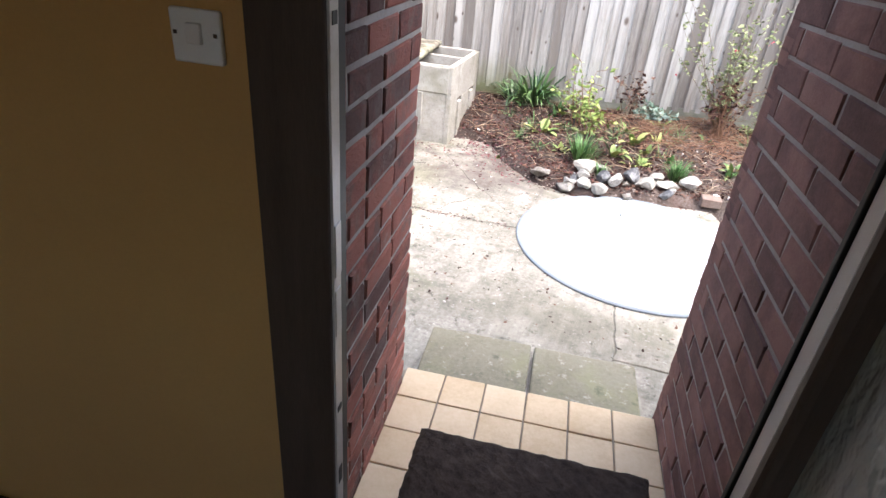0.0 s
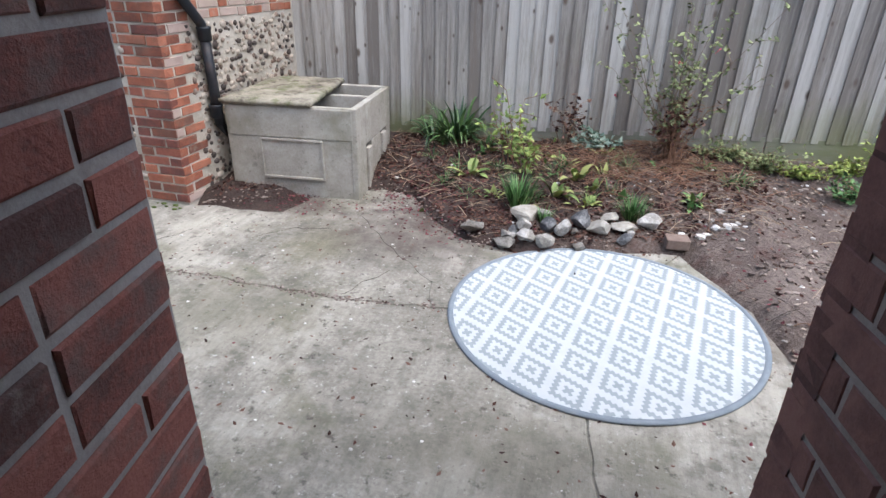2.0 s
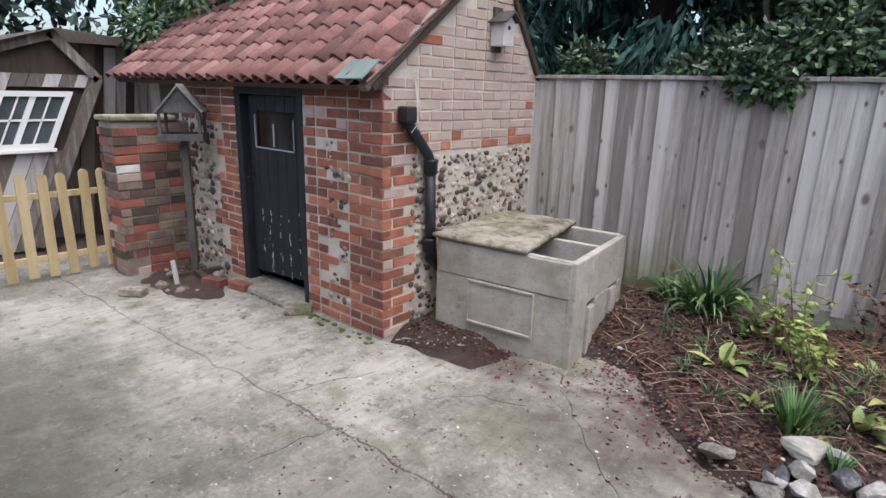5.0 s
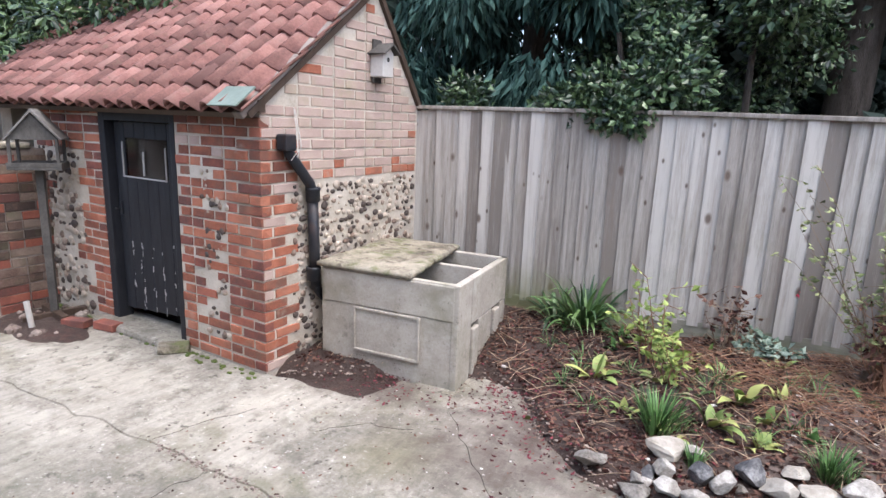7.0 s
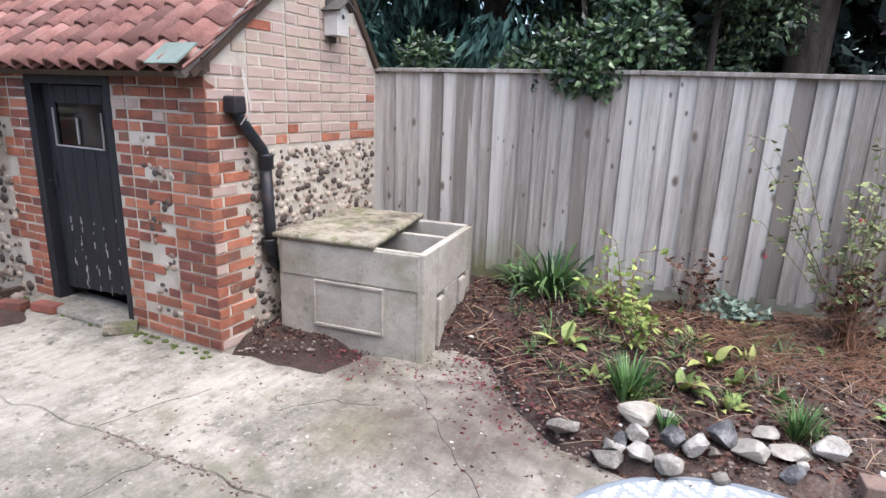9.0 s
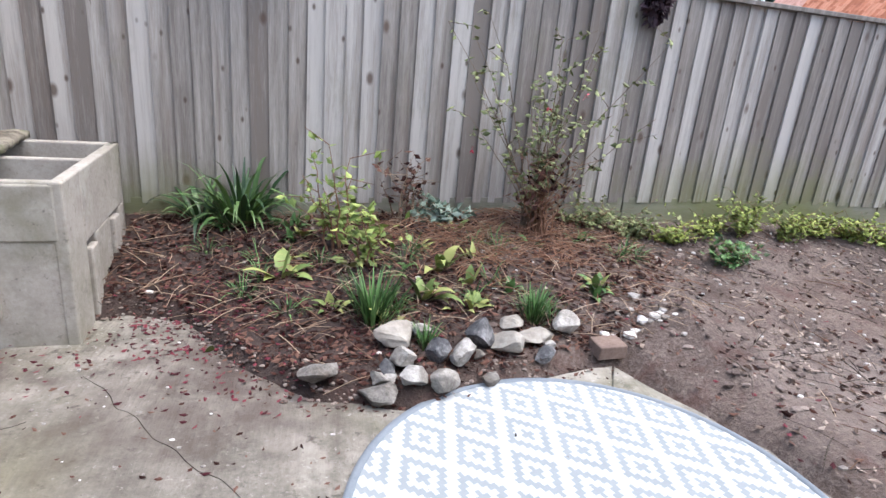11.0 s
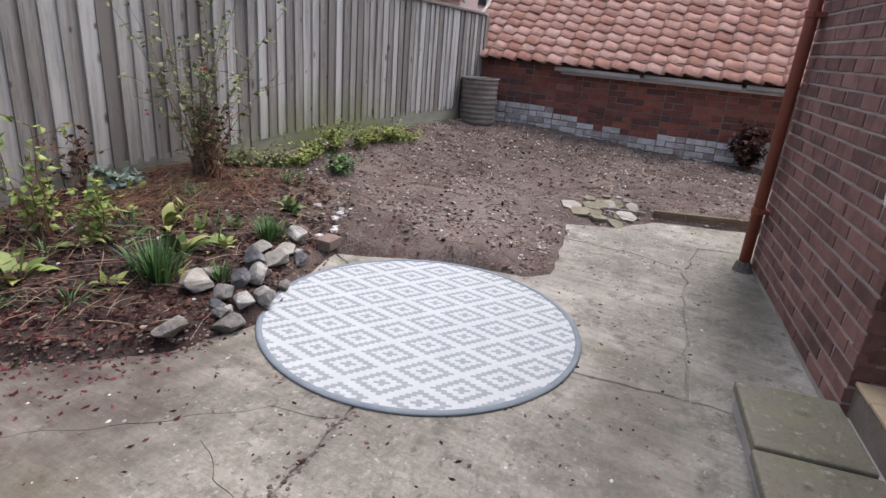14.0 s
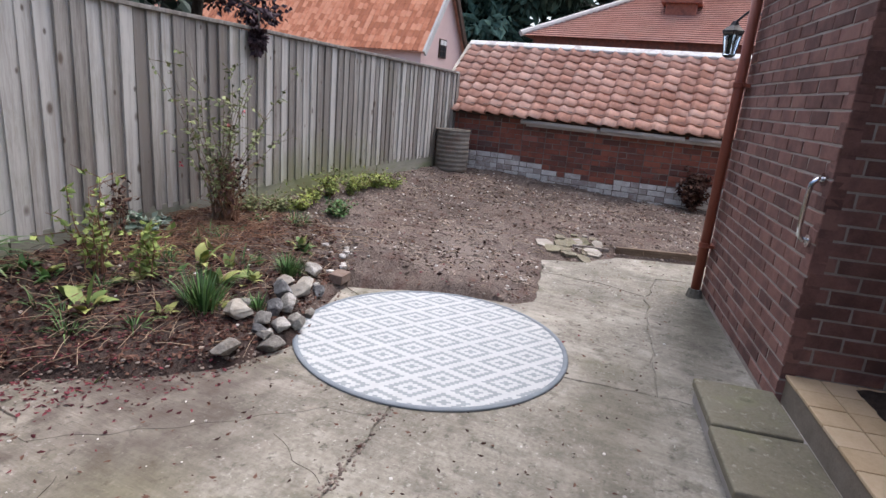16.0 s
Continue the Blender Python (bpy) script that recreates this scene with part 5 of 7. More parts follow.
# ---- porch and house fittings ----
def build_doorway():
    frame_ = thing("door_frame", "dark stained timber door frame with black seal", "door frame", kind="structure")

    def p(name, boxes, material, label="", bevel=0.003, parent=None):
        bm = bmesh.new()
        for b in boxes:
            box(bm, *b, m=HOUSE, bevel=bevel)
        return part(name, bm, material, parent or frame_, label)

    p("jamb", [(-0.962, REV_L + 0.035, -0.84, -0.79, STEP_Z, 2.32)], M_FRAME)
    p("jamb", [(REV_R - 0.10, REV_R + 0.128, -0.96, -0.90, STEP_Z, 2.32)], M_FRAME)
    p("head", [(-1.0, REV_R + 0.13, -0.87, -0.735, 2.25, 2.34)], M_FRAME)
    p("seal", [(REV_L - 0.02, REV_L + 0.012, -0.765, -0.690, STEP_Z, 2.3)], M_SEAL, "black rubber seal")
    p("keep_strip", [(REV_L + 0.030, REV_L + 0.040, -0.83, -0.795, STEP_Z, 2.2)], M_METAL, "scuffed pale metal lock keep", 0.001)
    slots = []
    for z, h in ((1.55, 0.02), (1.12, 0.07), (0.98, 0.08), (1.05, 0.015), (0.75, 0.015), (0.52, 0.05)):
        slots.append((REV_L + 0.038, REV_L + 0.0415, -0.823, -0.803, z, z + h))
    p("keep_slot", slots, M_SEAL, "", 0)
    p("keep_plate", [(REV_L + 0.03, REV_L + 0.043, -0.827, -0.798, 1.10, 1.21), (REV_L + 0.03, REV_L + 0.042, -0.827, -0.798, 0.96, 1.07)], M_METAL, "", 0.002)

    # the leaf stands open into the hallway
    leaf = thing("open_door", "open brown framed door with obscured glass", "door", at=HOUSE @ pose(REV_R - 0.135, -0.985, 0, 0, 0, -89))
    wide, top = 0.86, 2.22

    def q(name, boxes, material, label="", bevel=0.004, z0=0):
        bm = bmesh.new()
        for b in boxes:
            box(bm, *b, bevel=bevel)
        return part(name, bm, material, leaf, label)
    q("stile", [(0.0, 0.05, -0.03, 0.03, STEP_Z + 0.01, top)], M_WHITE)
    q("edge_seal", [(-0.014, -0.001, -0.034, 0.034, STEP_Z + 0.01, top)], M_SEAL, "black rubber edge seal", 0.002)
    q("stile", [(wide - 0.11, wide, -0.03, 0.03, STEP_Z + 0.01, top)], M_WHITE)
    q("rail", [(0.05, wide - 0.11, -0.03, 0.03, top - 0.12, top)], M_WHITE)
    q("rail", [(0.05, wide - 0.11, -0.03, 0.03, STEP_Z + 0.01, STEP_Z + 0.20)], M_WHITE)
    q("rail", [(0.05, wide - 0.11, -0.03, 0.03, 0.78, 0.93)], M_WHITE)
    for z0, z1 in ((STEP_Z + 0.20, 0.78), (0.93, top - 0.12)):
        q("bead", [(0.05, 0.085, -0.045, 0.045, z0, z1), (wide - 0.14, wide - 0.11, -0.045, 0.045, z0, z1), (0.05, wide - 0.11, -0.045, 0.045, z0, z0 + 0.03), (0.05, wide - 0.11, -0.045, 0.045, z1 - 0.03, z1)], M_FRAME, "rounded dark brown glazing bead", 0.012)
        q("pane", [(0.075, wide - 0.13, -0.006, 0.006, z0 + 0.02, z1 - 0.02)], M_GLASS_OBSCURE, "obscured wavy glass pane", 0)

    rug = thing("doormat", "dark brown coir doormat on the porch tiles", "doormat")
    bm = bmesh.new()
    n, k = 34, 22
    top_ = [[None] * (k + 1) for _ in range(n + 1)]
    for i in range(n + 1):
        for j in range(k + 1):
            x, y = -0.735 + 0.75 * i / n, -0.305 - 0.44 * j / k
            e = min(i, n - i, j, k - j)
            top_[i][j] = bm.verts.new(HOUSE @ Vector((x + R.uniform(-0.004, 0.004), y + R.uniform(-0.004, 0.004), STEP_Z + 0.003 + (0.014 + R.uniform(0, 0.006)) * min(1, e))))
    for i in range(n):
        for j in range(k):
            bm.faces.new((top_[i][j], top_[i][j + 1], top_[i + 1][j + 1], top_[i + 1][j]))
    part("coir_surface", bm, M_MAT, rug)

    sw = thing("light_switch", "white plastic rocker light switch on the ochre wall", "light switch")
    bm = bmesh.new()
    box(bm, -1.110, -1.020, -0.812, -0.799, 1.462, 1.548, m=HOUSE, bevel=0.004)
    part("plate", bm, M_WHITE, sw)
    bm = bmesh.new()
    box(bm, -1.078, -1.052, -0.820, -0.811, 1.494, 1.527, m=HOUSE @ Matrix.Identity(4), bevel=0.002)
    part("rocker", bm, M_WHITE, sw)
    for x in (-1.101, -1.029):
        bm = bmesh.new()
        box(bm, x - 0.003, x + 0.003, -0.8135, -0.8115, 1.507, 1.513, m=HOUSE)
        part("screw", bm, M_FRAME, sw)

    rail = thing("grab_rail", "polished chrome grab rail on the brick wall", "grab rail")
    bm = bmesh.new()
    pts = [(0.13, 0.005, 1.145), (0.13, 0.035, 1.143), (0.13, 0.055, 1.12), (0.13, 0.06, 1.07), (0.13, 0.06, 0.93), (0.13, 0.055, 0.88), (0.13, 0.035, 0.858), (0.13, 0.005, 0.856)]
    tube(bm, [HOUSE @ Vector(v) for v in pts], 0.012, 12)
    part("bar", bm, M_CHROME, rail, smooth=True)
    for z in (1.145, 0.856):
        bm = bmesh.new()
        tube(bm, [HOUSE @ Vector((0.13, 0.004, z)), HOUSE @ Vector((0.13, 0.016, z))], 0.03, 16)
        part("flange", bm, M_CHROME, rail, smooth=False)

    pipe = thing("drainpipe", "terracotta brown plastic drainpipe at the house corner", "drainpipe")
    bm = bmesh.new()
    tube(bm, [HOUSE @ Vector((1.82, 0.065, 0.05)), HOUSE @ Vector((1.82, 0.065, 2.7))], 0.036, 14)
    part("pipe", bm, M_PIPE, pipe, smooth=True)
    for z in (0.42, 1.6):
        bm = bmesh.new()
        lathe(bm, [(0.036, -0.02), (0.043, -0.018), (0.043, 0.018), (0.036, 0.02)], 14, HOUSE @ Vector((1.82, 0.065, z)))
        box(bm, 1.77, 1.87, 0.0, 0.05, z - 0.012, z + 0.012, m=HOUSE)
        part("bracket", bm, M_PIPE, pipe)
    bm = bmesh.new()
    lathe(bm, [(0.0, 0.07), (0.05, 0.065), (0.065, 0.0)], 10, HOUSE @ Vector((1.82, 0.065, 0)))
    part("collar", bm, M_CONCRETE, pipe, "mortar collar at the foot")


build_doorway()


# ---- leaves, blades and stones ----
def leaf_mesh(name, centres, ways, normals, lengths, widths, material, parent=None, label="", kind=""):
    """Many small pointed leaves in one mesh."""
    c, d = np.asarray(centres, float), np.asarray(ways, float)
    nrm = np.asarray(normals, float)
    d /= np.linalg.norm(d, axis=1)[:, None] + 1e-9
    s = np.cross(d, nrm)
    s /= np.linalg.norm(s, axis=1)[:, None] + 1e-9
    up = np.cross(s, d)
    ln, w = np.asarray(lengths, float)[:, None], np.asarray(widths, float)[:, None]
    v = np.stack([c, c + d * ln * 0.45 + s * w * 0.5 - up * w * 0.18, c + d * ln, c + d * ln * 0.45 - s * w * 0.5 - up * w * 0.18], 1)
    n = len(c)
    idx = np.arange(n)[:, None] * 4
    faces = np.concatenate([idx + np.array([0, 1, 2]), idx + np.array([0, 2, 3])], 0)
    me = bpy.data.meshes.new(name)
    me.from_pydata(v.reshape(-1, 3).tolist(), [], faces.tolist())
    me.materials.append(material)
    ob = new(name, me)
    ob.parent = parent
    if label:
        ob["label"] = label
    if kind:
        tagged(ob, kind=kind)
    return ob


def leaf_mat(name, colors, rough=0.5, spec=0.4):
    return mat(name, colors, 6, 40, rough, 0.1, vary=0.9, island=True, spec=spec)


L_HOLLY = leaf_mat("glossy_dark_evergreen_leaf", [(0.012, 0.028, 0.014), (0.035, 0.07, 0.03), (0.10, 0.16, 0.07)], 0.35, 0.5)
L_CYPRESS = leaf_mat("blue_green_conifer_spray", [(0.012, 0.032, 0.024), (0.035, 0.08, 0.06), (0.075, 0.14, 0.11)], 0.7, 0.2)
L_LAUREL = leaf_mat("glossy_laurel_leaf", [(0.012, 0.03, 0.014), (0.032, 0.068, 0.026), (0.085, 0.14, 0.05)], 0.4, 0.5)
L_DARK = leaf_mat("shaded_dark_leaf", [(0.010, 0.018, 0.014), (0.022, 0.036, 0.026), (0.05, 0.075, 0.055)], 0.6, 0.3)
L_PLUM = leaf_mat("dark_purple_leaf", [(0.020, 0.010, 0.014), (0.045, 0.022, 0.03), (0.08, 0.05, 0.06)], 0.6, 0.3)
L_YELLOW = leaf_mat("fresh_yellow_green_leaf", [(0.11, 0.16, 0.03), (0.21, 0.28, 0.06), (0.33, 0.40, 0.11)], 0.55)
L_GREEN = leaf_mat("mid_green_blade", [(0.03, 0.07, 0.02), (0.07, 0.15, 0.04), (0.13, 0.25, 0.08)], 0.5)
L_IRIS = leaf_mat("deep_green_strap_leaf", [(0.022, 0.055, 0.018), (0.055, 0.115, 0.035), (0.12, 0.20, 0.065)], 0.4, 0.5)
L_BROAD = leaf_mat("pale_green_broad_leaf", [(0.12, 0.18, 0.05), (0.22, 0.29, 0.09), (0.34, 0.36, 0.12)], 0.6)
L_BROWN = leaf_mat("dead_brown_leaf", [(0.028, 0.013, 0.011), (0.070, 0.031, 0.024), (0.15, 0.085, 0.065)], 0.9, 0.1)
L_RED = leaf_mat("fallen_crimson_leaf", [(0.05, 0.010, 0.014), (0.105, 0.020, 0.031), (0.17, 0.04, 0.052)], 0.8, 0.2)
L_FUCHSIA = leaf_mat("small_olive_green_leaf", [(0.09, 0.11, 0.04), (0.17, 0.205, 0.08), (0.27, 0.30, 0.13)], 0.6)
L_WEED = leaf_mat("bright_weed_leaf", [(0.10, 0.13, 0.03), (0.20, 0.26, 0.05), (0.36, 0.43, 0.10)], 0.55)
L_FLOWER = leaf_mat("red_pink_flower", [(0.45, 0.03, 0.06), (0.62, 0.07, 0.12)], 0.6)
M_BARK = mat("rough_dark_bark", [(0.035, 0.028, 0.022), (0.075, 0.062, 0.05), (0.12, 0.10, 0.085)], 5, 40, 0.95, 0.9, stretch=(3, 3, 0.6), bump_dist=0.03)
M_STEM = mat("dry_red_brown_stem", [(0.13, 0.065, 0.04), (0.24, 0.13, 0.08), (0.32, 0.20, 0.13)], 8, 60, 0.9, 0.2)
M_STRAW = mat("dry_straw_stalk", [(0.14, 0.085, 0.055), (0.25, 0.17, 0.115), (0.40, 0.31, 0.22)], 8, 60, 0.9, 0.2, vary=0.8, island=True)
NR = np.random.RandomState(12)


def unit(n):
    v = NR.normal(size=(n, 3))
    return v / np.linalg.norm(v, axis=1)[:, None]


def crown(parent, blobs, per, length, width, material, droop=0.0, shell=0.62, name="crown"):
    """Leaves round a set of clumps (x, y, z, rx, ry, rz), thicker towards each clump's skin."""
    cs, ds, ns = [], [], []
    for x, y, z, rx, ry, rz in blobs:
        u = unit(per)
        r = (shell + (1 - shell) * NR.uniform(size=per) ** 0.7)[:, None]
        r *= 1 + 0.22 * np.sin(u[:, :1] * 7 + x * 3) * np.cos(u[:, 2:] * 6 + y)
        cs.append(np.array([x, y, z]) + u * r * np.array([rx, ry, rz]))
        d = u * 0.7 + unit(per) * 0.8
        d[:, 2] -= droop
        ds.append(d)
        ns.append(u + unit(per) * 0.6)
    c = np.concatenate(cs)
    k = len(c)
    sc = NR.uniform(0.6, 1.3, k)
    return leaf_mesh(name, c, np.concatenate(ds), np.concatenate(ns), length * sc, width * sc, material, parent)


def trunk(parent, pts, r0, r1, name="trunk"):
    bm = bmesh.new()
    n = len(pts)
    tube(bm, pts, [r0 + (r1 - r0) * i / (n - 1) for i in range(n)], 10)
    return part(name, bm, M_BARK, parent, smooth=True)


def clumps(n, x0, x1, y0, y1, z0, z1, r0, r1, seed):
    q = random.Random(seed)
    return [(q.uniform(x0, x1), q.uniform(y0, y1), q.uniform(z0, z1), *(lambda r: (r, r, r * q.uniform(0.7, 1.0)))(q.uniform(r0, r1))) for _ in range(n)]


def build_trees():
    t = thing("conifer_tree", "tall conifer with drooping blue-green sprays behind the fence", "tree")
    trunk(t, [(-2.9, 8.0, 0), (-2.85, 8.0, 2.5), (-2.9, 8.05, 5.5), (-2.9, 8.1, 8.5)], 0.2, 0.05)
    q = random.Random(2)
    for k in range(9):
        a = k * 0.7
        trunk(t, [(-2.9, 8.0, 1.5 + k * 0.6), (-2.9 + 0.7 * math.cos(a), 8 + 0.7 * math.sin(a), 1.7 + k * 0.6), (-2.9 + 1.2 * math.cos(a), 8 + 1.2 * math.sin(a), 1.4 + k * 0.6)], 0.04, 0.012, "limb")
    crown(t, clumps(52, -4.4, -1.5, 6.7, 8.8, 1.7, 5.5, 0.26, 0.55, 3) + clumps(16, -4.0, -2.0, 7.2, 9.0, 5.0, 8.0, 0.3, 0.6, 13), 520, 0.17, 0.05, L_CYPRESS, 1.6, 0.3)

    t = thing("holly_bush", "dense glossy evergreen bush overhanging the fence", "bush")
    for k, (x, y) in enumerate(((-1.5, 6.9), (-1.1, 7.1), (-0.7, 6.8))):
        trunk(t, [(x, y, 0), (x + 0.1, y - 0.1, 1.2), (x - 0.1 + 0.1 * k, y - 0.2, 2.4)], 0.05, 0.02)
    crown(t, clumps(30, -2.1, -0.3, 6.15, 7.3, 1.75, 3.6, 0.24, 0.42, 5) + [(-1.45, 6.0, 1.72, 0.28, 0.24, 0.16), (-1.25, 5.92, 1.68, 0.22, 0.2, 0.12), (-1.75, 6.0, 1.80, 0.25, 0.2, 0.12), (-0.95, 6.0, 1.80, 0.22, 0.16, 0.12), (-2.7, 6.15, 1.85, 0.25, 0.2, 0.2), (-1.35, 5.92, 1.88, 0.42, 0.24, 0.2), (-1.0, 5.95, 1.95, 0.3, 0.2, 0.18), (-1.3, 5.84, 1.72, 0.25, 0.12, 0.12)], 700, 0.060, 0.040, L_HOLLY, 0.1, 0.35)

    t = thing("dark_tree", "tall shaded tree with a thick trunk behind the fence", "tree")
    trunk(t, [(0.13, 9.0, -0.1), (0.15, 9.0, 1.5), (0.2, 9.05, 3.5), (0.1, 9.1, 6.0)], 0.26, 0.14)
    trunk(t, [(0.2, 9.0, 3.0), (-0.6, 8.7, 4.0), (-1.3, 8.4, 4.6)], 0.09, 0.03, "limb")
    trunk(t, [(0.2, 9.0, 3.4), (1.0, 8.8, 4.4), (1.8, 8.6, 5.0)], 0.09, 0.03, "limb")
    crown(t, clumps(30, -1.6, 2.6, 9.3, 11.0, 1.6, 4.2, 0.45, 0.8, 7) + clumps(24, -1.9, 2.4, 7.4, 10.5, 3.0, 6.0, 0.4, 0.8, 8), 420, 0.15, 0.09, L_DARK, 0.3, 0.2)

    t = thing("plum_tree", "dark purple leaved tree leaning over the fence top", "tree")
    trunk(t, [(1.6, 7.2, 0), (1.55, 7.1, 1.5), (1.5, 6.8, 2.6), (1.4, 6.6, 3.3)], 0.07, 0.03)
    trunk(t, [(1.55, 7.0, 2.0), (2.4, 6.5, 2.35), (3.6, 6.4, 2.75)], 0.03, 0.008, "limb")
    trunk(t, [(1.5, 6.9, 2.1), (1.1, 6.2, 2.0), (1.02, 5.77, 1.86), (1.0, 5.74, 1.62)], 0.02, 0.004, "limb")
    crown(t, clumps(16, 0.5, 2.0, 6.0, 7.2, 2.1, 3.2, 0.2, 0.36, 9) + [(1.25, 5.98, 1.92, 0.3, 0.16, 0.14), (1.0, 5.76, 1.66, 0.06, 0.03, 0.1)], 300, 0.06, 0.04, L_PLUM, 0.4, 0.3)

    t = thing("laurel_bush", "broad glossy laurel bush growing over the shed roof", "bush")
    trunk(t, [(-7.2, 6.4, 0), (-7.0, 6.3, 1.5), (-6.4, 6.0, 2.6)], 0.08, 0.03)
    trunk(t, [(-7.2, 6.4, 0.6), (-7.6, 6.0, 1.8), (-7.9, 5.6, 2.4)], 0.06, 0.02, "limb")
    crown(t, clumps(26, -8.6, -5.6, 5.0, 6.6, 2.2, 3.4, 0.3, 0.5, 10) + [(-5.2, 5.15, 2.72, 0.42, 0.35, 0.26), (-5.7, 4.95, 2.58, 0.4, 0.35, 0.25), (-6.3, 4.75, 2.40, 0.4, 0.35, 0.25), (-6.8, 4.45, 2.15, 0.3, 0.3, 0.25)], 620, 0.10, 0.042, L_LAUREL, 0.3, 0.3)

    hedge = thing("far_hedge", "dark evergreen trees closing off the garden beyond", "hedge")
    crown(hedge, clumps(130, -14, 3.5, 9.4, 11.5, 0.8, 6.0, 0.9, 1.4, 17), 230, 0.30, 0.17, L_DARK, 0.4, 0.35)
    crown(hedge, clumps(40, -12.5, -10.0, -1.0, 7.0, 0.8, 4.6, 0.7, 1.1, 18), 260, 0.2, 0.11, L_DARK, 0.4, 0.35)
    for k in range(5):
        trunk(hedge, [(-13 + 2.3 * k, 10.2, 0), (-13 + 2.3 * k, 10.2, 2.5), (-12.9 + 2.3 * k, 10.2, 5)], 0.14, 0.05)

    for k, (x, y, h, r) in enumerate(((38, 30, 15, 6.2), (42, 24, 16, 6.0), (44, 18, 16, 6.2), (46, 12, 15, 6.0), (49, 6, 15, 6.0), (52, -1, 15, 6.0), (34, 38, 15, 6.2))):
        t = thing("distant_conifer", "tall dark green conifer far beyond the roofs", "tree", "distant conifers")
        trunk(t, [(x, y, 0), (x, y, h * 0.5), (x, y, h)], 0.4, 0.08)
        crown(t, [(x + R.uniform(-1, 1) * r * 0.7, y + R.uniform(-1, 1) * r * 0.7, z, r * 0.45 * (1.25 - z / h), r * 0.45 * (1.25 - z / h), 1.2) for z in [2 + i * (h - 2.5) / 26 for i in range(27)]], 330, 1.15, 0.55, L_DARK if k % 2 else L_CYPRESS, 0.8, 0.4)


build_trees()


def rock(x, y, r, seed, flat=0.65, turn=0.0, z=None, stretch=1.3, material=None):
    q = random.Random(seed)
    r *= 0.82
    bm = bmesh.new()
    bmesh.ops.create_icosphere(bm, subdivisions=3, radius=1.0)
    cuts = [(Vector((q.uniform(-1, 1), q.uniform(-1, 1), q.uniform(-0.6, 1))).normalized(), q.uniform(0.42, 0.72)) for _ in range(14)]
    o = Vector((q.uniform(0, 90), q.uniform(0, 90), 0))
    for v in bm.verts:
        p = v.co.copy()
        for nrm, d in cuts:
            s = p.dot(nrm) - d
            if s > 0:
                p -= nrm * s * 0.97
        p *= 1.12 + 0.14 * noise.noise(p * 1.8 + o) + 0.06 * noise.noise(p * 5 + o)
        v.co = Vector((p.x * r * stretch, p.y * r, p.z * r * flat))
    low = min(v.co.z for v in bm.verts)
    ob = part("rock", bm, material or M_ROCK)
    base = max(soil_z(x, y), -0.004) if z is None else z
    ob.matrix_world = pose(x, y, base - low - r * 0.12, 0, 0, turn)
    return tagged(ob, "rough grey and white edging stone beside the bed", "rock", "edging stones")


M_ROCK_DARK = mat("dark_wet_flint_rock", [(0.03, 0.032, 0.036), (0.10, 0.10, 0.105), (0.30, 0.30, 0.30)], 7, 60, 0.6, 0.5, bump_dist=0.02)
M_ROCK_TAN = mat("tan_rounded_cobble", [(0.22, 0.195, 0.165), (0.34, 0.315, 0.275), (0.45, 0.425, 0.38)], 6, 60, 0.85, 0.4)
for k, (x, y, r, flat, turn, st, mm) in enumerate(((-0.88, 4.24, 0.085, 0.62, 20, 1.4, None), (-0.585, 4.46, 0.105, 0.6, 5, 1.35, M_ROCK_TAN), (-0.56, 4.31, 0.075, 0.8, 60, 1.1, None), (-0.66, 4.16, 0.085, 0.6, 15, 1.4, None),
        (-0.53, 4.20, 0.075, 0.85, 100, 1.2, None), (-0.42, 4.20, 0.075, 0.8, 40, 1.2, None), (-0.40, 4.36, 0.085, 0.85, 10, 1.1, M_ROCK_DARK), (-0.31, 4.34, 0.072, 0.95, 80, 1.2, None),
        (-0.22, 4.46, 0.095, 0.8, 0, 1.0, M_ROCK_DARK), (-0.09, 4.43, 0.095, 0.65, 0, 1.15, M_ROCK_TAN), (0.07, 4.50, 0.085, 0.6, 10, 1.3, M_ROCK_TAN), (0.22, 4.57, 0.095, 0.8, 30, 1.2, None), (-0.03, 4.58, 0.07, 0.6, 20, 1.3, M_ROCK_TAN), (-0.47, 4.52, 0.06, 0.7, 0, 1.2, None))):
    rock(x, y, r, 100 + k, flat, turn, None, st, mm)
q_ = random.Random(77)
for k in range(8):
    t_ = q_.random()
    rock(-0.72 + 1.0 * t_ + q_.uniform(-0.03, 0.03), 4.20 + 0.33 * t_ + q_.uniform(-0.10, 0.06), q_.uniform(0.035, 0.058), 200 + k, 0.75, q_.uniform(0, 180), None, 1.2, None if k % 3 else M_ROCK_DARK)
bm = bmesh.new()
box(bm, -0.07, 0.07, -0.05, 0.05, 0, 0.065, bevel=0.006)
b_ = part("loose_brick", bm, mat("muddy_brown_brick", [(0.12, 0.085, 0.068), (0.20, 0.145, 0.12), (0.27, 0.21, 0.175)], 9, 80, 0.92, 0.6))
b_.matrix_world = pose(0.38, 4.46, soil_z(0.38, 4.46) - 0.01, 3, 0, 8)
tagged(b_, "broken brown brick half lying in the soil", "brick")


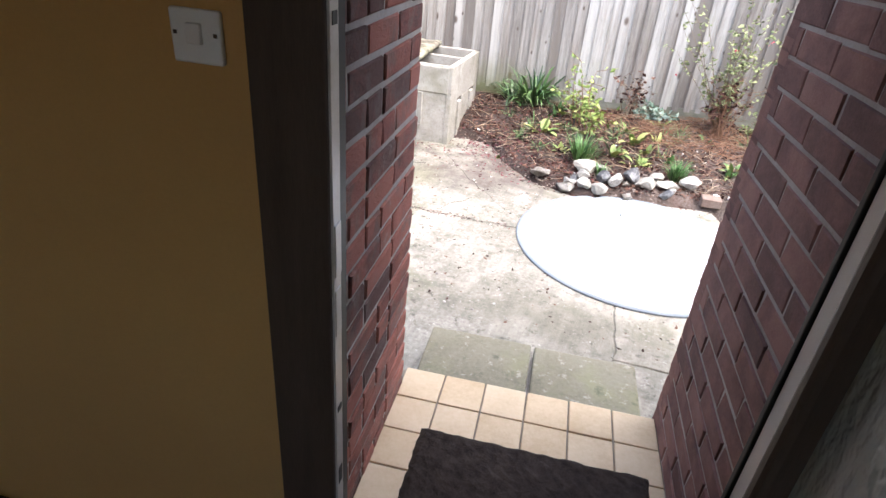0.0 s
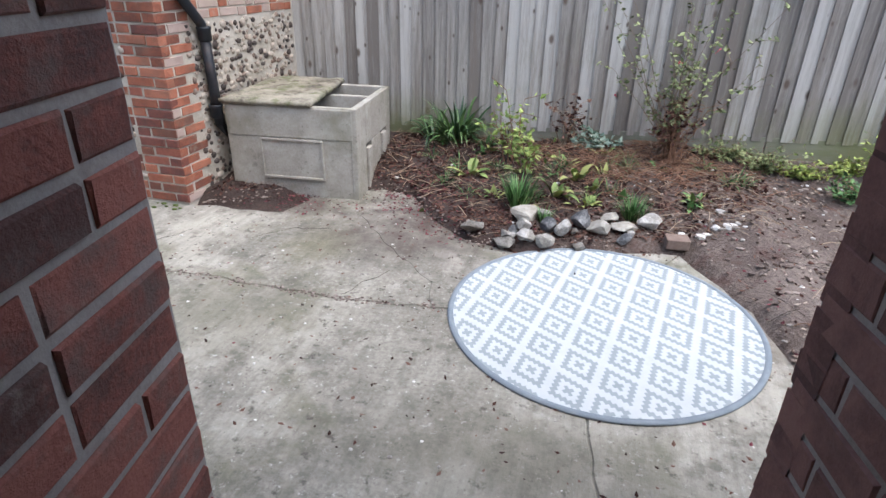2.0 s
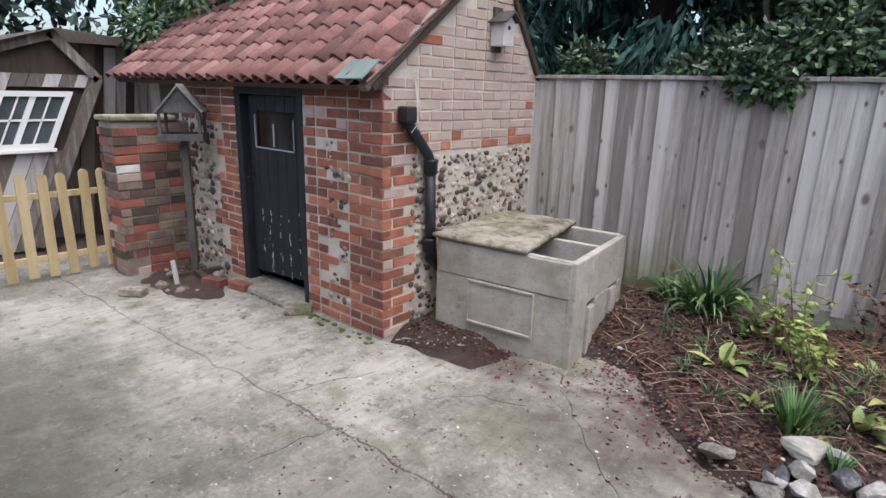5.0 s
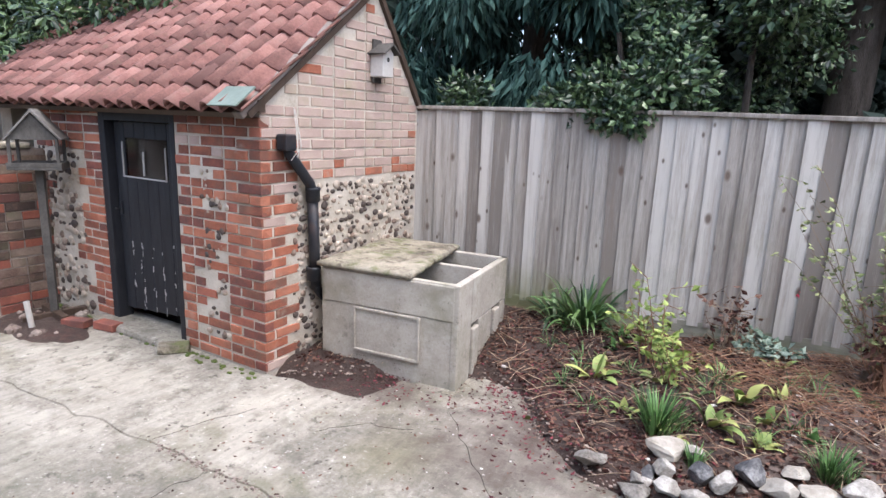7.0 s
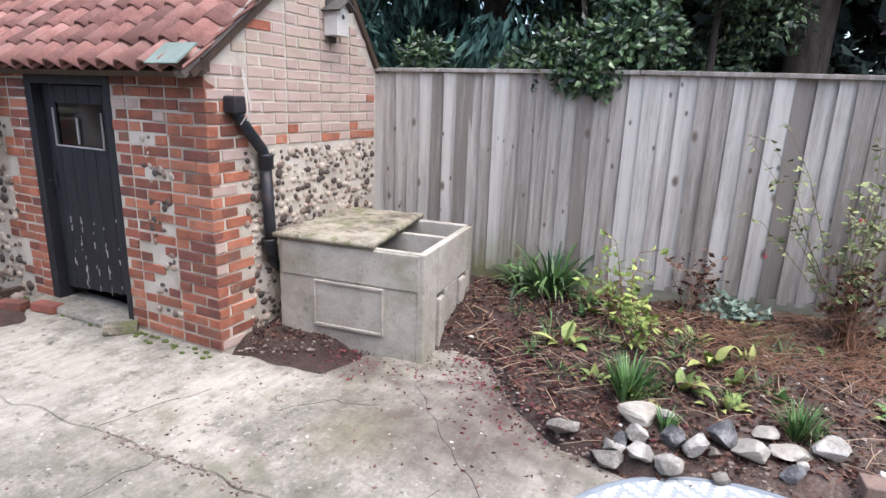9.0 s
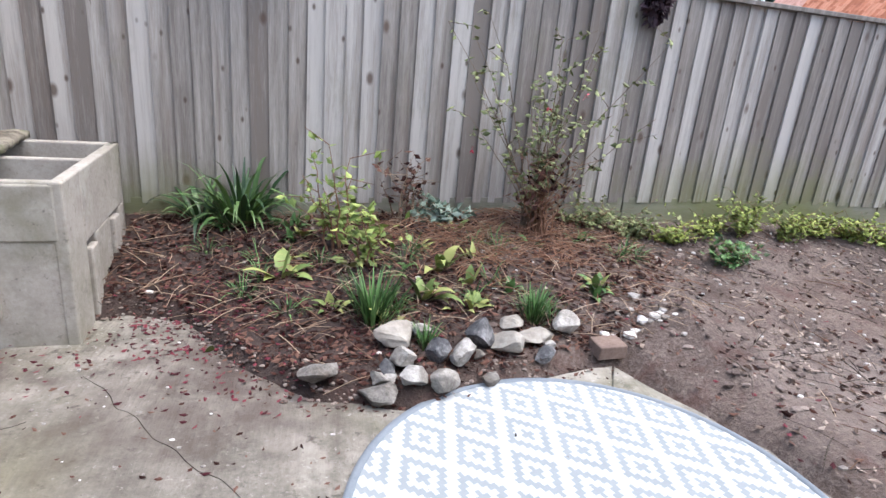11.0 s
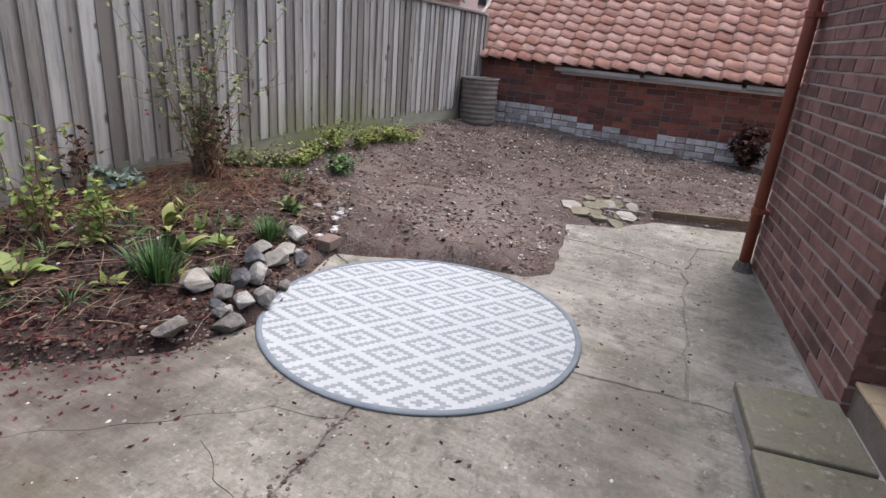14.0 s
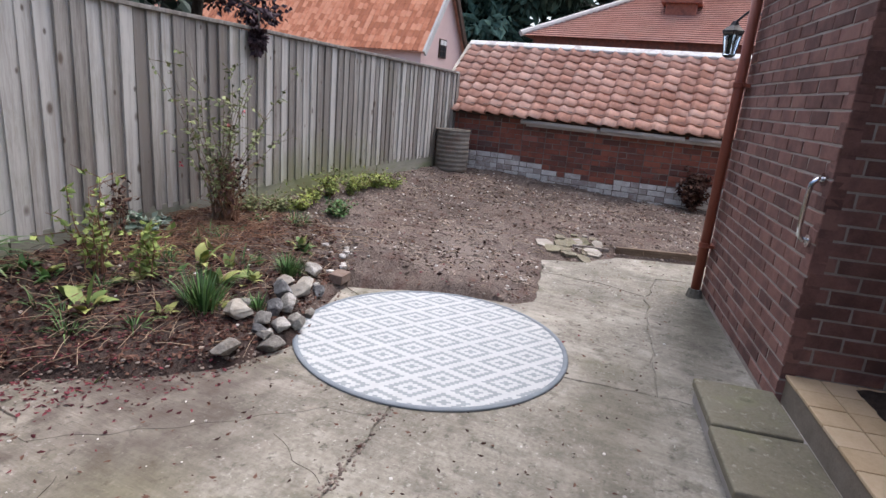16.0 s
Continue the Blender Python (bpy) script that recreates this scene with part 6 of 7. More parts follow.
def ribbon(bm, base, way, length, width, droop, n=6, fold=0.25):
    """A strap leaf that rises and arches over."""
    p, d = Vector(base), Vector(way).normalized()
    rows = []
    for i in range(n + 1):
        t = i / n
        side = d.cross(Vector((0, 0, 1)))
        side = side.normalized() if side.length > 1e-4 else Vector((1, 0, 0))
        w = width * (0.55 + 0.9 * t if t < 0.5 else 2 * (1 - t)) * 0.5 + 0.0004
        upv = side.cross(d)
        rows.append((bm.verts.new(p - side * w), bm.verts.new(p - upv * w * fold), bm.verts.new(p + side * w)))
        p = p + d * (length / n)
        d = (d + Vector((0, 0, -droop / n * (0.4 + 1.6 * t)))).normalized()
    for a, b in zip(rows, rows[1:]):
        bm.faces.new((a[0], a[1], b[1], b[0]))
        bm.faces.new((a[1], a[2], b[2], b[1]))


def clump(name, label, category, x, y, count, length, width, droop, lean, material, seed, spread=0.05, group=""):
    q = random.Random(seed)
    plant = thing(name, label, category, group)
    bm = bmesh.new()
    z = soil_z(x, y) - 0.015
    for _ in range(count):
        a = q.uniform(0, 2 * math.pi)
        r = q.uniform(0, spread)
        k = q.uniform(0.15, lean)
        ribbon(bm, (x + r * math.cos(a), y + r * math.sin(a), z), (k * math.cos(a), k * math.sin(a), 1), length * q.uniform(0.55, 1.15), width * q.uniform(0.7, 1.2), droop * q.uniform(0.6, 1.5))
    part("foliage", bm, material, plant, smooth=True)
    return plant


clump("strap_leaf_plant", "dark green arching strap-leaved clump against the fence", "plant", -1.36, 5.62, 80, 0.46, 0.032, 2.1, 1.0, L_IRIS, 1, 0.10)
clump("strap_leaf_plant", "dark green arching strap-leaved clump against the fence", "plant", -1.58, 5.64, 26, 0.36, 0.028, 2.2, 1.2, L_IRIS, 2, 0.06)
clump("grass_tuft", "fresh green tuft of fine grass by the stones", "grass tuft", 0.10, 4.68, 150, 0.17, 0.006, 0.8, 0.7, L_GREEN, 3, 0.06)
clump("grass_tuft", "green tuft of grassy blades among the bed plants", "grass tuft", -0.66, 4.64, 130, 0.24, 0.010, 0.9, 0.7, L_GREEN, 4, 0.08)
clump("grass_tuft", "small grassy tuft between the stones", "grass tuft", -0.45, 4.44, 40, 0.12, 0.008, 0.8, 0.6, L_GREEN, 5, 0.03)
for k, (x, y, n, s) in enumerate(((-0.42, 4.78, 9, 0.20), (-0.25, 4.72, 7, 0.18), (-1.08, 4.98, 8, 0.18), (-0.60, 4.60, 6, 0.17), (-0.30, 5.05, 7, 0.18), (-0.75, 5.05, 7, 0.17))):
    clump("broad_leaf_plant", "pale green broad-leaved plant flopping on the soil", "plant", x, y, n, s, 0.07, 1.6, 1.6, L_BROAD, 20 + k, 0.03)


for k in range(44):
    q_ = random.Random(300 + k)
    x, y = q_.uniform(-1.5, 0.9), q_.uniform(4.6, 5.55)
    clump("broad_leaf_plant" if k % 2 else "grass_tuft", "small low green plant among the dead stems" if k % 2 else "thin grassy tuft among the dead stems", "plant" if k % 2 else "grass tuft", x, y, 7 if k % 2 else 22, 0.11 if k % 2 else 0.14, 0.04 if k % 2 else 0.006, 1.5, 1.4, L_BROAD if k % 4 == 1 else L_GREEN, 400 + k, 0.03)


def bush(name, label, category, x, y, stems, height, spread, leaf, lsize, stem_material, per, seed, radius=0.004, low=0.2):
    """Thin branching stems with leaves along them."""
    q = random.Random(seed)
    plant = thing(name, label, category)
    z0 = soil_z(x, y) - 0.02
    cs, ds = [], []
    bm = bmesh.new()
    for _ in range(stems):
        a, k = q.uniform(0, 6.283), q.uniform(0.1, 1.0) * spread
        h = height * q.uniform(0.55, 1.05)
        p0 = Vector((x + q.uniform(-0.05, 0.05), y + q.uniform(-0.03, 0.03), z0))
        pts = [p0]
        for i in range(1, 6):
            t = i / 5
            pts.append(p0 + Vector((k * t ** 1.3 * math.cos(a) + q.uniform(-0.02, 0.02), k * 0.6 * t ** 1.3 * math.sin(a) + q.uniform(-0.02, 0.02), h * t)))
        tube(bm, pts, [radius * (1.3 - t * 0.2) for t in range(6)], 5)
        for i in range(2, 6):
            if q.random() < 0.75:
                s = pts[i]
                b = q.uniform(0, 6.283)
                e = s + Vector((0.13 * math.cos(b), 0.08 * math.sin(b), q.uniform(-0.02, 0.10))) * (0.6 + q.random())
                tube(bm, [s, e], [radius * 0.6, radius * 0.3], 4)
                for _ in range(per):
                    t = q.random()
                    cs.append(s.lerp(e, t))
                    ds.append((q.uniform(-1, 1), q.uniform(-1, 1), q.uniform(-0.7, 0.5)))
            if i / 5 > low:
                for _ in range(per):
                    cs.append(pts[i].lerp(pts[i - 1], q.random()))
                    ds.append((q.uniform(-1, 1), q.uniform(-1, 1), q.uniform(-0.6, 0.5)))
    part("branchwork", bm, stem_material, plant)
    n = len(cs)
    if n:
        sc = NR.uniform(0.6, 1.25, n)
        leaf_mesh("foliage", [tuple(c) for c in cs], ds, np.tile([0.1, -0.3, 1.0], (n, 1)) + NR.normal(size=(n, 3)) * 0.5, lsize * sc, lsize * 0.6 * sc, leaf, plant)
    return plant


M_TWIG = mat("thin_grey_brown_twig", [(0.10, 0.075, 0.05), (0.19, 0.14, 0.10), (0.27, 0.21, 0.16)], 8, 60, 0.9, 0.2)
bush("young_shrub", "young shrub with fresh yellow-green leaves in the bed", "shrub", -0.82, 5.25, 7, 0.56, 0.24, L_YELLOW, 0.055, M_STEM, 4, 31, 0.005, 0.3)
bush("young_shrub", "young shrub with fresh yellow-green leaves in the bed", "shrub", -0.70, 5.05, 5, 0.36, 0.22, L_YELLOW, 0.055, M_STEM, 4, 32, 0.004, 0.2)
bush("fuchsia_bush", "straggly half-bare shrub with thin brown stems and red flowers", "shrub", 0.30, 5.50, 24, 1.12, 0.72, L_FUCHSIA, 0.042, M_TWIG, 5, 33, 0.0035, 0.35)
bush("dry_stalks", "dead brown stalks standing in the bed", "dead plant", 0.34, 5.42, 30, 0.50, 0.16, L_BROWN, 0.05, M_STEM, 1, 34, 0.004, 0.6)
bush("dry_stalks", "dead brown curled stalks near the fence", "dead plant", -0.45, 5.60, 10, 0.42, 0.2, L_BROWN, 0.05, M_STRAW, 2, 35, 0.004, 0.6)
bush("grey_leaf_plant", "small grey-green leafy plant near the fence", "plant", -0.22, 5.62, 9, 0.16, 0.16, mat("grey_green_leaf", [(0.10, 0.15, 0.11), (0.2, 0.27, 0.21), (0.3, 0.37, 0.3)], 6, 40, 0.6, 0.1, vary=0.9, island=True), 0.06, M_STEM, 5, 36, 0.003, 0.1)
bush("grey_leaf_plant", "small grey-green tuft in the open soil", "plant", 1.55, 5.28, 10, 0.13, 0.12, L_GREEN, 0.045, M_STEM, 5, 37, 0.003, 0.1)
for k in range(9):
    x, y = 0.75 + 0.27 * k, 5.62 - 0.05 * (k % 3)
    bush("weed", "bright yellow-green weeds along the foot of the fence", "weed", x, y, 15, 0.11 + 0.05 * (k % 3 == 1) + (0.10 if 3 < k < 6 else 0), 0.22, L_WEED if k > 1 else L_FUCHSIA, 0.036, M_STEM, 5, 40 + k, 0.002, 0.05)

# a few red flowers on the straggly shrub
fl = [(0.28, 5.36, 1.02), (0.52, 5.45, 1.10), (-0.12, 5.38, 0.78)]
fc = np.repeat(np.array(fl), 4, 0) + NR.normal(size=(12, 3)) * 0.006
flowers = thing("fuchsia_flowers", "small red pink flowers hanging on the shrub", "flower")
leaf_mesh("petal", fc, NR.normal(size=(12, 3)) - np.array([0, 0, 1.2]), NR.normal(size=(12, 3)), np.full(12, 0.028), np.full(12, 0.014), L_FLOWER, flowers, kind="stuff")


# ---- litter on the soil and the concrete ----
def scatter_ground(n, test, seed):
    q = random.Random(seed)
    out = []
    while len(out) < n:
        x, y = q.uniform(-2.9, 5.1), q.uniform(2.2, 5.78)
        if q.random() < test(x, y):
            out.append((x, y, max(soil_z(x, y), 0.0 if y < bed_edge(x) else -1)))
    return out


def flat_leaves(name, label, n, test, size, material, seed, lift=0.006, tilt=0.5):
    pts = np.array(scatter_ground(n, test, seed))
    pts[:, 2] += lift
    ways = NR.normal(size=(n, 3)) * np.array([1, 1, tilt * 0.5])
    nr = NR.normal(size=(n, 3)) * tilt + np.array([0, 0, 1.0])
    sc = NR.uniform(0.5, 1.4, n)
    ob = leaf_mesh(name, pts, ways, nr, size * sc, size * 0.55 * sc, material)
    return tagged(ob, label, "leaf litter", kind="stuff")


def in_bed(x, y):
    return 1.0 if y > bed_edge(x) + 0.03 and not (-3 < x < -1.95 and y > 4.7) else 0.0


flat_leaves("leaf_litter", "dead brown leaves and bark scattered over the bed", 12000, lambda x, y: in_bed(x, y) * (1.0 if x < min(1.0, 0.2 + 1.0 * (y - 4.2)) or x < 0.2 else 0.06), 0.034, L_BROWN, 61)
flat_leaves("red_leaf_litter", "fallen dark crimson leaves at the edge of the bed", 1150, lambda x, y: math.exp(-((x + 1.35) / 0.35) ** 2 - ((y - 4.75) / 0.35) ** 2) + 0.5 * math.exp(-((x + 2.2) / 0.3) ** 2 - ((y - 4.45) / 0.18) ** 2) + 0.35 * math.exp(-((x + 0.95) / 0.25) ** 2 - ((y - 4.22) / 0.12) ** 2) + 0.0008 + 0.05 * in_bed(x, y) * (x < 1), 0.026, L_RED, 62, 0.004, 0.3)
flat_leaves("yard_litter", "small dark leaves and dirt scattered over the concrete", 650, lambda x, y: 1.0 if y < bed_edge(x) and y > 2.3 else 0.0, 0.022, L_BROWN, 63, 0.003, 0.25)


def straw(n, test, seed, length, name, label, material):
    q = random.Random(seed)
    bm = bmesh.new()
    for x, y, z in scatter_ground(n, test, seed):
        a, h = q.uniform(0, math.pi), length * q.uniform(0.3, 1.3)
        d = Vector((math.cos(a), math.sin(a), q.uniform(-0.05, 0.15))) * h * 0.5
        c = Vector((x, y, z + 0.012 + q.uniform(0, 0.025)))
        tube(bm, [c - d, c + Vector((q.uniform(-0.01, 0.01), q.uniform(-0.01, 0.01), 0.008)), c + d], q.uniform(0.0008, 0.0022), 4, False)
    return tagged(part(name, bm, material), label, "twigs", kind="stuff")


straw(1000, lambda x, y: in_bed(x, y) * (1.0 if x < 0.9 and y > 4.5 else 0.12), 71, 0.19, "dry_stems", "dry straw-coloured stems lying over the bed", M_STRAW)
straw(800, lambda x, y: in_bed(x, y) * math.exp(-((x - 0.1) / 0.6) ** 2 - ((y - 5.4) / 0.35) ** 2), 72, 0.22, "red_brown_stems", "matted red-brown dead stems in the bed", M_STEM)
straw(520, lambda x, y: in_bed(x, y) * (1.0 if x > 0.8 else 0.1), 73, 0.20, "twigs", "broken twigs lying on the bare soil", M_BARK)


def pebbles(n, test, seed, r, name, label, material):
    q = random.Random(seed)
    bm = bmesh.new()
    for x, y, z in scatter_ground(n, test, seed):
        s = r * q.uniform(0.3, 1.5)
        vs = bmesh.ops.create_icosphere(bm, subdivisions=1, radius=s)["verts"]
        a, b = q.uniform(0.7, 1.6), q.uniform(0.4, 0.8)
        for v in vs:
            v.co = Vector((x + v.co.x * a * q.uniform(0.8, 1.2), y + v.co.y * q.uniform(0.8, 1.2), z + v.co.z * b + s * 0.15))
    return tagged(part(name, bm, material), label, "stones", kind="stuff")


M_CHIP = mat("pale_stone_chip", [(0.22, 0.20, 0.18), (0.42, 0.40, 0.37), (0.65, 0.63, 0.60)], 20, 90, 0.9, 0.3, vary=0.8, island=True)
M_CLOD = mat("crumbled_soil_clod", [(0.115, 0.088, 0.076), (0.19, 0.15, 0.13), (0.28, 0.235, 0.205)], 12, 90, 0.95, 0.6, vary=0.6, island=True)
pebbles(620, lambda x, y: in_bed(x, y) * (1 if x > 0.6 else 0.35), 81, 0.010, "stone_chips", "small pale stones in the soil", M_CHIP)
pebbles(1100, lambda x, y: in_bed(x, y) * (1 if x > 0.5 else 0.25) * (0.15 + (noise.noise((x * 1.6, y * 1.6, 14)) > 0.05)), 82, 0.015, "soil_clods", "crumbled clods of dug soil", M_CLOD)
pebbles(20, lambda x, y: math.exp(-((x - 0.62) / 0.14) ** 2 - ((y - 4.62) / 0.12) ** 2), 83, 0.022, "mortar_rubble", "small heap of pale rubble in the soil", M_CHIP)
pebbles(160, lambda x, y: 1.0 if y < bed_edge(x) and y > 2.3 else 0.0, 84, 0.006, "grit", "pale grit on the concrete", M_CHIP)

def at_edge(x, y):
    return math.exp(-((y - bed_edge(x)) / 0.07) ** 2) * (1.0 if x < 0.3 else 0.03) if x < 3.0 else 0.0


flat_leaves("edge_litter", "dead leaves blown along the edge of the concrete", 600, at_edge, 0.024, L_BROWN, 64, 0.003, 0.3)
pebbles(500, lambda x, y: at_edge(x, y) * (noise.noise((x * 3, y * 3, 2)) > -0.1), 85, 0.008, "edge_soil", "crumbs of soil spilt over the edge of the concrete", M_CLOD)

L_CHIP = leaf_mat("pale_wood_chip", [(0.10, 0.07, 0.055), (0.21, 0.16, 0.13), (0.36, 0.30, 0.25)], 0.9, 0.1)
flat_leaves("wood_chips", "pale and brown wood chips trodden into the bare soil", 4200, lambda x, y: in_bed(x, y) * (1.0 if x > 0.8 else 0.15) * (0.25 + (noise.noise((x * 1.8, y * 1.8, 5)) > 0)), 0.034, L_CHIP, 65, 0.006, 0.55)


def along(line, reach):
    def test(x, y):
        best = 9.0
        for (ax, ay), (bx, by) in zip(line, line[1:]):
            t = max(0.0, min(1.0, ((x - ax) * (bx - ax) + (y - ay) * (by - ay)) / ((bx - ax) ** 2 + (by - ay) ** 2)))
            best = min(best, math.hypot(x - ax - t * (bx - ax), y - ay - t * (by - ay)))
        return math.exp(-(best / reach) ** 2)
    return test


pebbles(420, along([(-2.77, 3.25), (-1.33, 3.29), (-0.85, 3.36)], 0.025), 86, 0.006, "joint_dirt", "brown dirt and grit caught in the concrete joint", M_CLOD)


def crack(line, seed):
    """A thin dirt-filled crack in the concrete."""
    bm = bmesh.new()
    pts = wobble(line, 0.05, 0.03, seed)
    rows = []
    for k, (x, y) in enumerate(pts):
        a, b = pts[max(0, k - 1)], pts[min(len(pts) - 1, k + 1)]
        d = Vector((b[0] - a[0], b[1] - a[1], 0)).normalized()
        w = 0.0008 + 0.0022 * abs(noise.noise((x * 14, y * 14, seed)))
        rows.append([bm.verts.new((x - d.y * s * w, y + d.x * s * w, z)) for s, z in ((-1, 0.0005), (0, 0.0022), (1, 0.0005))])
    for a, b in zip(rows, rows[1:]):
        bm.faces.new((a[0], a[1], b[1], b[0]))
        bm.faces.new((a[1], a[2], b[2], b[1]))
    return part("crack", bm, M_CRACK, bpy.data.objects["patio"], "dirt-filled crack")


M_CRACK = mat("dark_crack_dirt", [(0.035, 0.028, 0.022), (0.075, 0.06, 0.048)], 20, 90, 0.95, 0.5)
for k, line in enumerate(([(-2.83, 3.29), (-2.75, 3.53), (-2.66, 3.79)], [(-1.36, 3.31), (-1.31, 3.5), (-1.22, 3.66)], [(-2.25, 3.78), (-2.04, 4.02), (-1.80, 4.10)], [(-2.41, 2.8), (-2.44, 3.06), (-2.39, 3.24)])):
    crack(line, 30 + k)


# ---- far end of the garden ----
def build_water_butt():
    butt = thing("water_butt", "old ribbed grey-brown metal water butt by the fence", "water butt", at=pose(4.68, 5.575, soil_z(4.68, 5.575) - 0.02))
    m = mat("dull_galvanised_ribbed_metal", [(0.10, 0.085, 0.07), (0.17, 0.15, 0.125), (0.24, 0.22, 0.19)], 5, 50, 0.7, 0.2, stain=(0.16, 0.08, 0.05), stain_scale=4, stain_amount=0.5)
    bm = bmesh.new()
    prof = [(0.0, 0.0), (0.22, 0.0)]
    for i in range(37):
        z = 0.01 + 0.54 * i / 36
        prof.append((0.225 + 0.010 * abs(math.sin(i * math.pi / 4)), z))
    prof += [(0.238, 0.56), (0.238, 0.575), (0.222, 0.575), (0.215, 0.55), (0.21, 0.1), (0.0, 0.1)]
    lathe(bm, prof, 32)
    part("drum", bm, m, butt, smooth=True)


build_water_butt()


M_PLANK = mat("damp_brown_plank", [(0.08, 0.055, 0.04), (0.15, 0.11, 0.08), (0.23, 0.18, 0.135)], 4, 50, 0.9, 0.4, stretch=(1, 6, 6))


def build_edging():
    plank = thing("edging_plank", "dark timber plank edging the raised soil", "plank")
    bm = bmesh.new()
    box(bm, 0, 0.95, -0.02, 0.02, 0, 0.09, bevel=0.004)
    part("board", bm, M_PLANK, plank)
    plank.matrix_world = pose(2.74, 2.93, 0.0, 0, 0, -69)
    kerb = thing("edging_stake", "grey weathered board end leaning at the path corner", "plank")
    bm = bmesh.new()
    box(bm, 0, 0.36, -0.015, 0.015, 0, 0.05, bevel=0.004)
    part("board", bm, M_OLDBOARD, kerb)
    kerb.matrix_world = pose(2.72, 2.99, 0.01, 0, -4, 120)
    q = random.Random(9)
    for k in range(26):
        x, y = 2.60 + q.uniform(-0.26, 0.22), 3.28 + q.uniform(-0.2, 0.28)
        bm = bmesh.new()
        n = 6
        r = q.uniform(0.04, 0.11)
        out = [(r * q.uniform(0.6, 1.1) * math.cos(6.283 * i / n), r * q.uniform(0.6, 1.1) * math.sin(6.283 * i / n)) for i in range(n)]
        prism(bm, out, 0, q.uniform(0.012, 0.025))
        ob = part("stone_fragment", bm, M_SLAB if k % 3 else M_ROCK_TAN)
        gx, gy = (soil_z(x + 0.06, y) - soil_z(x - 0.06, y)) / 0.12, (soil_z(x, y + 0.06) - soil_z(x, y - 0.06)) / 0.12
        ob.matrix_world = pose(x, y, max(soil_z(x, y), 0) - 0.004 + 0.008 * q.random(), math.degrees(math.atan(gy)) + q.uniform(-5, 5), -math.degrees(math.atan(gx)) + q.uniform(-5, 5), 0) @ pose(0, 0, 0, 0, 0, q.uniform(0, 360))
        tagged(ob, "broken mossy stone fragment in a low heap", "stone", "heap of broken stone")


build_edging()


def build_drain():
    cover = thing("drain_cover", "round grey iron inspection cover set in the concrete", "drain cover", at=pose(-2.035, 2.665, 0.0, 0, 0, 20))
    bm = bmesh.new()
    lathe(bm, [(0.0, 0.003), (0.075, 0.003), (0.077, 0.001)], 32)
    cover_iron = mat("grey_cast_iron_cover", [(0.13, 0.13, 0.12), (0.24, 0.235, 0.22)], 8, 60, 0.7, 0.3)
    part("plate", bm, M_TANK, cover)
    bm = bmesh.new()
    lathe(bm, [(0.078, 0.0), (0.078, 0.007), (0.094, 0.007), (0.097, 0.0)], 32)
    part("rim", bm, cover_iron, cover)
    bm = bmesh.new()
    for k in range(-5, 6):
        h = math.sqrt(max(0, 0.072 ** 2 - (k * 0.0125) ** 2))
        box(bm, -h, h, k * 0.0125 - 0.002, k * 0.0125 + 0.002, 0.002, 0.006)
        box(bm, k * 0.0125 - 0.002, k * 0.0125 + 0.002, -h, h, 0.002, 0.0055)
    part("tread", bm, cover_iron, cover, "raised lattice tread")


build_drain()


# ---- left of the shed ----
M_STUB = mat("mossy_dark_old_brick", [(0.07, 0.05, 0.042), (0.15, 0.10, 0.08), (0.25, 0.19, 0.15)], 7, 70, 0.95, 0.7, vary=0.5, stain=(0.12, 0.12, 0.07), stain_scale=4, stain_amount=0.6)


def build_stub_wall():
    wall = thing("stub_wall", "crumbling old brick stub wall beside the shed", "wall")
    x0, x1, y0, y1, top = -5.72, -5.44, 3.50, SHED_Y, 1.30
    bm = bmesh.new()
    box(bm, x0, x1, y0, y1, -0.08, top, bevel=0.02)
    part("core", bm, M_MORTAR_DIRTY, wall)

    def pick(x, z, q):
        r = q.random()
        return M_BRICK_WHITE if (z < 0.25 or z > 0.8) and r < 0.08 else (M_STUB if r < 0.62 else (M_BRICK_BARN if r < 0.95 else M_BRICK_PALE))
    lay_bricks(wall, pose(x1, y1, 0, 0, 0, -90), 0.0, y1 - y0, 0.0, top, None, "mixed", lambda x, z: noise.noise((x * 4, z * 4, 6)) < 0.5, 0.010, 0.006, 91, 0.074, pick)
    lay_bricks(wall, pose(x1, y0, 0, 0, 0, 180), 0.0, x1 - x0, 0.0, top, None, "mixed", None, 0.010, 0.006, 92, 0.074, pick)
    bm = bmesh.new()
    box(bm, x0 - 0.02, x1 + 0.02, y0 - 0.02, y1 - 0.1, top, top + 0.045, bevel=0.015)
    part("coping", bm, M_LID, wall, "mossy top course")


build_stub_wall()


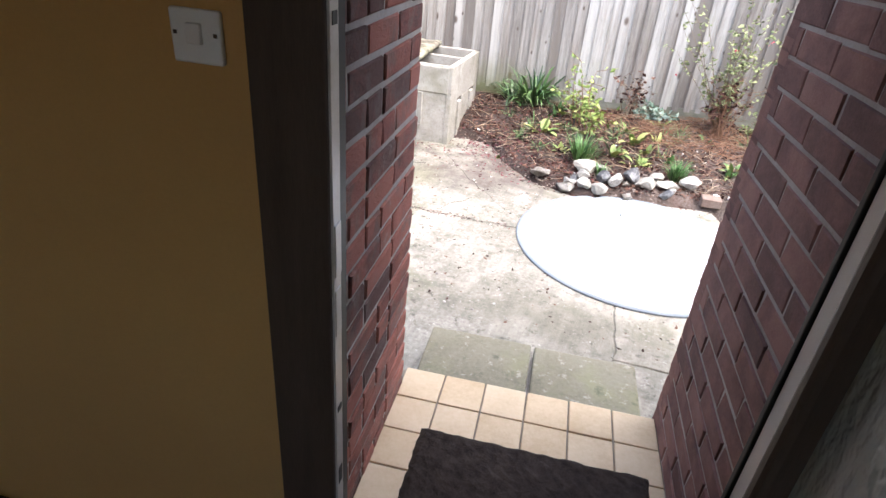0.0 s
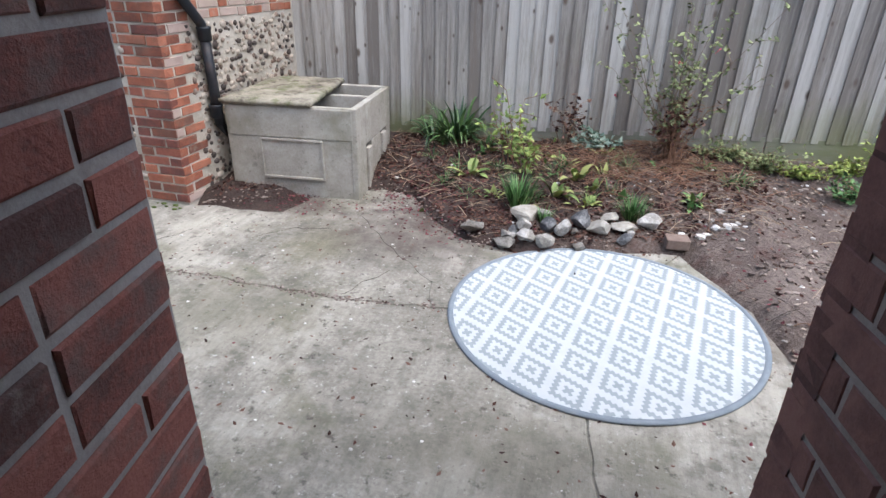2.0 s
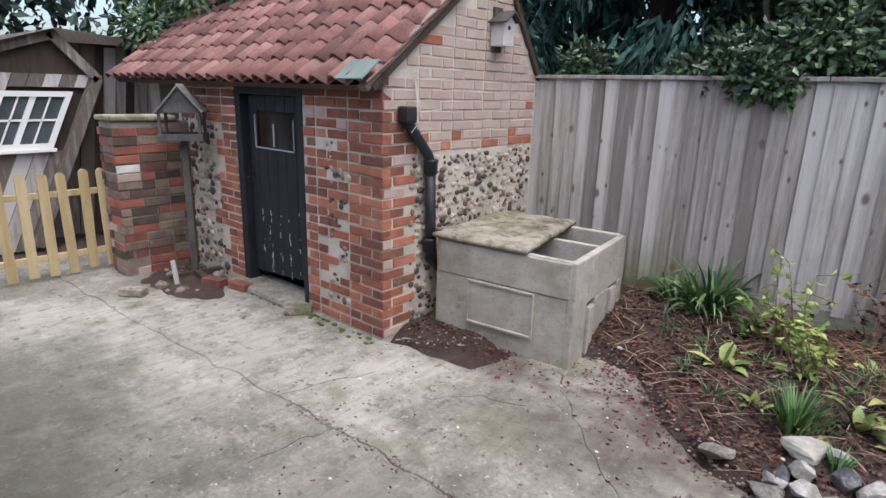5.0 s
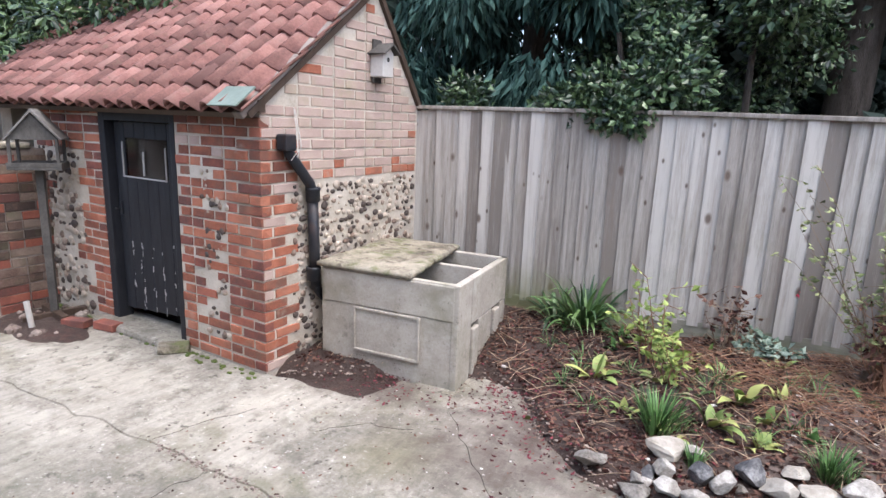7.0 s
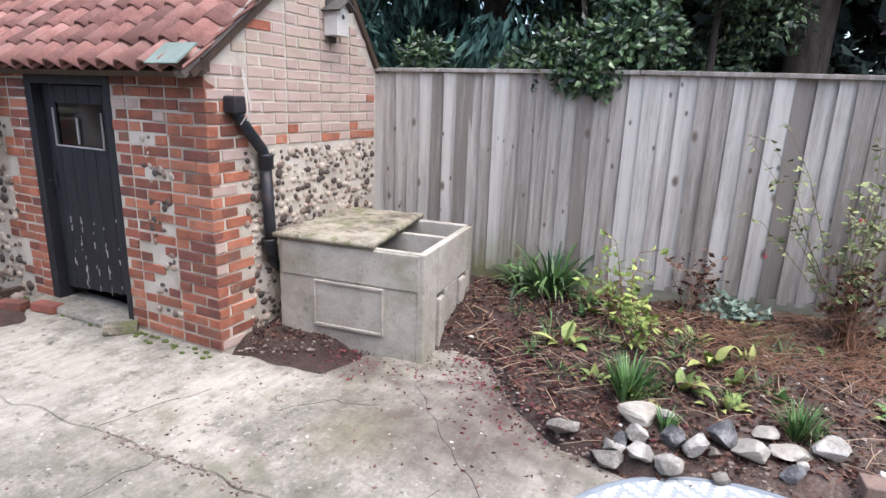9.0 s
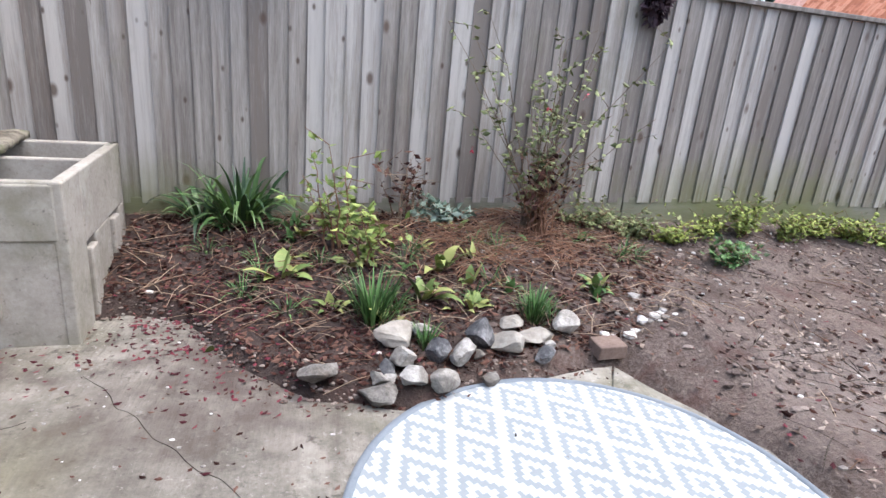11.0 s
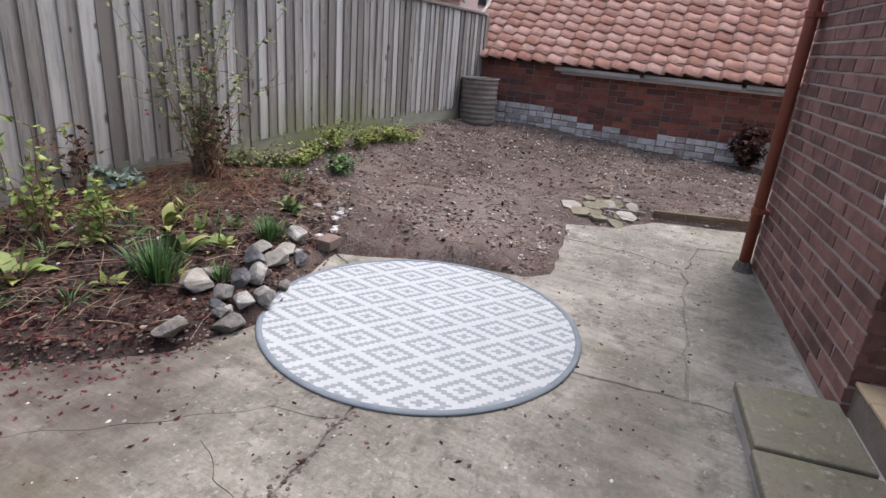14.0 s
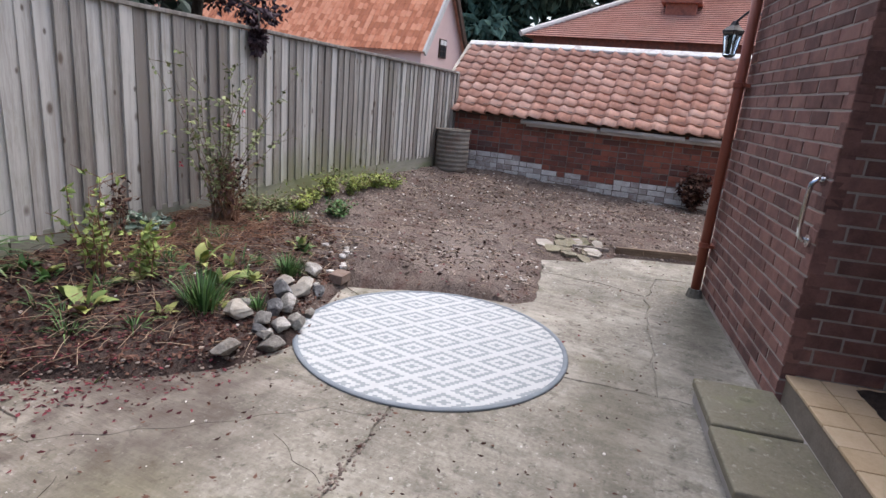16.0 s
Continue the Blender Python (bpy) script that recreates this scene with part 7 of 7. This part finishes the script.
def build_bird_table():
    t = thing("bird_table", "grey weathered bird table with a pitched roof on a post", "bird table", at=pose(-5.05, 3.90, 0, 0, 0, 52) @ Matrix.Diagonal((0.74, 0.74, 1, 1)))

    def p(name, boxes, bevel=0.004, m=None):
        bm = bmesh.new()
        for b in boxes:
            box(bm, *b, bevel=bevel, m=m)
        return part(name, bm, M_BIRD, t)
    p("post", [(-0.035, 0.035, -0.035, 0.035, 0.02, 1.17)])
    for a in (0, 90):
        bm = bmesh.new()
        box(bm, -0.30, 0.30, -0.035, 0.035, 0.01, 0.06, bevel=0.006, m=pose(0, 0, 0.0 if a == 0 else 0.012, 0, 0, a + 30))
        part("foot", bm, M_FRAME, t)
    p("tray", [(-0.23, 0.23, -0.17, 0.17, 1.17, 1.19), (-0.23, 0.23, -0.17, -0.155, 1.19, 1.225), (-0.23, 0.23, 0.155, 0.17, 1.19, 1.225), (-0.23, -0.215, -0.155, 0.155, 1.19, 1.225), (0.215, 0.23, -0.155, 0.155, 1.19, 1.225)])
    for x in (-0.2, 0.2):
        for y in (-0.14, 0.14):
            p("corner_post", [(x - 0.014, x + 0.014, y - 0.014, y + 0.014, 1.19, 1.40)], 0.002)
    bm = bmesh.new()
    for y in (-0.15, 0.14):
        put(bm, [(-0.22, y, 1.39), (0.22, y, 1.39), (0, y, 1.58), (-0.22, y + 0.012, 1.39), (0.22, y + 0.012, 1.39), (0, y + 0.012, 1.58)], [(0, 1, 2), (5, 4, 3), (0, 3, 4, 1), (1, 4, 5, 2), (2, 5, 3, 0)])
    part("gable", bm, M_BIRD, t)
    for s in (-1, 1):
        bm = bmesh.new()
        box(bm, -0.005, 0.315, -0.18, 0.18, 0, 0.016, m=pose(0, 0, 1.595, 0, 41 if s > 0 else 139, 0), bevel=0.003)
        part("roof_slope", bm, mat("lichened_grey_roofing", [(0.09, 0.084, 0.076), (0.16, 0.15, 0.138), (0.24, 0.23, 0.21)], 6, 60, 0.9, 0.4), t)


build_bird_table()


def build_pickets():
    fence = thing("picket_fence", "low yellowish new timber picket fence", "fence")
    for z in (0.16, 0.68):
        bm = bmesh.new()
        box(bm, -5.83, -5.795, 1.8, 3.60, z, z + 0.05, bevel=0.004)
        part("rail", bm, M_PICKET, fence)
    bm = bmesh.new()
    n = 10
    out = [(-0.036, 0.0), (0.036, 0.0), (0.036, 0.82)] + [(0.036 * math.cos(a), 0.82 + 0.036 * math.sin(a)) for a in [math.pi * k / 8 for k in range(1, 8)]] + [(-0.036, 0.82)]
    k = len(out)
    put(bm, [(0.0, y, z) for y, z in out] + [(0.018, y, z) for y, z in out], [tuple(range(k))[::-1], tuple(range(k, 2 * k))] + [(i, (i + 1) % k, k + (i + 1) % k, k + i) for i in range(k)])
    bmesh.ops.recalc_face_normals(bm, faces=bm.faces)
    me = bpy.data.meshes.new("picket")
    bm.to_mesh(me)
    bm.free()
    me.materials.append(M_PICKET)
    y = 3.50
    while y > 1.85:
        ob = new("picket", me)
        ob.parent = fence
        ob.matrix_local = pose(-5.795, y, 0.03 + R.uniform(-0.015, 0.015), R.uniform(-1.5, 1.5), 0, 0)
        y -= 0.148
    bm = bmesh.new()
    box(bm, -5.90, -5.83, 1.72, 1.80, 0, 0.95, bevel=0.006)
    part("post", bm, M_PICKET, fence)


build_pickets()


def build_lean_shed():
    """A leaning old boarded shed with a white window."""
    shed = thing("leaning_wooden_shed", "old leaning silvery boarded shed with a white window", "shed")
    x = -7.0
    shear = 0.45
    q = random.Random(6)
    bm = bmesh.new()
    put(bm, [(x - 0.06, 2.0, -0.02), (x - 0.06, 3.27, -0.02), (x - 0.06, 3.27 + shear * 1.62, 1.62), (x - 0.06, 3.62, 2.0), (x - 0.06, 2.0, 1.4)], [(0, 1, 2, 3, 4)])
    put(bm, [(x - 0.35, 3.3, -0.02), (x - 0.35, 4.6, -0.02), (x - 0.35, 4.6, 1.98), (x - 0.35, 3.6, 1.98)], [(0, 1, 2, 3)])
    part("backing", bm, M_FRAME, shed)
    y = 1.80
    while y < 3.24:
        w = q.uniform(0.10, 0.15)
        top = min(1.66, 1.45 + 0.42 * max(0, (y + shear * 1.5 - 2.5)))
        top = min(top, 2.02 - 1.1 * max(0, y + shear * 1.7 - 3.62))
        segs = [(-0.02, top)]
        ya = y + w / 2
        if ya + shear * 1.0 > 3.0 - 0.06 and ya + shear * 1.5 < 3.75 + 0.1 and ya < 3.22:
            segs = [(-0.02, 0.93), (1.54, top)]
        for z0, z1 in segs:
            if z1 - z0 > 0.03:
                bm = bmesh.new()
                put(bm, [(x + d, yy + shear * z, z) for d in (-0.02, q.uniform(0, 0.008)) for yy, z in ((y, z0), (y + w - 0.006, z0), (y + w - 0.006, z1), (y, z1))], [(3, 2, 1, 0), (4, 5, 6, 7), (0, 1, 5, 4), (1, 2, 6, 5), (2, 3, 7, 6), (3, 0, 4, 7)])
                part("board", bm, M_OLDBOARD, shed)
        y += w
    y = 3.32
    while y < 4.55:
        w = q.uniform(0.10, 0.16)
        bm = bmesh.new()
        lean = 0.12
        z1 = 1.95 + q.uniform(-0.05, 0.03)
        put(bm, [(x - 0.3 + d, yy + lean * z, z) for d in (-0.02, q.uniform(0, 0.02)) for yy, z in ((y, 0), (y + w - 0.01, 0), (y + w - 0.01, z1), (y, z1))], [(3, 2, 1, 0), (4, 5, 6, 7), (0, 1, 5, 4), (1, 2, 6, 5), (2, 3, 7, 6), (3, 0, 4, 7)])
        part("board", bm, M_OLDBOARD, shed)
        y += w + (0.09 if q.random() < 0.15 else 0)
    for a, b in (((3.25, 0.0), (3.98, 1.64)), ((3.98, 1.62), (3.60, 2.05)), ((2.2, 1.55), (3.62, 2.03))):
        bm = bmesh.new()
        d = Vector((0, b[0] - a[0], b[1] - a[1]))
        nrm = Vector((0, -d.z, d.y)).normalized() * 0.045
        pts = [Vector((0, *a)) - nrm, Vector((0, *b)) - nrm, Vector((0, *b)) + nrm, Vector((0, *a)) + nrm]
        put(bm, [(x + e, p.y, p.z) for e in (0.0, 0.04) for p in pts], [(3, 2, 1, 0), (4, 5, 6, 7), (0, 1, 5, 4), (1, 2, 6, 5), (2, 3, 7, 6), (3, 0, 4, 7)])
        bmesh.ops.recalc_face_normals(bm, faces=bm.faces)
        part("trim_board", bm, M_OLDBOARD, shed)
    bm = bmesh.new()
    put(bm, [(x + 0.12, 2.0, 1.55), (x + 0.12, 3.64, 2.08), (x - 2.0, 3.64, 2.08), (x - 2.0, 2.0, 1.55), (x + 0.12, 4.75, 1.99), (x - 2.0, 4.75, 1.99)], [(0, 1, 2, 3), (1, 4, 5, 2)])
    ret = bmesh.ops.solidify(bm, geom=bm.faces[:], thickness=0.04)
    part("roof", bm, M_OLDBOARD, shed)
    # window
    win = new("window")
    win.parent = shed
    win["label"] = "white painted six-pane window"
    sm = Matrix(((1, 0, 0, 0), (0, 1, shear, 0), (0, 0, 1, 0), (0, 0, 0, 1)))
    y0, y1, z0, z1 = 2.46, 3.06, 0.96, 1.50

    def bars(name, boxes, material, label=""):
        bm = bmesh.new()
        for b in boxes:
            box(bm, *b)
        for v in bm.verts:
            v.co.y += shear * v.co.z
        return part(name, bm, material, win, label)
    bars("window_frame", [(x, x + 0.045, y0, y1, z0, z0 + 0.05), (x, x + 0.045, y0, y1, z1 - 0.05, z1), (x, x + 0.045, y0, y0 + 0.05, z0 + 0.05, z1 - 0.05), (x, x + 0.045, y1 - 0.05, y1, z0 + 0.05, z1 - 0.05)], M_WHITE)
    bars("glazing_bar", [(x + 0.005, x + 0.035, y0 + 0.26, y0 + 0.31, z0 + 0.05, z1 - 0.05), (x + 0.006, x + 0.03, y0 + 0.05, y1 - 0.05, 1.22, 1.24), (x + 0.006, x + 0.03, y0 + 0.16, y0 + 0.175, z0 + 0.05, z1 - 0.05), (x + 0.006, x + 0.03, y0 + 0.42, y0 + 0.435, z0 + 0.05, z1 - 0.05)], M_WHITE)
    bars("pane", [(x + 0.012, x + 0.016, y0 + 0.05, y1 - 0.05, z0 + 0.05, z1 - 0.05)], mat("dark_reflecting_pane", [(0.05, 0.06, 0.065), (0.09, 0.10, 0.11)], 4, 60, 0.08, 0.02, spec=0.8))
    bars("window_sill", [(x, x + 0.07, y0 - 0.03, y1 + 0.03, z0 - 0.03, z0)], M_WHITE)


build_lean_shed()


def build_bird_box():
    b = thing("bird_box", "small grey timber bird box fixed high on the gable", "bird box", at=pose(SHED_X + 0.01, 5.22, 1.93))

    def p(name, bx, bevel=0.003, m=None, material=M_BIRD):
        bm = bmesh.new()
        box(bm, *bx, bevel=bevel, m=m)
        return part(name, bm, material, b)
    p("body", (0.0, 0.11, -0.065, 0.065, 0.0, 0.17), material=M_WHITEWOOD)
    p("back_plate", (0.0, 0.015, -0.05, 0.05, -0.04, 0.26))
    for s in (-1, 1):
        bm = bmesh.new()
        box(bm, -0.01, 0.15, 0.0, 0.115, 0, 0.012, m=pose(0, 0, 0.225, -36 if s > 0 else -144, 0, 0))
        part("roof_slope", bm, M_BIRD, b)
    bm = bmesh.new()
    put(bm, [(0.108, -0.065, 0.165), (0.108, 0.065, 0.165), (0.108, 0, 0.22), (0.0, -0.065, 0.165), (0.0, 0.065, 0.165), (0.0, 0, 0.22)], [(0, 1, 2), (5, 4, 3), (0, 3, 4, 1), (1, 4, 5, 2), (2, 5, 3, 0)])
    part("gable", bm, M_WHITEWOOD, b)
    bm = bmesh.new()
    tube(bm, [(0.1105, 0, 0.12), (0.1115, 0, 0.12)], 0.016, 14)
    part("entrance_hole", bm, M_SEAL, b)


build_bird_box()


# rubbish by the shed
for k, (x, y, turn, mm) in enumerate(((-4.74, 3.90, 20, M_BRICK_BARN), (-4.95, 3.34, 35, M_LID), (-3.74, 4.02, 50, M_LID), (-4.50, 4.0, 10, M_BRICK_BARN))):
    bm = bmesh.new()
    box(bm, -0.1, 0.1, -0.05, 0.05, 0, 0.06, bevel=0.008)
    ob = part("loose_brick", bm, mm)
    ob.matrix_world = pose(x, y, 0.003 if k != 3 else 0.003, R.uniform(-3, 3), R.uniform(-3, 3), turn)
    tagged(ob, "old red brick lying on the concrete by the shed", "brick", "loose bricks")
bm = bmesh.new()
lathe(bm, [(0.0, 0.0), (0.02, 0.0), (0.02, 0.22), (0.016, 0.22), (0.016, 0.02), (0, 0.02)], 12)
ob = part("pipe_stub", bm, M_WHITEWOOD)
ob.matrix_world = pose(-4.93, 3.68, 0.0, 4, -3, 0)
tagged(ob, "short grey pipe stub sticking out of the ground", "pipe")
bm = bmesh.new()
for i in range(26):
    a = 6.283 * i / 26
    bmesh.ops.create_icosphere(bm, subdivisions=1, radius=R.uniform(0.015, 0.05), matrix=Matrix.Translation((-5.0 + R.uniform(-0.42, 0.35), 3.85 + R.uniform(-0.3, 0.3), 0.01)))
tagged(part("soil_crumbs", bm, M_CLOD), "dark soil and crumbs round the bird table", "soil", kind="stuff")
bm = bmesh.new()
for i in range(120):
    x, y = -4.65 + R.uniform(-1.0, 1.7), SHED_Y - 0.04 - abs(R.gauss(0, 0.05))
    bmesh.ops.create_icosphere(bm, subdivisions=1, radius=R.uniform(0.006, 0.02), matrix=Matrix.Translation((x, y, 0.004)) @ Matrix.Diagonal((1.5, 1, 0.5, 1)))
tagged(part("moss", bm, mat("green_moss", [(0.05, 0.07, 0.02), (0.10, 0.13, 0.03)], 20, 90, 0.95, 0.5)), "mossy crumbs along the foot of the shed", "moss", kind="stuff")


# ---- houses beyond ----
def build_far_houses():
    pink_wall = mat("pink_render", [(0.62, 0.44, 0.40), (0.68, 0.50, 0.45)], 2, 50, 0.9, 0.1)
    house = thing("pink_cottage", "pink rendered cottage with an orange pantiled roof", "house")
    gy, x0, x1, eave, apex, back = 14.0, 19.8, 24.2, 3.0, 5.95, 18.0
    xm = (x0 + x1) / 2
    bm = bmesh.new()
    prof = [(x0, 0), (x1, 0), (x1, eave), (xm, apex), (x0, eave)]
    n = len(prof)
    put(bm, [(x, gy, z) for x, z in prof] + [(x, gy + back, z) for x, z in prof], [tuple(range(n)), tuple(range(2 * n - 1, n - 1, -1))] + [(i, n + i, n + (i + 1) % n, (i + 1) % n) for i in range(n)])
    bmesh.ops.recalc_face_normals(bm, faces=bm.faces)
    part("wall", bm, pink_wall, house, "pink rendered wall")
    slope = math.hypot(xm - x0, apex - eave)
    ang = math.degrees(math.atan2(apex - eave, xm - x0))
    rm = pose(x0, gy + back, eave, ang, 0, -90)
    rb = pose(x1, gy - 0.25, eave, ang, 0, 90)
    bm = bmesh.new()
    for m in (rm, rb):
        box(bm, 0, back + 0.25, -0.3, slope + 0.03, 0.02, 0.07, m=m)
    roof = part("roof", bm, M_PANTILE_ORANGE, house)
    me = pantile("pantile", 0.26, 0.46, M_PANTILE_ORANGE, 3)
    verts, faces = [], []
    mv, mf = [v.co.copy() for v in me.vertices], [tuple(p.vertices) for p in me.polygons]
    for r in range(11):
        for c in range(60):
            m = rm @ Matrix.Translation((back + 0.2 - 0.26 * (c + 1), r * 0.36 - 0.28, 0.09)) @ pose(0, 0, 0, 1.2, 0, R.uniform(-1, 1))
            b = len(verts)
            verts += [tuple(m @ v) for v in mv]
            faces += [tuple(i + b for i in f) for f in mf]
    big = bpy.data.meshes.new("tile_covering")
    big.from_pydata(verts, [], faces)
    big.materials.append(mat("orange_roof_tiles", [(0.38, 0.14, 0.075), (0.52, 0.205, 0.115), (0.60, 0.28, 0.17)], 3, 40, 0.85, 0.3, vary=0.5, island=True))
    rows_ = new("tile_covering", big)
    rows_.parent = roof
    tagged(rows_, kind="stuff")
    bm = bmesh.new()
    box(bm, back + 0.20, back + 0.30, -0.3, slope + 0.05, -0.12, 0.14, m=rm)
    part("bargeboard", bm, M_WHITEWOOD, house, "pale weathered bargeboard")
    bm = bmesh.new()
    box(bm, -0.06, 0.05, -0.3, slope, -0.12, 0.14, m=rb)
    part("bargeboard", bm, M_FRAME, house, "dark bargeboard")
    win = new("window")
    win.parent = house
    bm = bmesh.new()
    box(bm, 21.45, 22.15, gy - 0.06, gy + 0.02, 2.75, 3.55)
    part("window_frame", bm, M_FRAME, win)
    for i in range(2):
        for j in range(3):
            bm = bmesh.new()
            box(bm, 21.51 + 0.31 * i, 21.77 + 0.31 * i, gy - 0.075, gy - 0.055, 2.82 + 0.24 * j, 3.02 + 0.24 * j)
            part("pane", bm, M_WHITE if j == 2 else M_BLACK_DOOR, win)

    cot = thing("brick_house", "red brick house with a hipped tiled roof and chimney", "house")
    bm = bmesh.new()
    box(bm, 24, 34, -6, 10.5, 0, 4.2)
    part("wall", bm, M_BRICK_BARN, cot)
    bm = bmesh.new()
    put(bm, [(23.6, 11, 4.1), (23.6, -6.4, 4.1), (34.4, -6.4, 4.1), (34.4, 11, 4.1), (29, 6.4, 6.75), (29, -2, 6.75)], [(0, 4, 5, 1), (1, 5, 2), (2, 5, 4, 3), (3, 4, 0)])
    bmesh.ops.recalc_face_normals(bm, faces=bm.faces)
    roof = part("roof", bm, mat("faded_red_roof", [(0.30, 0.13, 0.10), (0.40, 0.19, 0.145), (0.47, 0.25, 0.20)], 1.2, 14, 0.9, 0.5, stain=(0.30, 0.2, 0.17), stain_scale=0.8), cot, "faded red tiled hipped roof")
    a, b = Vector((23.6, 11, 4.1)), Vector((23.6, -6.4, 4.1))
    bm = bmesh.new()
    for r in range(22):
        t = (r + 0.5) / 24
        p, e = Vector((23.6, 11, 4.1)).lerp(Vector((29, 6.4, 6.75)), t), Vector((23.6, -6.4, 4.1)).lerp(Vector((29, -2, 6.75)), t)
        box(bm, p.x - 0.02, p.x + 0.10, e.y, p.y, p.z, p.z + 0.035)
    tagged(part("tile_course", bm, M_PANTILE, roof), kind="stuff")
    bm = bmesh.new()
    tube(bm, [(23.6, 11, 4.15), (29, 6.4, 6.8), (29, -2, 6.8)], 0.14, 8)
    part("hip", bm, M_WHITEWOOD, roof, "pale mortared hip")
    bm = bmesh.new()
    box(bm, 26.4, 27.4, 4.0, 5.3, 5.4, 8.6, bevel=0.02)
    box(bm, 26.2, 27.6, 3.8, 5.5, 6.0, 6.12)
    part("chimney", bm, M_BRICK_BARN, cot, "red brick chimney with a pale flashing")


build_far_houses()


def build_lantern():
    lamp = thing("wall_lantern", "black wall lantern with clear panes on the house corner", "lantern")
    c = HOUSE @ Vector((2.10, 0.12, 1.93))
    bm = bmesh.new()
    tube(bm, [HOUSE @ Vector((1.90, -0.04, 2.07)), HOUSE @ Vector((2.01, 0.05, 2.13)), HOUSE @ Vector((2.10, 0.12, 2.05))], 0.009, 8)
    box(bm, 1.90, 1.915, -0.07, -0.01, 1.99, 2.13, m=HOUSE)
    part("bracket", bm, M_IRON, lamp)
    bm = bmesh.new()
    lathe(bm, [(0.0, 0.135), (0.02, 0.13), (0.035, 0.10), (0.085, 0.06), (0.085, 0.05), (0.0, 0.05)], 6, c)
    part("cap", bm, M_IRON, lamp)
    bm = bmesh.new()
    for k in range(6):
        a = 6.283 * k / 6
        tube(bm, [c + Vector((0.075 * math.cos(a), 0.075 * math.sin(a), 0.05)), c + Vector((0.045 * math.cos(a), 0.045 * math.sin(a), -0.11))], 0.005, 4)
    lathe(bm, [(0.0, -0.13), (0.03, -0.125), (0.05, -0.11), (0.0, -0.105)], 6, c)
    part("cage", bm, M_IRON, lamp)
    bm = bmesh.new()
    lathe(bm, [(0.044, -0.105), (0.072, 0.05)], 6, c)
    part("glass", bm, M_GLASS, lamp)


build_lantern()

def build_soil_patch():
    """Dark earth spread thinly on the concrete between the stub wall and the shed door."""
    bm = bmesh.new()
    n, rings = 40, 7
    rows = []
    for r in range(rings + 1):
        row = []
        for k in range(n):
            a = 6.283 * k / n
            s = (1 + 0.35 * noise.noise((math.cos(a) * 1.6, math.sin(a) * 1.6, 4))) * r / rings
            x, y = -5.0 + 0.50 * s * math.cos(a), 3.78 + 0.33 * s * math.sin(a)
            row.append(bm.verts.new((x, y, -0.004 + 0.030 * (1 - (r / rings) ** 2) + (0.012 * noise.noise((x * 12, y * 12, 0)) if r < rings else 0))))
        rows.append(row)
    for a, b in zip(rows, rows[1:]):
        for k in range(n):
            bm.faces.new((a[k], b[k], b[(k + 1) % n], a[(k + 1) % n]))
    tagged(part("soil_patch", bm, M_SOIL, smooth=True), "dark damp earth spread over the concrete by the shed", "soil", kind="stuff")


build_soil_patch()

bush("dark_weeds", "dark dead weeds heaped against the outbuilding wall", "dead plant", 4.98, 2.36, 26, 0.46, 0.34, L_BROWN, 0.07, M_BARK, 7, 97, 0.004, 0.1)
